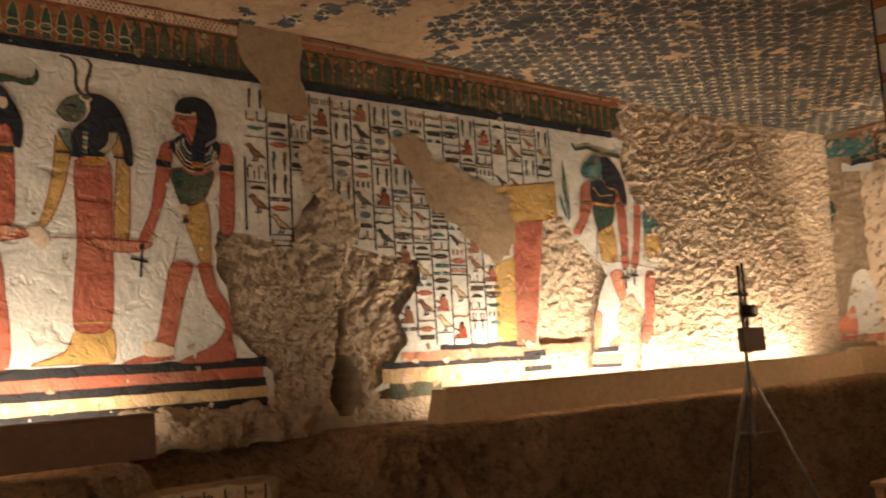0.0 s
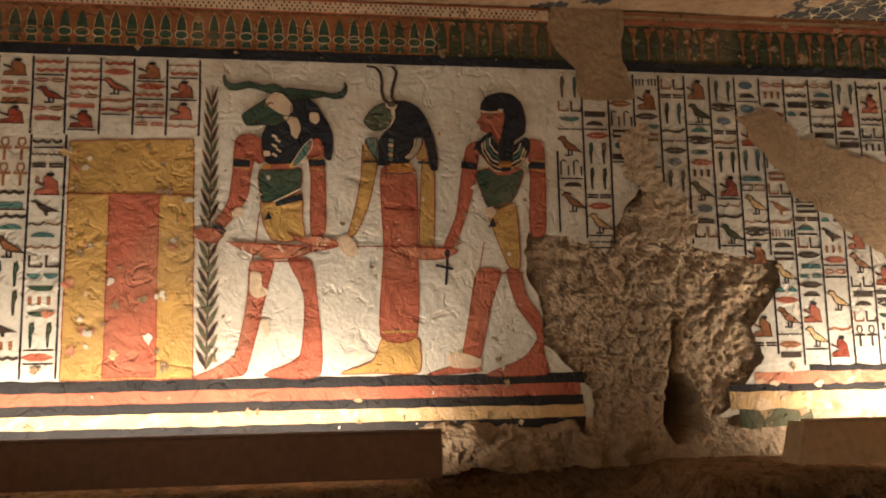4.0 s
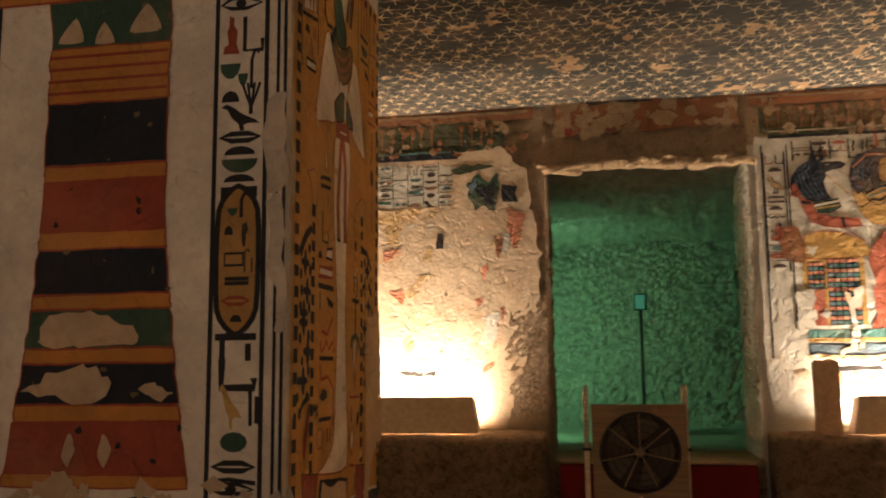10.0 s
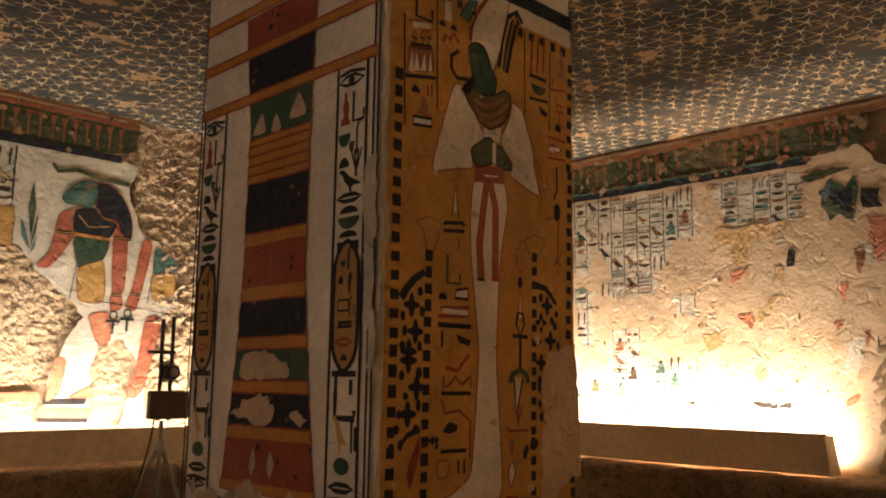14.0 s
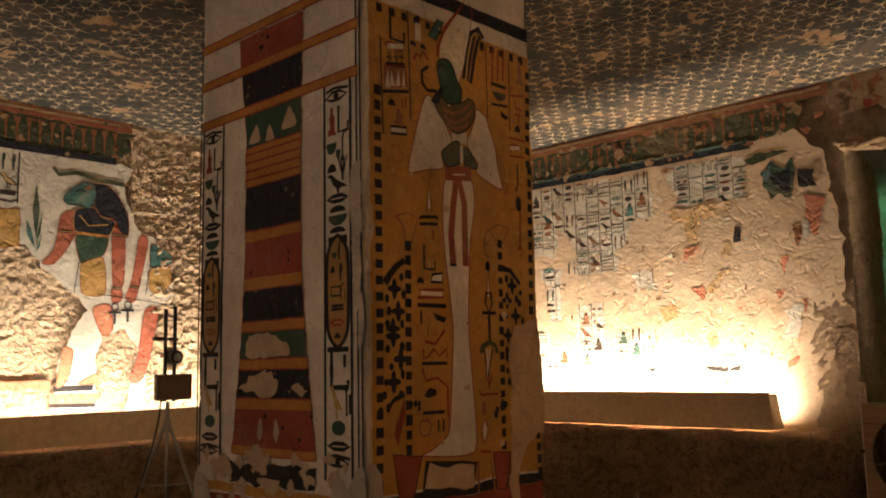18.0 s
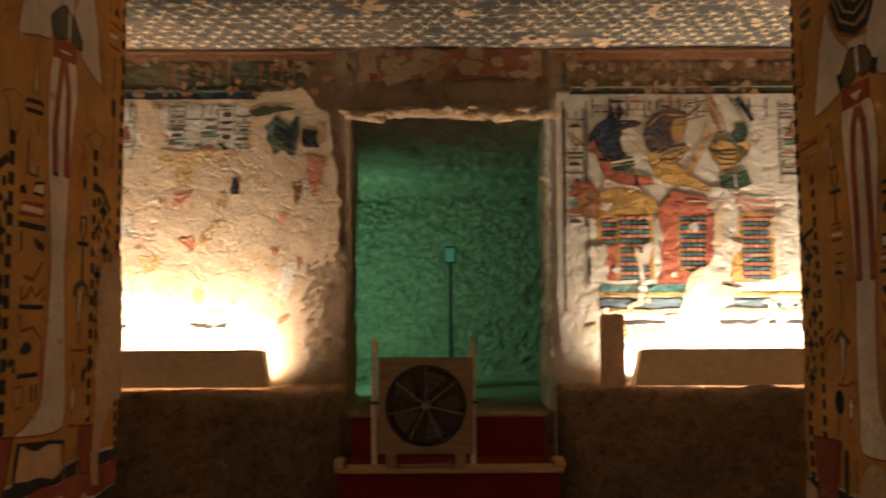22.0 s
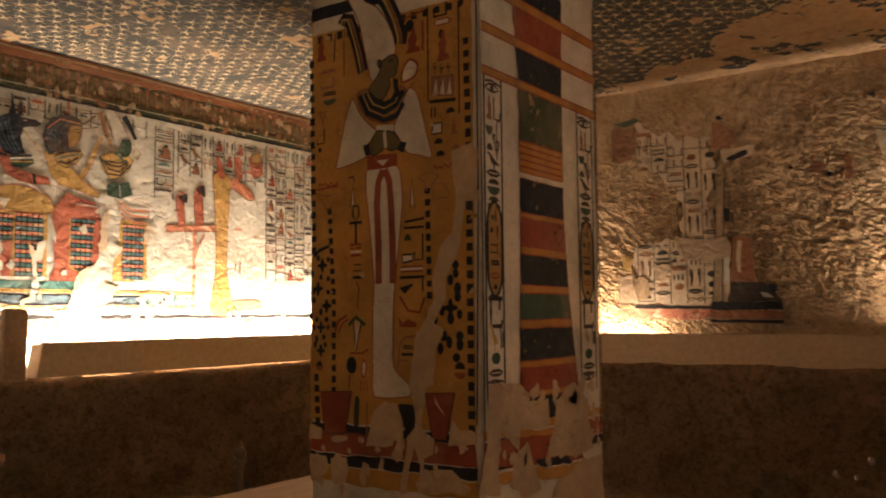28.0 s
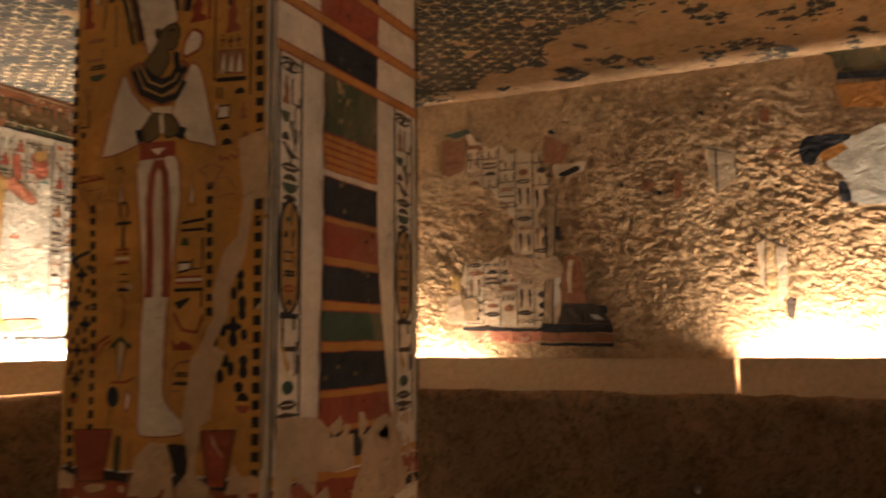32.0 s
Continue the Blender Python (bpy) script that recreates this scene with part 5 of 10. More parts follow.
west.ribbon("painted_figure#2", "black", 4.4, [(-1.93, 2.77), (-1.9, 2.78), (-1.87, 2.77)], 0.009)
west.ribbon("painted_figure#2", "ochre", 3.4, [(-1.88, 1.67), (-1.71, 1.67)], 0.01)
west.ribbon("painted_figure#2", "red_dark", 3.4, [(-1.87, 2.29), (-1.71, 2.28)], 0.006)
west.poly("painted_figure#1", "green", 3, [(-2.661, 2.964), (-2.651, 2.938), (-2.63, 2.92), (-2.603, 2.918), (-2.567, 2.928), (-2.534, 2.932), (-2.507, 2.921), (-2.466, 2.913), (-2.421, 2.923), (-2.382, 2.909), (-2.36, 2.889), (-2.394, 2.876), (-2.433, 2.872), (-2.466, 2.883), (-2.499, 2.894), (-2.543, 2.899), (-2.59, 2.886), (-2.63, 2.885), (-2.657, 2.908), (-2.667, 2.946)], smooth=True, line='ink', width=0.005)
west.poly("painted_figure#1", "green", 3, [(-2.377, 2.885), (-2.349, 2.904), (-2.298, 2.899), (-2.242, 2.895), (-2.185, 2.89), (-2.127, 2.879), (-2.081, 2.893), (-2.062, 2.918), (-2.064, 2.943), (-2.05, 2.918), (-2.055, 2.881), (-2.076, 2.859), (-2.117, 2.852), (-2.162, 2.863), (-2.214, 2.853), (-2.266, 2.851), (-2.317, 2.844), (-2.356, 2.855)], smooth=True, line='ink', width=0.005)
west.poly("painted_figure#1", "navy", 3, [(-2.341, 2.862), (-2.257, 2.858), (-2.201, 2.816), (-2.155, 2.741), (-2.123, 2.666), (-2.123, 2.59), (-2.133, 2.533), (-2.161, 2.545), (-2.176, 2.611), (-2.198, 2.647), (-2.236, 2.613), (-2.279, 2.556), (-2.314, 2.509), (-2.414, 2.506), (-2.46, 2.526), (-2.473, 2.588), (-2.471, 2.656), (-2.448, 2.707), (-2.4, 2.734), (-2.344, 2.768)], smooth=True, line='ink', width=0.005)
west.poly("painted_figure#1", "green", 3.5, [(-2.467, 2.835), (-2.417, 2.872), (-2.361, 2.873), (-2.329, 2.799), (-2.345, 2.738), (-2.415, 2.704), (-2.47, 2.71), (-2.525, 2.703), (-2.552, 2.708), (-2.57, 2.755), (-2.523, 2.795)], smooth=True, line='black', width=0.005)
west.poly("painted_figure#1", "teal", 3.6, [(-2.226, 2.641), (-2.228, 2.59), (-2.266, 2.539), (-2.304, 2.497), (-2.331, 2.5), (-2.302, 2.55), (-2.267, 2.604)], smooth=True, line='worn', width=0.005)
west.poly("painted_figure#1", "red", 3.4, [(-2.227, 2.629), (-2.195, 2.644), (-2.171, 2.605), (-2.17, 2.545), (-2.218, 2.533), (-2.24, 2.575)], smooth=True, line='red_dark', width=0.005)
west.poly("painted_figure#1", "red", 3.3, [(-2.598, 2.544), (-2.592, 2.596), (-2.554, 2.626), (-2.482, 2.644), (-2.472, 2.597), (-2.458, 2.529), (-2.485, 2.509), (-2.517, 2.535)], smooth=True, line='red_dark', width=0.005)
west.poly("painted_figure#1", "worn", 4, [(-2.416, 2.878), (-2.369, 2.867), (-2.328, 2.82), (-2.324, 2.778), (-2.352, 2.759), (-2.399, 2.776), (-2.446, 2.811), (-2.456, 2.835)], smooth=True)
west.poly("painted_figure#1", "worn", 4, [(-2.367, 2.753), (-2.302, 2.748), (-2.281, 2.694), (-2.3, 2.64), (-2.327, 2.658), (-2.337, 2.708)], smooth=True)
west.poly("painted_figure#1", "worn", 4, [(-2.231, 2.779), (-2.194, 2.774), (-2.189, 2.738), (-2.207, 2.719), (-2.235, 2.731), (-2.24, 2.761)], smooth=True)
west.poly("painted_figure#1", "worn", 4, [(-2.462, 2.573), (-2.435, 2.574), (-2.43, 2.55), (-2.46, 2.547)], smooth=True)
west.poly("painted_figure#1", "worn", 4, [(-2.614, 2.261), (-2.581, 2.289), (-2.555, 2.277), (-2.561, 2.248), (-2.601, 2.232)], smooth=True)
west.poly("painted_figure#1", "worn", 4, [(-2.518, 1.968), (-2.47, 1.961), (-2.461, 1.896), (-2.434, 1.88), (-2.446, 1.853), (-2.489, 1.841), (-2.52, 1.87)], smooth=True)
west.poly("painted_figure#1", "worn", 4, [(-2.465, 1.727), (-2.443, 1.74), (-2.423, 1.683), (-2.44, 1.651)], smooth=True)
west.ribbon("painted_figure#1", "worn", 4.1, [(-2.422, 2.657), (-2.397, 2.642)], 0.012)
west.ribbon("painted_figure#1", "worn", 4.1, [(-2.406, 2.636), (-2.381, 2.621)], 0.012)
west.ribbon("painted_figure#1", "worn", 4.1, [(-2.423, 2.609), (-2.398, 2.594)], 0.012)
west.ribbon("painted_figure#1", "worn", 4.1, [(-2.401, 2.586), (-2.377, 2.571)], 0.012)
west.ribbon("painted_figure#1", "worn", 4.1, [(-2.421, 2.562), (-2.397, 2.547)], 0.012)
west.ribbon("painted_figure#1", "red_dark", 4.1, [(-2.46, 2.805), (-2.434, 2.824), (-2.418, 2.818)], 0.008)
west.ribbon("painted_figure#1", "orange", 3.6, [(-2.469, 2.491), (-2.315, 2.497)], 0.03)
west.ribbon("painted_figure#1", "red", 3.9, [(-2.428, 2.491), (-2.348, 2.494)], 0.03)
west.ribbon("painted_figure#1", "ink", 4.2, [(-2.47, 2.476), (-2.315, 2.482)], 0.006)
west.ribbon("painted_figure#1", "worn", 4.1, [(-2.413, 2.316), (-2.355, 2.344), (-2.279, 2.385)], 0.008)
west.ribbon("painted_figure#1", "navy", 4.0, [(-2.402, 2.307), (-2.341, 2.323), (-2.274, 2.343)], 0.03)
west.poly("painted_figure#1", "black", 4, [(-2.456, 2.226), (-2.418, 2.232), (-2.436, 2.269)], smooth=False)
west.ribbon("painted_figure#1", "red_dark", 3.2, [(-2.512, 2.022), (-2.377, 2.021), (-2.245, 2.025)], 0.007)
west.ribbon("painted_figure#1", "red_dark", 3.2, [(-2.48, 2.267), (-2.493, 2.138), (-2.512, 2.022)], 0.006)
west.poly("painted_figure#1", "red", 3.6, [(-2.647, 2.165), (-2.689, 2.177), (-2.747, 2.184), (-2.799, 2.165), (-2.773, 2.153), (-2.789, 2.14), (-2.758, 2.128), (-2.727, 2.116), (-2.685, 2.112), (-2.658, 2.137)], smooth=True, line='red_dark', width=0.005)
west.ribbon("painted_figure#1", "red_dark", 4.1, [(-2.783, 2.162), (-2.747, 2.161), (-2.711, 2.152)], 0.004)
west.ribbon("painted_figure#1", "red_dark", 4.1, [(-2.773, 2.148), (-2.739, 2.15), (-2.711, 2.146)], 0.004)
west.ribbon("painted_figure#1", "red_dark", 4.1, [(-2.763, 2.133), (-2.732, 2.138), (-2.711, 2.141)], 0.004)
west.poly("painted_figure#1", "navy", 4, [(-2.702, 2.188), (-2.686, 2.205), (-2.637, 2.17), (-2.658, 2.151)], smooth=False, line='ink', width=0.005)
west.poly("painted_figure#1", "red_fade", 3.2, [(-2.616, 2.113), (-2.429, 2.102), (-2.232, 2.088), (-2.252, 2.057), (-2.349, 2.034), (-2.431, 2.034), (-2.498, 2.053), (-2.569, 2.083)], smooth=True, line='red_dark', width=0.005)
west.poly("painted_figure#1", "red_fade", 3.4, [(-2.346, 2.169), (-2.302, 2.145), (-2.258, 2.13), (-2.219, 2.146), (-2.174, 2.142), (-2.107, 2.12), (-2.097, 2.096), (-2.137, 2.083), (-2.182, 2.075), (-2.238, 2.068), (-2.22, 2.103), (-2.286, 2.119)], smooth=True, line='red_dark', width=0.005)
west.ribbon("painted_figure#1", "red_dark", 4, [(-2.175, 2.113), (-2.108, 2.103)], 0.005)
west.ribbon("painted_figure#1", "red_dark", 4, [(-2.198, 2.093), (-2.131, 2.086)], 0.005)
west.ribbon("painted_figure#1", "worn", 4.1, [(-2.388, 2.101), (-2.375, 2.084), (-2.365, 2.066)], 0.012)
west.ribbon("painted_figure#2", "ink", 3, [(-1.952, 3.033), (-1.905, 3.025), (-1.882, 3.001), (-1.872, 2.954), (-1.874, 2.898), (-1.864, 2.861), (-1.844, 2.839)], 0.014, 0.018)
west.ribbon("painted_figure#2", "ink", 3, [(-1.856, 3.043), (-1.82, 3.035), (-1.797, 3.007), (-1.805, 2.963), (-1.82, 2.912), (-1.822, 2.868), (-1.805, 2.843)], 0.016, 0.018)
west.poly("painted_figure#2", "green", 3.5, [(-1.966, 2.741), (-1.944, 2.778), (-1.91, 2.816), (-1.859, 2.836), (-1.805, 2.84), (-1.813, 2.778), (-1.84, 2.715), (-1.877, 2.693), (-1.924, 2.692), (-1.952, 2.717)], smooth=True, line='black', width=0.005)
west.poly("painted_figure#2", "navy", 3, [(-1.85, 2.83), (-1.804, 2.85), (-1.744, 2.848), (-1.685, 2.814), (-1.642, 2.749), (-1.607, 2.656), (-1.593, 2.562), (-1.594, 2.491), (-1.624, 2.491), (-1.64, 2.546), (-1.654, 2.633), (-1.674, 2.658), (-1.689, 2.59), (-1.728, 2.543), (-1.753, 2.518), (-1.893, 2.512), (-1.906, 2.561), (-1.888, 2.644), (-1.847, 2.7), (-1.826, 2.768)], smooth=True, line='ink', width=0.005)
west.ribbon("painted_figure#2", "worn", 4, [(-1.799, 2.828), (-1.806, 2.812), (-1.827, 2.809), (-1.848, 2.817), (-1.85, 2.836)], 0.01)
west.ribbon("painted_figure#2", "worn", 3.8, [(-1.818, 2.806), (-1.814, 2.762), (-1.831, 2.725), (-1.85, 2.703)], 0.02, 0.012)
west.poly("painted_figure#2", "teal", 3.6, [(-1.76, 2.555), (-1.726, 2.583), (-1.709, 2.624), (-1.701, 2.658), (-1.665, 2.658), (-1.677, 2.602), (-1.709, 2.559), (-1.74, 2.537)], smooth=True, line='ink', width=0.005)
west.ribbon("painted_figure#2", "worn", 4.1, [(-1.755, 2.549), (-1.726, 2.577), (-1.71, 2.611), (-1.705, 2.652)], 0.007)
west.ribbon("painted_figure#2", "worn", 4.1, [(-1.743, 2.545), (-1.714, 2.574), (-1.696, 2.611), (-1.69, 2.652)], 0.007)
west.ribbon("painted_figure#2", "worn", 4.1, [(-1.734, 2.541), (-1.703, 2.571), (-1.684, 2.611), (-1.677, 2.652)], 0.007)
west.ribbon("painted_figure#2", "teal", 4, [(-1.84, 2.644), (-1.817, 2.635)], 0.018)
west.ribbon("painted_figure#2", "ochre_fade", 4, [(-1.841, 2.619), (-1.818, 2.61)], 0.018)
west.ribbon("painted_figure#2", "teal", 4, [(-1.842, 2.595), (-1.819, 2.586)], 0.018)
west.ribbon("painted_figure#2", "ochre_fade", 4, [(-1.843, 2.57), (-1.82, 2.561)], 0.018)
west.ribbon("painted_figure#2", "teal", 4, [(-1.844, 2.546), (-1.821, 2.537)], 0.018)
west.poly("painted_figure#2", "teal", 3.4, [(-1.958, 2.643), (-1.902, 2.65), (-1.896, 2.591), (-1.892, 2.536), (-1.923, 2.564), (-1.945, 2.6)], smooth=True, line='ink', width=0.005)
west.poly("painted_figure#2", "ochre", 3.3, [(-1.672, 2.646), (-1.652, 2.608), (-1.64, 2.546), (-1.698, 2.546), (-1.686, 2.596)], smooth=True, line='red_dark', width=0.005)
west.ribbon("painted_figure#2", "orange", 3.9, [(-1.84, 2.497), (-1.787, 2.497), (-1.724, 2.5)], 0.045)
west.ribbon("painted_figure#2", "ink", 4, [(-1.868, 2.469), (-1.791, 2.466), (-1.725, 2.472)], 0.006)
west.ribbon("painted_figure#2", "ink", 4, [(-1.972, 2.527), (-1.907, 2.53)], 0.014)
west.ribbon("painted_figure#2", "ink", 4, [(-1.692, 2.528), (-1.632, 2.525)], 0.014)
west.poly("painted_figure#2", "red_fade", 3, [(-1.749, 2.099), (-1.629, 2.093), (-1.494, 2.078), (-1.557, 2.037), (-1.663, 2.028), (-1.751, 2.048), (-1.838, 2.075)], smooth=True, line='red_dark', width=0.005)
west.ribbon("painted_figure#2", "red_dark", 3.6, [(-2.635, 2.116), (-2.209, 2.096), (-1.808, 2.095), (-1.508, 2.084)], 0.006)
west.poly("painted_figure#2", "worn", 4, [(-2.104, 2.129), (-2.052, 2.151), (-2.01, 2.112), (-1.998, 2.061), (-2.036, 2.039), (-2.083, 2.076)], smooth=True)
west.poly("painted_figure#3", "red", 2.6, [(-1.352, 2.805), (-1.24, 2.804), (-1.24, 2.707), (-1.264, 2.624), (-1.288, 2.662), (-1.312, 2.684), (-1.358, 2.703), (-1.366, 2.731), (-1.381, 2.747), (-1.36, 2.776)], smooth=True, line='red_dark', width=0.005)
west.poly("painted_figure#3", "navy", 3, [(-1.313, 2.668), (-1.271, 2.624), (-1.194, 2.624), (-1.133, 2.67), (-1.108, 2.651), (-1.111, 2.596), (-1.152, 2.529), (-1.209, 2.49), (-1.279, 2.49), (-1.334, 2.522), (-1.38, 2.594), (-1.391, 2.636)], smooth=True, line='ink', width=0.005)
west.ribbon("painted_figure#3", "worn", 4.0, [(-1.318, 2.681), (-1.318, 2.63), (-1.292, 2.592), (-1.258, 2.573)], 0.008)
west.ribbon("painted_figure#3", "worn", 4.0, [(-1.204, 2.573), (-1.17, 2.599), (-1.154, 2.638)], 0.008)
west.ribbon("painted_figure#3", "teal", 4.05, [(-1.332, 2.674), (-1.331, 2.616), (-1.3, 2.57), (-1.26, 2.55)], 0.012)
west.ribbon("painted_figure#3", "teal", 4.05, [(-1.205, 2.55), (-1.164, 2.577), (-1.145, 2.624)], 0.012)
west.ribbon("painted_figure#3", "worn", 4.1, [(-1.346, 2.667), (-1.344, 2.603), (-1.308, 2.547), (-1.261, 2.526)], 0.008)
west.ribbon("painted_figure#3", "worn", 4.1, [(-1.207, 2.526), (-1.159, 2.554), (-1.136, 2.611)], 0.008)
west.ribbon("painted_figure#3", "ochre_fade", 4.15, [(-1.36, 2.66), (-1.357, 2.59), (-1.316, 2.525), (-1.262, 2.503)], 0.008)
west.ribbon("painted_figure#3", "ochre_fade", 4.15, [(-1.208, 2.503), (-1.154, 2.532), (-1.126, 2.597)], 0.008)
west.poly("painted_figure#3", "navy", 4.4, [(-1.359, 2.808), (-1.356, 2.85), (-1.322, 2.889), (-1.257, 2.907), (-1.193, 2.896), (-1.147, 2.851), (-1.126, 2.774), (-1.131, 2.696), (-1.165, 2.666), (-1.193, 2.644), (-1.206, 2.538), (-1.27, 2.532), (-1.272, 2.611), (-1.258, 2.675), (-1.241, 2.739), (-1.237, 2.801), (-1.295, 2.806)], smooth=True, line='ink', width=0.005)
west.ribbon("painted_figure#3", "worn", 4.9, [(-1.359, 2.805), (-1.311, 2.799), (-1.269, 2.803), (-1.243, 2.817)], 0.01)
west.ribbon("painted_figure#3", "worn", 4.9, [(-1.269, 2.813), (-1.244, 2.807)], 0.016)
west.ribbon("painted_figure#3", "black", 4.2, [(-1.345, 2.773), (-1.319, 2.78), (-1.294, 2.774), (-1.32, 2.767), (-1.345, 2.773)], 0.006)
west.ribbon("painted_figure#3", "black", 4.2, [(-1.344, 2.789), (-1.311, 2.796), (-1.283, 2.79)], 0.005)
west.ribbon("painted_figure#3", "red_dark", 4.2, [(-1.361, 2.715), (-1.335, 2.716)], 0.007)
west.ribbon("painted_figure#3", "navy", 4.6, [(-1.305, 2.684), (-1.338, 2.668), (-1.375, 2.633), (-1.402, 2.598)], 0.026, 0.012)
west.ribbon("painted_figure#3", "orange", 4.7, [(-1.274, 2.522), (-1.207, 2.525)], 0.03)
west.ribbon("painted_figure#3", "worn", 4.7, [(-1.159, 2.557), (-1.134, 2.551), (-1.113, 2.529)], 0.01)
west.ribbon("painted_figure#3", "worn", 4.6, [(-1.369, 2.572), (-1.334, 2.522), (-1.298, 2.49), (-1.26, 2.484)], 0.008)
west.ribbon("painted_figure#3", "red", 4.3, [(-1.329, 2.509), (-1.286, 2.478), (-1.222, 2.478), (-1.163, 2.509)], 0.02)
west.poly("painted_figure#3", "black", 4, [(-1.338, 2.194), (-1.294, 2.199), (-1.313, 2.243)], smooth=False)
west.poly("painted_figure#3", "worn", 4, [(-1.562, 1.549), (-1.513, 1.569), (-1.453, 1.554), (-1.388, 1.526), (-1.402, 1.492), (-1.469, 1.484), (-1.541, 1.495)], smooth=True)
west.poly("painted_figure#3", "worn", 4, [(-1.361, 2.281), (-1.316, 2.302), (-1.293, 2.271), (-1.326, 2.24)], smooth=True)
plant(west, "painted_plant", -2.72, 1.50, 2.86, 0.085, 21)
west.poly("painted_shrine#1", "ochre", 1, [(-3.38, 2.61), (-2.8, 2.63), (-2.78, 1.46), (-3.38, 1.46)], jag=0.004, line="red_dark")
west.poly("painted_shrine#1", "red", 2, [(-3.19, 2.35), (-2.96, 2.35), (-2.95, 1.47), (-3.19, 1.47)], jag=0.004, line="red_dark")
west.ribbon("painted_shrine#1", "red_dark", 2, [(-3.39, 2.35), (-2.8, 2.35)], 0.008)
west.poly("painted_shrine#2", "ochre", 1, [(0.86, 2.55), (1.49, 2.63), (1.51, 2.37), (1.35, 2.34), (0.98, 2.3), (0.87, 2.36)], jag=0.008, line="red_dark")
west.poly("painted_shrine#2", "ochre", 1, [(0.86, 2), (1.11, 2.09), (1.02, 1.45), (0.84, 1.45)], jag=0.006)
west.poly("painted_shrine#2", "red", 2, [(1.06, 2.31), (1.35, 2.34), (1.2, 1.45), (1.02, 1.45)], jag=0.006)
west.ribbon("painted_figure#4", "frieze", 3, [(1.71, 2.96), (1.75, 2.91), (1.88, 2.94), (2.05, 2.91), (2.25, 2.9)], 0.025, 0.035)
west.poly("painted_figure#4", "red", 2, [(1.78, 2.61), (1.88, 2.66), (1.89, 2.5), (1.82, 2.36), (1.74, 2.26), (1.66, 2.26), (1.74, 2.37)], smooth=True, line="red_dark")
west.poly("painted_figure#4", "red", 2, [(2.15, 2.64), (2.26, 2.57), (2.26, 2.14), (2.18, 2.13), (2.16, 2.52)], smooth=True, line="red_dark")
west.poly("painted_figure#4", "red", 2, [(2.17, 2.1), (2.25, 2.1), (2.25, 2.02), (2.18, 2)], smooth=True, line="red_dark")
west.poly("painted_figure#4", "red", 2, [(2.38, 2.51), (2.45, 2.49), (2.39, 2.14), (2.35, 2.01), (2.28, 2.04), (2.33, 2.19)], smooth=True, line="red_dark")
west.poly("painted_figure#4", "ochre", 2, [(1.94, 2.29), (2.1, 2.33), (2.12, 2.06), (1.95, 2.06)], smooth=True, line="red_dark")
west.poly("painted_figure#4", "green", 2.5, [(1.89, 2.48), (2.13, 2.49), (2.1, 2.35), (1.98, 2.3), (1.93, 2.28)], smooth=True, line="red_dark")
west.poly("painted_figure#4", "navy", 2.8, [(1.88, 2.66), (2.02, 2.7), (2.08, 2.63), (2.18, 2.61), (2.13, 2.5), (1.89, 2.5)], smooth=True, line="ochre")
west.ribbon("painted_figure#4", "orange", 3.5, [(1.89, 2.5), (2.14, 2.49)], 0.022)
west.ribbon("painted_figure#4", "ochre", 3.3, [(1.91, 2.63), (1.98, 2.56), (2.13, 2.58)], 0.01)
west.poly("painted_figure#4", "navy", 3, [(1.98, 2.87), (2.1, 2.88), (2.2, 2.81), (2.28, 2.67), (2.29, 2.52), (2.23, 2.53), (2.17, 2.63), (2.08, 2.64), (2.02, 2.7), (2.03, 2.82)], smooth=True, line="red_dark")
west.poly("painted_figure#4", "teal", 3.5, [(1.79, 2.74), (1.85, 2.82), (1.95, 2.88), (2.02, 2.86), (2.03, 2.77), (1.98, 2.69), (1.91, 2.7), (1.82, 2.7)], smooth=True, line="black")
west.ribbon("painted_figure#4", "black", 4, [(1.87, 2.8), (1.91, 2.82), (1.95, 2.81)], 0.01)
west.ribbon("painted_figure#4", "black", 4, [(1.8, 2.73), (1.87, 2.73)], 0.006)
west.poly("painted_figure#4", "red", 4, [(1.94, 2.84), (1.99, 2.86), (1.98, 2.83)], smooth=True)
west.ribbon("painted_figure#4", "navy", 3.5, [(1.77, 2.5), (1.87, 2.5)], 0.022)
west.ribbon("painted_figure#4", "ochre", 3.8, [(1.77, 2.5), (1.87, 2.5)], 0.006)
west.ribbon("painted_figure#4", "navy", 3.5, [(2.16, 2.51), (2.29, 2.51)], 0.022)
west.ribbon("painted_figure#4", "ochre", 3.8, [(2.16, 2.51), (2.29, 2.51)], 0.006)
west.ribbon("painted_figure#4", "navy", 3.5, [(2.17, 2.11), (2.25, 2.11)], 0.022)
west.ribbon("painted_figure#4", "ochre", 3.8, [(2.17, 2.11), (2.25, 2.11)], 0.006)
west.ribbon("painted_figure#4", "navy", 3.5, [(2.31, 2.13), (2.38, 2.12)], 0.022)
west.ribbon("painted_figure#4", "ochre", 3.8, [(2.31, 2.13), (2.38, 2.12)], 0.006)
west.ribbon("painted_figure#4", "black", 3, [(1.92, 2.29), (1.89, 2.06)], 0.006)
west.ribbon("painted_figure#4", "black", 3, [(2.48, 2.37), (2.44, 2.07)], 0.006)
west.ribbon("painted_figure#4", "black", 3, [(2.06, 2.06), (2.28, 2.04), (2.62, 2)], 0.006)
west.poly("painted_figure#4", "red_fade", 2, [(2.03, 1.95), (2.16, 1.98), (2.19, 1.8), (2.11, 1.76)], smooth=True, line="red_dark")
west.poly("painted_figure#4", "red", 2, [(2.44, 1.95), (2.55, 1.95), (2.46, 1.49), (2.39, 1.4), (2.33, 1.43), (2.39, 1.61)], smooth=True, line="red_dark")
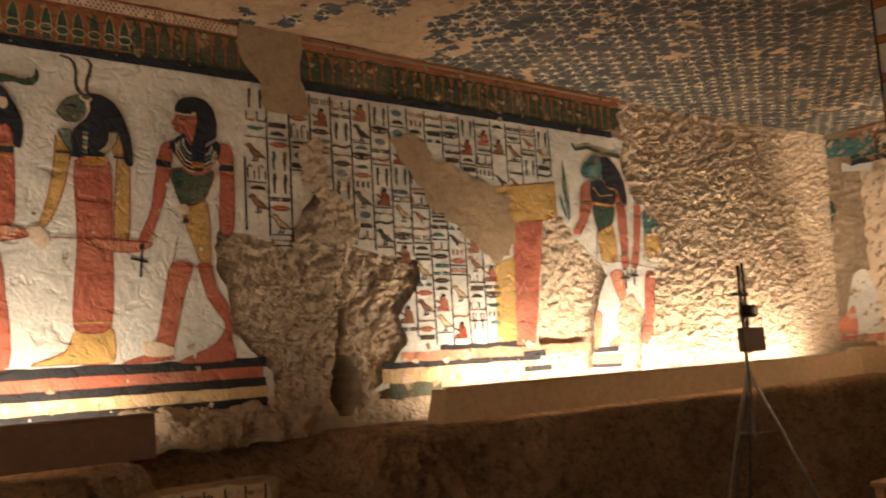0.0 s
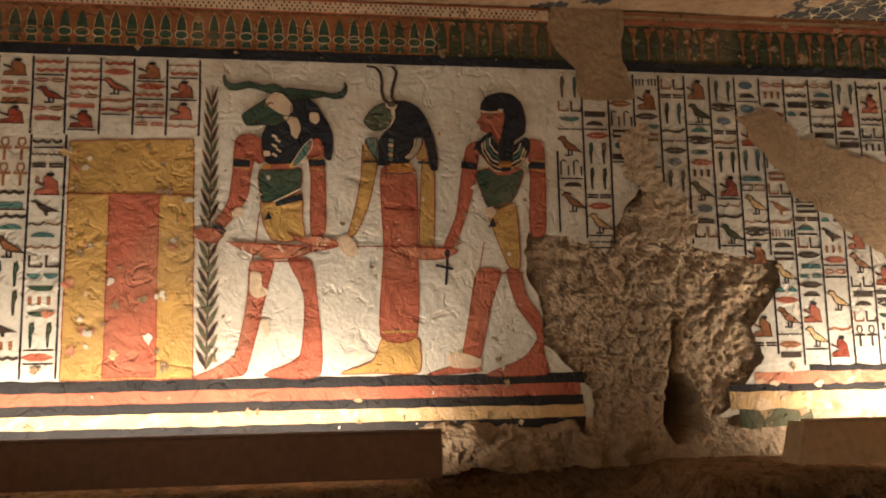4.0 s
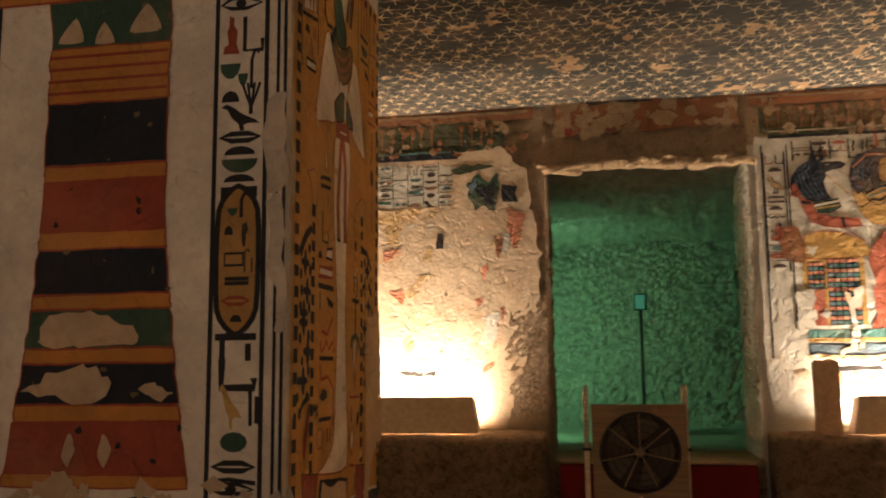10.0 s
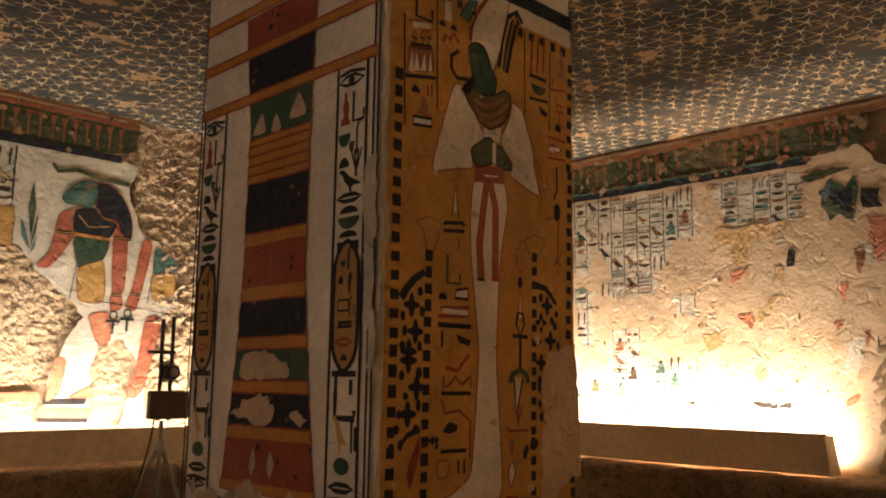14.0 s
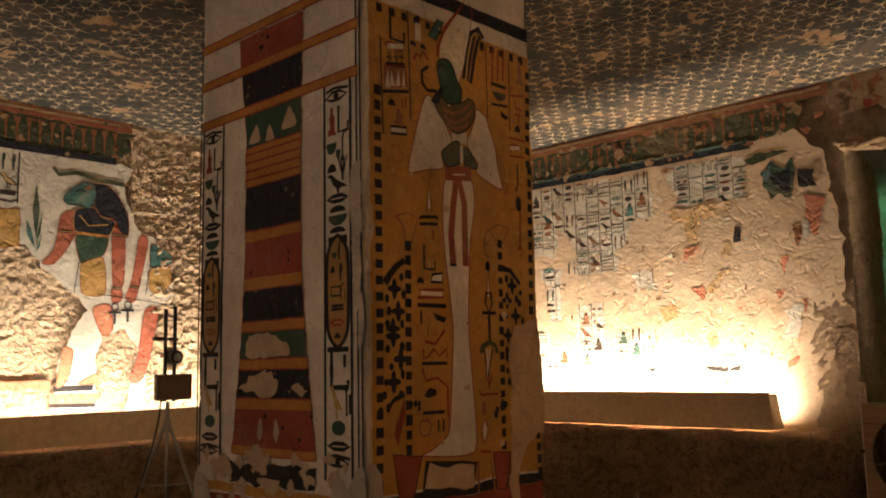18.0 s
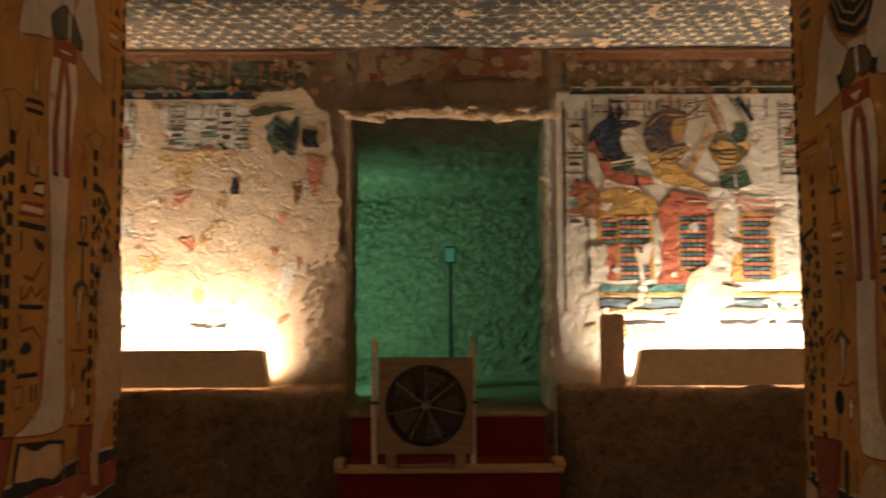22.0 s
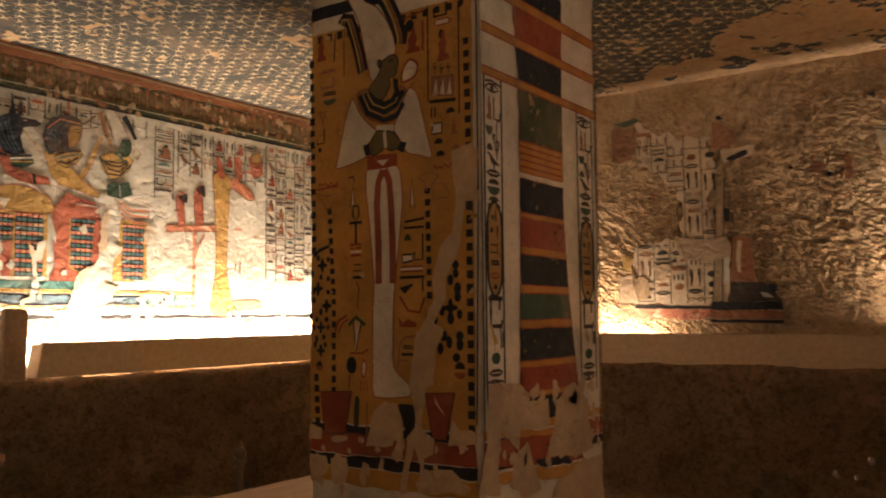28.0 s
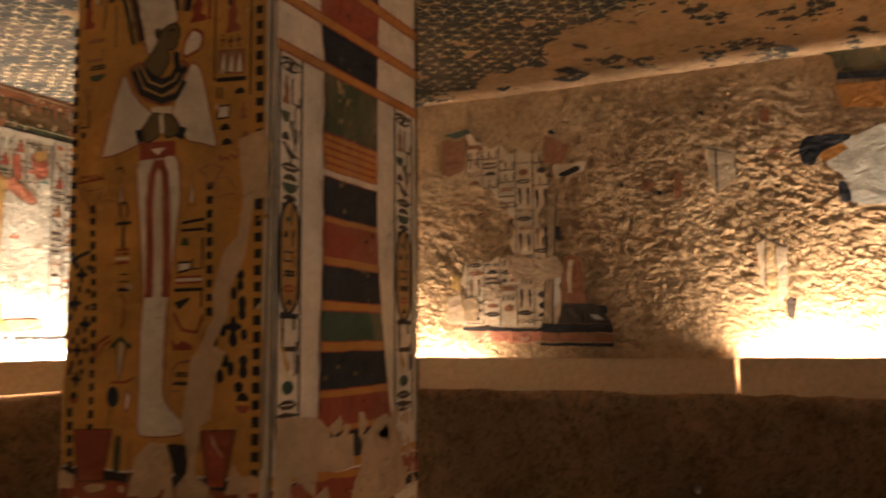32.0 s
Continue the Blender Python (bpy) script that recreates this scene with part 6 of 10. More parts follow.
west.poly("painted_figure#4", "red_fade", 2, [(1.83, 1.66), (1.9, 1.64), (1.87, 1.44), (1.79, 1.39)], smooth=True, line="red_dark")
west.poly("painted_figure#4", "red_fade", 2, [(1.94, 1.41), (2.07, 1.48), (2.08, 1.41)], smooth=True, line="red_dark")
west.poly("painted_figure#4", "teal", 2, [(2.48, 2.47), (2.64, 2.4), (2.66, 2.33), (2.48, 2.28)], smooth=True, line="red_dark")
west.poly("painted_figure#4", "ochre", 2, [(2.48, 2.27), (2.64, 2.3), (2.64, 2.15), (2.54, 2.08), (2.47, 2.12)], smooth=True, line="red_dark")
west.poly("painted_figure#4", "black", 2, [(1.77, 1.4), (2.06, 1.4), (2.05, 1.36), (1.77, 1.36)])
west.poly("painted_figure#4", "red_fade", 2, [(1.75, 1.35), (2.1, 1.34), (2.09, 1.27), (1.75, 1.28)])
west.poly("painted_figure#4", "black", 2, [(1.74, 1.28), (2.08, 1.27), (2.07, 1.24), (1.75, 1.25)])
west.poly("painted_figure#4", "black", 2.6, [(1.07, 1.4), (1.28, 1.41), (1.29, 1.36), (1.07, 1.37)])
west.poly("painted_figure#4", "black", 2.6, [(1.07, 1.3), (1.33, 1.3), (1.33, 1.26), (1.07, 1.26)])
glyph(west, "painted_figure#4", 3.5, (2.2, 1.92), 0.12, 0.16, random.Random(1), ["navy"], 14)
glyph(west, "painted_figure#4", 3.5, (2.3, 1.94), 0.12, 0.16, random.Random(1), ["navy"], 14)
west.poly("painted_plant#2", "green", 2, [(1.6, 2.82), (1.63, 2.64), (1.61, 2.42), (1.58, 2.63)])
west.poly("painted_plant#2", "teal", 2, [(1.54, 2.56), (1.58, 2.48), (1.61, 2.36), (1.55, 2.45)])
west.poly("painted_plant#2", "green", 2, [(1.65, 2.64), (1.64, 2.48), (1.61, 2.36), (1.62, 2.47)])
west.poly("painted_plant#2", "green", 2, [(1.55, 2.47), (1.58, 2.4), (1.61, 2.34)])
west.poly("painted_plant#2", "teal", 2, [(1.65, 2.48), (1.64, 2.38), (1.61, 2.33)])
west.poly("lime_patch", "fill", 5, [(-0.94, 3.5), (-0.56, 3.52), (-0.59, 3.14), (-0.52, 2.9), (-0.68, 2.88), (-0.84, 2.89), (-0.85, 3.04), (-0.97, 3.19)], smooth=True, jag=0.02)
west.poly("lime_patch", "fill", 4, [(0.16, 2.88), (0.37, 2.76), (0.7, 2.6), (1.01, 2.49), (1.07, 2.21), (0.91, 2.01), (0.66, 2.19), (0.49, 2.3), (0.28, 2.51)], smooth=True, jag=0.06)
west.poly("lime_patch", "fill", 4.2, [(0.06, 2.8), (0.19, 2.83), (0.39, 2.64), (0.48, 2.38), (0.3, 2.44), (0.15, 2.66)], smooth=True, jag=0.05)
TEXT_A = [(-0.94, 3.03), (1.52, 3.02), (1.54, 2.65), (1.4, 2.62), (0.87, 2.57), (0.9, 2), (0.81, 1.46), (0.32, 1.47), (0.11, 1.52), (0.05, 1.67), (0.22, 1.88), (0.21, 2.02), (-0.2, 2.09), (-0.51, 2.17), (-0.72, 2.06), (-0.77, 2.11), (-0.98, 2.17)]
HOLE_A = [(0.16, 2.88), (0.37, 2.76), (0.7, 2.6), (1.01, 2.49), (1.07, 2.21), (0.91, 2.01), (0.66, 2.19), (0.49, 2.3), (0.28, 2.51)]
HOLE_B = [(-0.56, 2.74), (-0.43, 2.66), (-0.49, 2.46), (-0.35, 2.16), (-0.59, 2.12), (-0.67, 2.21), (-0.61, 2.49)]
west.bold = 1.3
text_panel(west, TEXT_A, -0.96, 1.62, 1.47, 3.03, 0.145, 0.104, 11, holes=(HOLE_A, HOLE_B), keep=0.96)
text_panel(west, None, -4.2, -2.78, 2.645, 3.035, 0.155, 0.083, 15, kinds=(23, 22, 3, 2, 25, 12), inks=("red", "red_dark", "red", "rust"), rules=0.3)
text_panel(west, None, -4.2, -3.40, 1.47, 2.64, 0.16, 0.104, 13)
west.bold = 1.0
# the ochre band here is paled in colour to stand for lamp glare
for z0, z1, mat in ((1.405, 1.455, "black"), (1.345, 1.405, "red"), (1.30, 1.345, "black"), (1.235, 1.30, "ochre_fade"), (1.19, 1.235, "black")):
    west.rect("base_bands", mat, 1 if mat != "black" else 1.5, -4.25, -0.86 - 0.03 * random.Random(z0).random(), z0, z1 + 0.002, 0.006)
for u0, u1, z0, z1, mat in ((0.35, 1.15, 1.44, 1.475, "black"), (0.05, 1.75, 1.375, 1.44, "red_fade"), (-0.1, 1.25, 1.34, 1.375, "black"), (-0.1, 1.3, 1.25, 1.34, "ochre_fade"), (-0.05, 0.35, 1.16, 1.25, "frieze")):
    west.rect("base_bands", mat, 1, u0, u1, z0, z1, 0.012)
west.poly("frieze_band", "frieze", 0, [(-4.28, 3.095), (1.95, 3.095), (2.15, 3.11), (2.30, 3.17), (2.25, 3.25), (2.34, 3.305), (-4.28, 3.305)], jag=0.008)
frieze(west, -4.26, -1.62, 3.10, 3.30, 3, spires=-1.62)
frieze(west, -1.60, 2.2, 3.10, 3.30, 4, mats=("frieze", "rust", "frieze"))
west.poly("frieze_band", "rust", 0.6, [(-4.26, 3.10), (-1.62, 3.10), (-1.62, 3.30), (-4.26, 3.30)], jag=0.004)
west.rect("ceiling_border", "worn", 2.3, -4.26, -0.98, 3.312, 3.372, 0.004)
dotted(west, -4.24, -1.0, 3.316, 3.37, 31)
for z in (3.309, 3.374):
    west.ribbon("ceiling_border", "red", 2.8, [(-4.26, z), (-1.0, z)], 0.008)
west.rect("frieze_band", "navy", 3, -4.26, 2.18, 3.042, 3.098, 0.005)
west.rect("frieze_band", "white", 3.5, -4.26, 2.1, 3.036, 3.044, 0.002)
west.rect("ceiling_border", "border", 1, -4.28, 2.3, 3.305, 3.385, 0.008)
west.rect("ceiling_border", "fill", 2, -4.26, 2.2, 3.345, 3.362, 0.004)
west.rect("ceiling_border", "red", 2, -4.26, 2.2, 3.318, 3.328, 0.003)
flakes(west, "paint_losses", ["fill"], -4.2, 2.2, 3.05, 3.36, 60, 0.022, 5, 3.8)
flakes(west, "paint_losses", ["fill", "border", "frieze"], -1.6, 2.2, 3.10, 3.37, 120, 0.018, 15, 3.9)
flakes(west, "paint_losses", ["fill", "white"], -4.2, -0.9, 1.2, 3.0, 80, 0.016, 6, 4.2)
flakes(west, "paint_losses", ["white", "fill", "red_fade", "ochre_fade"], -3.5, -2.8, 1.5, 2.6, 40, 0.028, 8, 4.2)
flakes(west, "paint_losses", ["fill", "red_fade", "worn"], -4.2, -0.9, 1.2, 1.47, 16, 0.022, 9, 4.2)
flakes(west, "paint_losses", ["fill", "worn", "red_fade"], 0.1, 1.7, 1.2, 1.5, 30, 0.03, 10, 4.2)

# the north wall, beside the doorway
north = Art("BL")
worn = [(-4.55, 1.0), (-4.5, 3.3), (-1.3, 3.3), (-0.98, 3.08), (-0.82, 2.9), (-0.76, 2.5), (-0.735, 2.2), (-0.74, 1.8), (-0.85, 1.5), (-1.0, 1.0)]
north.poly("plaster", "worn", 0, worn, jag=0.03)
north.poly("frieze_band", "frieze", 1, [(-4.6, 3.09), (-1.5, 3.09), (-1.35, 3.06), (-1.0, 3.1), (-0.92, 3.30), (-4.6, 3.30)], jag=0.015)
frieze(north, -4.5, -1.0, 3.10, 3.29, 4, gaps=((-2.9, -2.7), (-2.35, -1.95), (-1.45, -1.3)), mats=("frieze", "rust", "frieze"))
north.rect("frieze_band", "navy", 3, -4.6, -1.33, 3.02, 3.085, 0.006)
north.rect("frieze_band", "teal", 3.4, -4.6, -1.35, 3.07, 3.083, 0.003)
north.rect("ceiling_border", "border", 2, -4.6, -0.75, 3.30, 3.385, 0.012)
north.rect("ceiling_border", "fill", 3, -4.6, -0.8, 3.345, 3.365, 0.008)
flakes(north, "paint_losses", ["fill", "border"], -4.5, -0.8, 3.04, 3.36, 90, 0.028, 7, 4)
TEXT_B = [(-3.64, 3.03), (-3.41, 3.01), (-2.17, 2.97), (-2.15, 2.62), (-2.35, 2.62), (-2.41, 2.44), (-2.64, 2.28), (-2.87, 2.31), (-2.96, 2.53), (-3.13, 2.69), (-3.42, 2.79), (-3.65, 2.88)]
north.bold = 1.05
SCRAPS_B = [
    [(-3.4, 2.73), (-3.08, 2.68), (-3.1, 2.4), (-3.4, 2.44)],
    [(-3.32, 2.29), (-3.06, 2.27), (-3.1, 1.81), (-3.18, 1.83), (-3.22, 2.11)],
    [(-2.91, 1.96), (-2.65, 1.96), (-2.67, 1.4), (-2.94, 1.42)],
    [(-2.57, 1.69), (-2.18, 1.72), (-2.19, 1.54), (-2.58, 1.53)],
    [(-3.48, 1.76), (-3.2, 1.76), (-3.22, 1.57), (-3.53, 1.59)],
    [(-2.36, 2.19), (-2.17, 2.19), (-2.19, 2.04), (-2.34, 2.05)],
    [(-2.03, 3), (-1.87, 3), (-1.39, 2.97), (-1.41, 2.66), (-1.64, 2.66), (-1.88, 2.67), (-2.01, 2.87)],
    [(-2.98, 2.35), (-2.87, 2.37), (-2.53, 2.35), (-2.5, 2.22), (-2.72, 2.21), (-2.95, 2.23)],
    [(-3.62, 1.59), (-2.95, 1.54), (-2.96, 1.45), (-3.6, 1.46)],
]
north.poly("plaster", "white", 0.5, TEXT_B, jag=0.025)
text_panel(north, TEXT_B, -4.31, -1.6, 1.3, 3.02, 0.118, 0.095, 21, keep=0.92, inks=["ink", "ink", "border", "ink", "teal", "rust"], lw=0.007)
for k, scrap in enumerate(SCRAPS_B):
    north.poly("plaster", "white", 0.5, scrap, jag=0.03)
    text_panel(north, scrap, -4.31, -1.36, 1.25, 3.0, 0.118, 0.09, 60 + k, keep=0.8, inks=["ink", "border", "ink", "teal"], lw=0.005)
north.bold = 1.0
north.poly("painted_remains", "green", 2, [(-1.27, 2.8), (-1.18, 2.89), (-1.1, 2.85), (-1.06, 2.9), (-1.01, 2.8), (-1.05, 2.61), (-1.13, 2.64), (-1.2, 2.62), (-1.24, 2.71)], jag=0.03)
north.poly("painted_remains", "navy", 2.5, [(-1.2, 2.81), (-1.06, 2.84), (-1.05, 2.65), (-1.12, 2.68)], jag=0.03)
north.poly("painted_remains", "blue", 2.5, [(-1.26, 2.8), (-1.19, 2.87), (-1.17, 2.81), (-1.23, 2.75)], jag=0.03)
north.poly("painted_remains", "black", 2, [(-1, 2.8), (-0.91, 2.79), (-0.88, 2.68), (-1, 2.68)], jag=0.03)
north.poly("painted_remains", "fill", 1.6, [(-0.93, 2.83), (-0.84, 2.84), (-0.84, 2.72), (-0.88, 2.73)], jag=0.03)
north.poly("painted_remains", "frieze", 2, [(-1.39, 2.95), (-1.22, 2.97), (-1.06, 2.95), (-1.11, 2.92), (-1.33, 2.9)], jag=0.03)
north.poly("painted_remains", "ochre_fade", 1.6, [(-2.02, 2.65), (-1.77, 2.65), (-1.52, 2.65), (-1.5, 2.57), (-1.74, 2.56), (-1.78, 2.48), (-1.78, 2.36), (-1.88, 2.39), (-1.89, 2.53), (-2.03, 2.59)], jag=0.03)
north.poly("painted_remains", "ochre_fade", 1.6, [(-1.58, 2.34), (-1.53, 2.35), (-1.54, 2.22), (-1.6, 2.25)], jag=0.03)
north.poly("painted_remains", "red_fade", 1.6, [(-1.91, 2.34), (-1.77, 2.36), (-1.79, 2.3), (-1.89, 2.24)], jag=0.03)
north.poly("painted_remains", "ochre_fade", 1.6, [(-1.61, 2.15), (-1.54, 2.14), (-1.6, 2.06), (-1.69, 1.96), (-1.74, 1.99)], jag=0.03)
north.poly("painted_remains", "red_fade", 1.6, [(-1.86, 2.03), (-1.76, 2.03), (-1.73, 1.98), (-1.78, 1.95)], jag=0.03)
north.poly("painted_remains", "ochre_fade", 1.6, [(-2.14, 1.9), (-1.97, 1.92), (-1.95, 1.84), (-2.08, 1.78)], jag=0.03)
north.poly("painted_remains", "red_fade", 1.6, [(-1.22, 1.97), (-1.16, 1.98), (-1.19, 1.91)], jag=0.03)
north.poly("painted_remains", "red_fade", 1.6, [(-1.18, 2.2), (-1.12, 2.19), (-1.13, 2.07)], jag=0.03)
north.poly("painted_remains", "red_fade", 1.6, [(-1.04, 1.89), (-0.99, 1.9), (-1.02, 1.78)], jag=0.03)
north.poly("painted_remains", "red_fade", 1.8, [(-0.95, 2.49), (-0.87, 2.45), (-0.9, 2.31), (-0.94, 2.32)], jag=0.03)
north.poly("painted_remains", "red_fade", 1.6, [(-0.98, 2.61), (-0.83, 2.58), (-0.85, 2.45), (-0.95, 2.49)], jag=0.03)
north.poly("painted_remains", "white", 1.6, [(-1, 2.44), (-0.95, 2.44), (-0.97, 2.29), (-1, 2.3)], jag=0.03)
north.poly("painted_remains", "border", 1.6, [(-1.07, 2.41), (-1, 2.41), (-1.02, 2.24)], jag=0.03)
north.poly("painted_remains", "ochre_fade", 1.6, [(-1.76, 1.66), (-1.68, 1.7), (-1.7, 1.57), (-1.74, 1.57)], jag=0.03)
north.poly("painted_remains", "ochre_fade", 1.6, [(-1.65, 1.54), (-1.54, 1.54), (-1.55, 1.51), (-1.63, 1.51)], jag=0.03)
north.poly("painted_remains", "white", 1.6, [(-1.17, 1.84), (-1.03, 1.86), (-1.06, 1.63), (-1.2, 1.6), (-1.15, 1.71)], jag=0.03)
north.poly("painted_remains", "black", 1.6, [(-1.8, 1.43), (-1.6, 1.44), (-1.61, 1.4), (-1.79, 1.4)], jag=0.03)
north.poly("painted_remains", "red_fade", 1.6, [(-2.86, 1.37), (-2.69, 1.38), (-2.7, 1.29), (-2.86, 1.27)], jag=0.03)
north.poly("painted_remains", "teal", 1.6, [(-3.01, 1.4), (-2.66, 1.42), (-2.67, 1.39), (-3, 1.38)], jag=0.03)
north.poly("painted_remains", "blue", 1.6, [(-2.07, 1.44), (-1.91, 1.44), (-1.92, 1.39), (-2.04, 1.37)], jag=0.03)
north.poly("painted_remains", "black", 1.6, [(-3.56, 1.4), (-3.45, 1.4), (-3.45, 1.38), (-3.56, 1.37)], jag=0.03)
north.poly("painted_remains", "black", 1.6, [(-1.6, 1.43), (-1.52, 1.44), (-1.53, 1.4), (-1.6, 1.4)], jag=0.03)
north.poly("painted_remains", "black", 1.6, [(-2.3, 1.43), (-2.21, 1.43), (-2.22, 1.4)], jag=0.03)
north.poly("painted_remains", "red_fade", 1.4, [(-3.24, 1.37), (-3, 1.38), (-3.01, 1.29), (-3.23, 1.27)], jag=0.03)
north.poly("painted_remains", "red_fade", 1.6, [(-1.17, 1.46), (-1.07, 1.5), (-1.08, 1.45), (-1.16, 1.42)], jag=0.03)
north.poly("painted_remains", "navy", 1.6, [(-3.65, 2.9), (-3.55, 2.89), (-3.54, 2.81), (-3.65, 2.79)], jag=0.03)
north.poly("painted_remains", "black", 1.6, [(-1.5, 2.45), (-1.45, 2.45), (-1.44, 2.36), (-1.49, 2.35)], jag=0.03)
flakes(north, "painted_remains", ["ochre", "red_fade", "white", "fill"], -2.4, -1.05, 1.5, 2.65, 40, 0.014, 8, 1.5)
flakes(north, "painted_remains", ["white", "worn", "fill"], -4.3, -1.2, 1.2, 2.9, 150, 0.025, 9, 1.2)
lintel = Art("BM")
lintel.rect("ceiling_border", "border", 0, -0.6, 0.7, 3.16, 3.375, 0.03)
flakes(lintel, "paint_losses", ["fill"], -0.6, 0.7, 3.15, 3.37, 40, 0.07, 10, 1)
flakes(lintel, "painted_remains", ["red_dark"], -0.52, -0.45, 3.16, 3.2, 2, 0.035, 10, 1.5)

flakes(north, "paint_losses", ["fill", "lintel", "border"], -4.8, -0.8, 3.06, 3.32, 70, 0.045, 77, 3.8)

# the north wall with the seated figures
east_half = Art("BR")
right_plaster = [(0.80, 3.06), (4.95, 3.06), (4.95, 0.98), (0.84, 0.98), (0.80, 1.5)]
east_half.poly("plaster", "white", 0, right_plaster, jag=0.012)
east_half.poly("frieze_band", "frieze", 0, [(0.85, 3.10), (5.0, 3.10), (5.0, 3.30), (0.85, 3.28)], jag=0.01)
frieze(east_half, 0.9, 5.0, 3.105, 3.29, 6, mats=("frieze", "border", "olive"))
east_half.rect("frieze_band", "frieze", 3, 0.9, 5.0, 3.05, 3.10, 0.004)
east_half.ribbon("frieze_band", "worn", 3.2, [(0.9, 3.098), (5.0, 3.098)], 0.006)
east_half.rect("frieze_band", "black", 3.5, 0.9, 5.0, 3.045, 3.065, 0.004)
east_half.rect("ceiling_border", "border", 1, 0.78, 5.0, 3.295, 3.385, 0.012)
east_half.rect("ceiling_border", "fill", 2, 0.78, 5.0, 3.35, 3.365, 0.006)
east_half.poly("paint_losses", "worn", 4.4, [(1.47, 1.2), (1.65, 1.51), (1.71, 1.71), (1.775, 1.80), (1.88, 1.86), (1.925, 2.2), (1.985, 2.29), (1.965, 1.95), (1.942, 1.69), (2.087, 1.65), (1.886, 1.466), (1.92, 1.2)], jag=0.03)
east_half.poly("paint_losses", "worn", 4.4, [(1.335, 1.94), (1.37, 1.93), (1.42, 1.70), (1.39, 1.56), (1.28, 1.52), (1.27, 1.54), (1.355, 1.58), (1.385, 1.70)], jag=0.02)
flakes(east_half, "paint_losses", ["fill", "border"], 0.8, 4.9, 3.06, 3.37, 90, 0.03, 17, 4)


def throne_checks(art, u0, u1, z0, z1, seed):
    """The side of a throne: rows of small coloured blocks in a gold frame."""
    art.rect("painted_throne#%d" % seed, "ochre", 1, u0 - 0.03, u1 + 0.03, z0, z1 + 0.03, 0.003)
    art.rect("painted_throne#%d" % seed, "navy", 1.5, u0, u1, z0, z1, 0.002)
    n = max(4, round((z1 - z0) / 0.032))
    for k in range(n):
        m = max(3, round((u1 - u0) / 0.04))
        for i in range(m):
            c = ("teal", "red_fade")[k % 2] if i % 3 or k % 2 else "blue"
            w = (u1 - u0) / m
            art.rect("painted_throne#%d" % seed, c, 2, u0 + i * w + 0.004, u0 + (i + 1) * w - 0.004, z0 + (z1 - z0) * k / n + 0.004, z0 + (z1 - z0) * (k + 1) / n - 0.005)


east_half.poly("painted_figure#5", "rust", 1.8, [(0.951, 2.365), (0.976, 2.4), (1.028, 2.415), (1.071, 2.383), (1.102, 2.198), (1.087, 2.158), (1.003, 2.168), (0.955, 2.213)], smooth=True, line='red_dark')
east_half.poly("painted_figure#5", "ochre", 2, [(1.098, 2.339), (1.216, 2.369), (1.404, 2.351), (1.482, 2.296), (1.51, 2.191), (1.113, 2.181), (1.1, 2.262)], smooth=True, line='red_dark')
east_half.poly("painted_figure#5", "red", 2.2, [(1.091, 1.965), (1.217, 1.966), (1.22, 1.72), (1.098, 1.717)], smooth=False, line='red_dark')
east_half.ribbon("painted_figure#5", "ochre", 2.6, [(1.219, 1.971), (1.222, 1.715)], 0.02)
east_half.poly("painted_figure#6", "red", 2, [(1.505, 2.145), (1.532, 2.241), (1.617, 2.355), (1.73, 2.32), (1.936, 2.291), (1.909, 2.173), (1.644, 2.167), (1.644, 1.792), (1.745, 1.757), (1.734, 1.697), (1.493, 1.699), (1.54, 1.789)], smooth=False, line='red_dark')
east_half.poly("painted_figure#6", "red", 2.1, [(1.854, 2.167), (1.916, 2.156), (1.93, 2.047), (1.907, 1.908), (1.86, 1.743), (1.835, 1.797)], smooth=False, line='red_dark')
east_half.poly("painted_figure#6", "ochre", 2.1, [(2.013, 1.912), (2.091, 1.97), (2.094, 1.748), (2.233, 1.705), (2.015, 1.707)], smooth=False, line='red_dark')
east_half.ribbon("painted_figure#6", "ochre", 2.4, [(1.65, 2.154), (1.65, 1.803), (1.739, 1.762)], 0.014)
throne_checks(east_half, 1.236, 1.447, 1.72, 2.176, 1)
throne_checks(east_half, 1.657, 1.866, 1.76, 2.17, 2)
throne_checks(east_half, 2.1, 2.295, 1.72, 2.162, 3)
throne_checks(east_half, 1.11, 1.22, 1.976, 2.157, 4)
east_half.rect("dais", "teal", 1, 1.087, 2.015, 1.632, 1.692, 0.008)
east_half.rect("dais", "ochre", 1.5, 1.087, 2.796, 1.607, 1.632, 0.006)
east_half.rect("dais", "black", 1, 1.087, 2.273, 1.521, 1.597, 0.014)
east_half.rect("dais", "blue", 1.5, 1.087, 2.24, 1.536, 1.584, 0.02)
east_half.rect("dais", "ochre_fade", 1.5, 1.087, 2.825, 1.491, 1.516, 0.006)
flakes(east_half, "dais", ["blue", "ink", "teal"], 2.273, 2.807, 1.516, 1.577, 34, 0.02, 23, 1.5)
east_half.poly("painted_figure#5", "white", 2.3, [(1.14, 2.44), (1.28, 2.4), (1.38, 2.38), (1.5, 2.29), (1.44, 2.32), (1.28, 2.38), (1.13, 2.37)], line="red_dark")
east_half.poly("painted_figure#5", "green", 2.4, [(1.18, 2.57), (1.34, 2.6), (1.36, 2.54), (1.29, 2.5), (1.2, 2.5)], line="black")
east_half.ribbon("painted_figure#5", "white", 2.9, [(1.18, 2.55), (1.35, 2.58)], 0.016)
east_half.ribbon("painted_figure#5", "ochre", 3, [(1.18, 2.53), (1.35, 2.55)], 0.01)
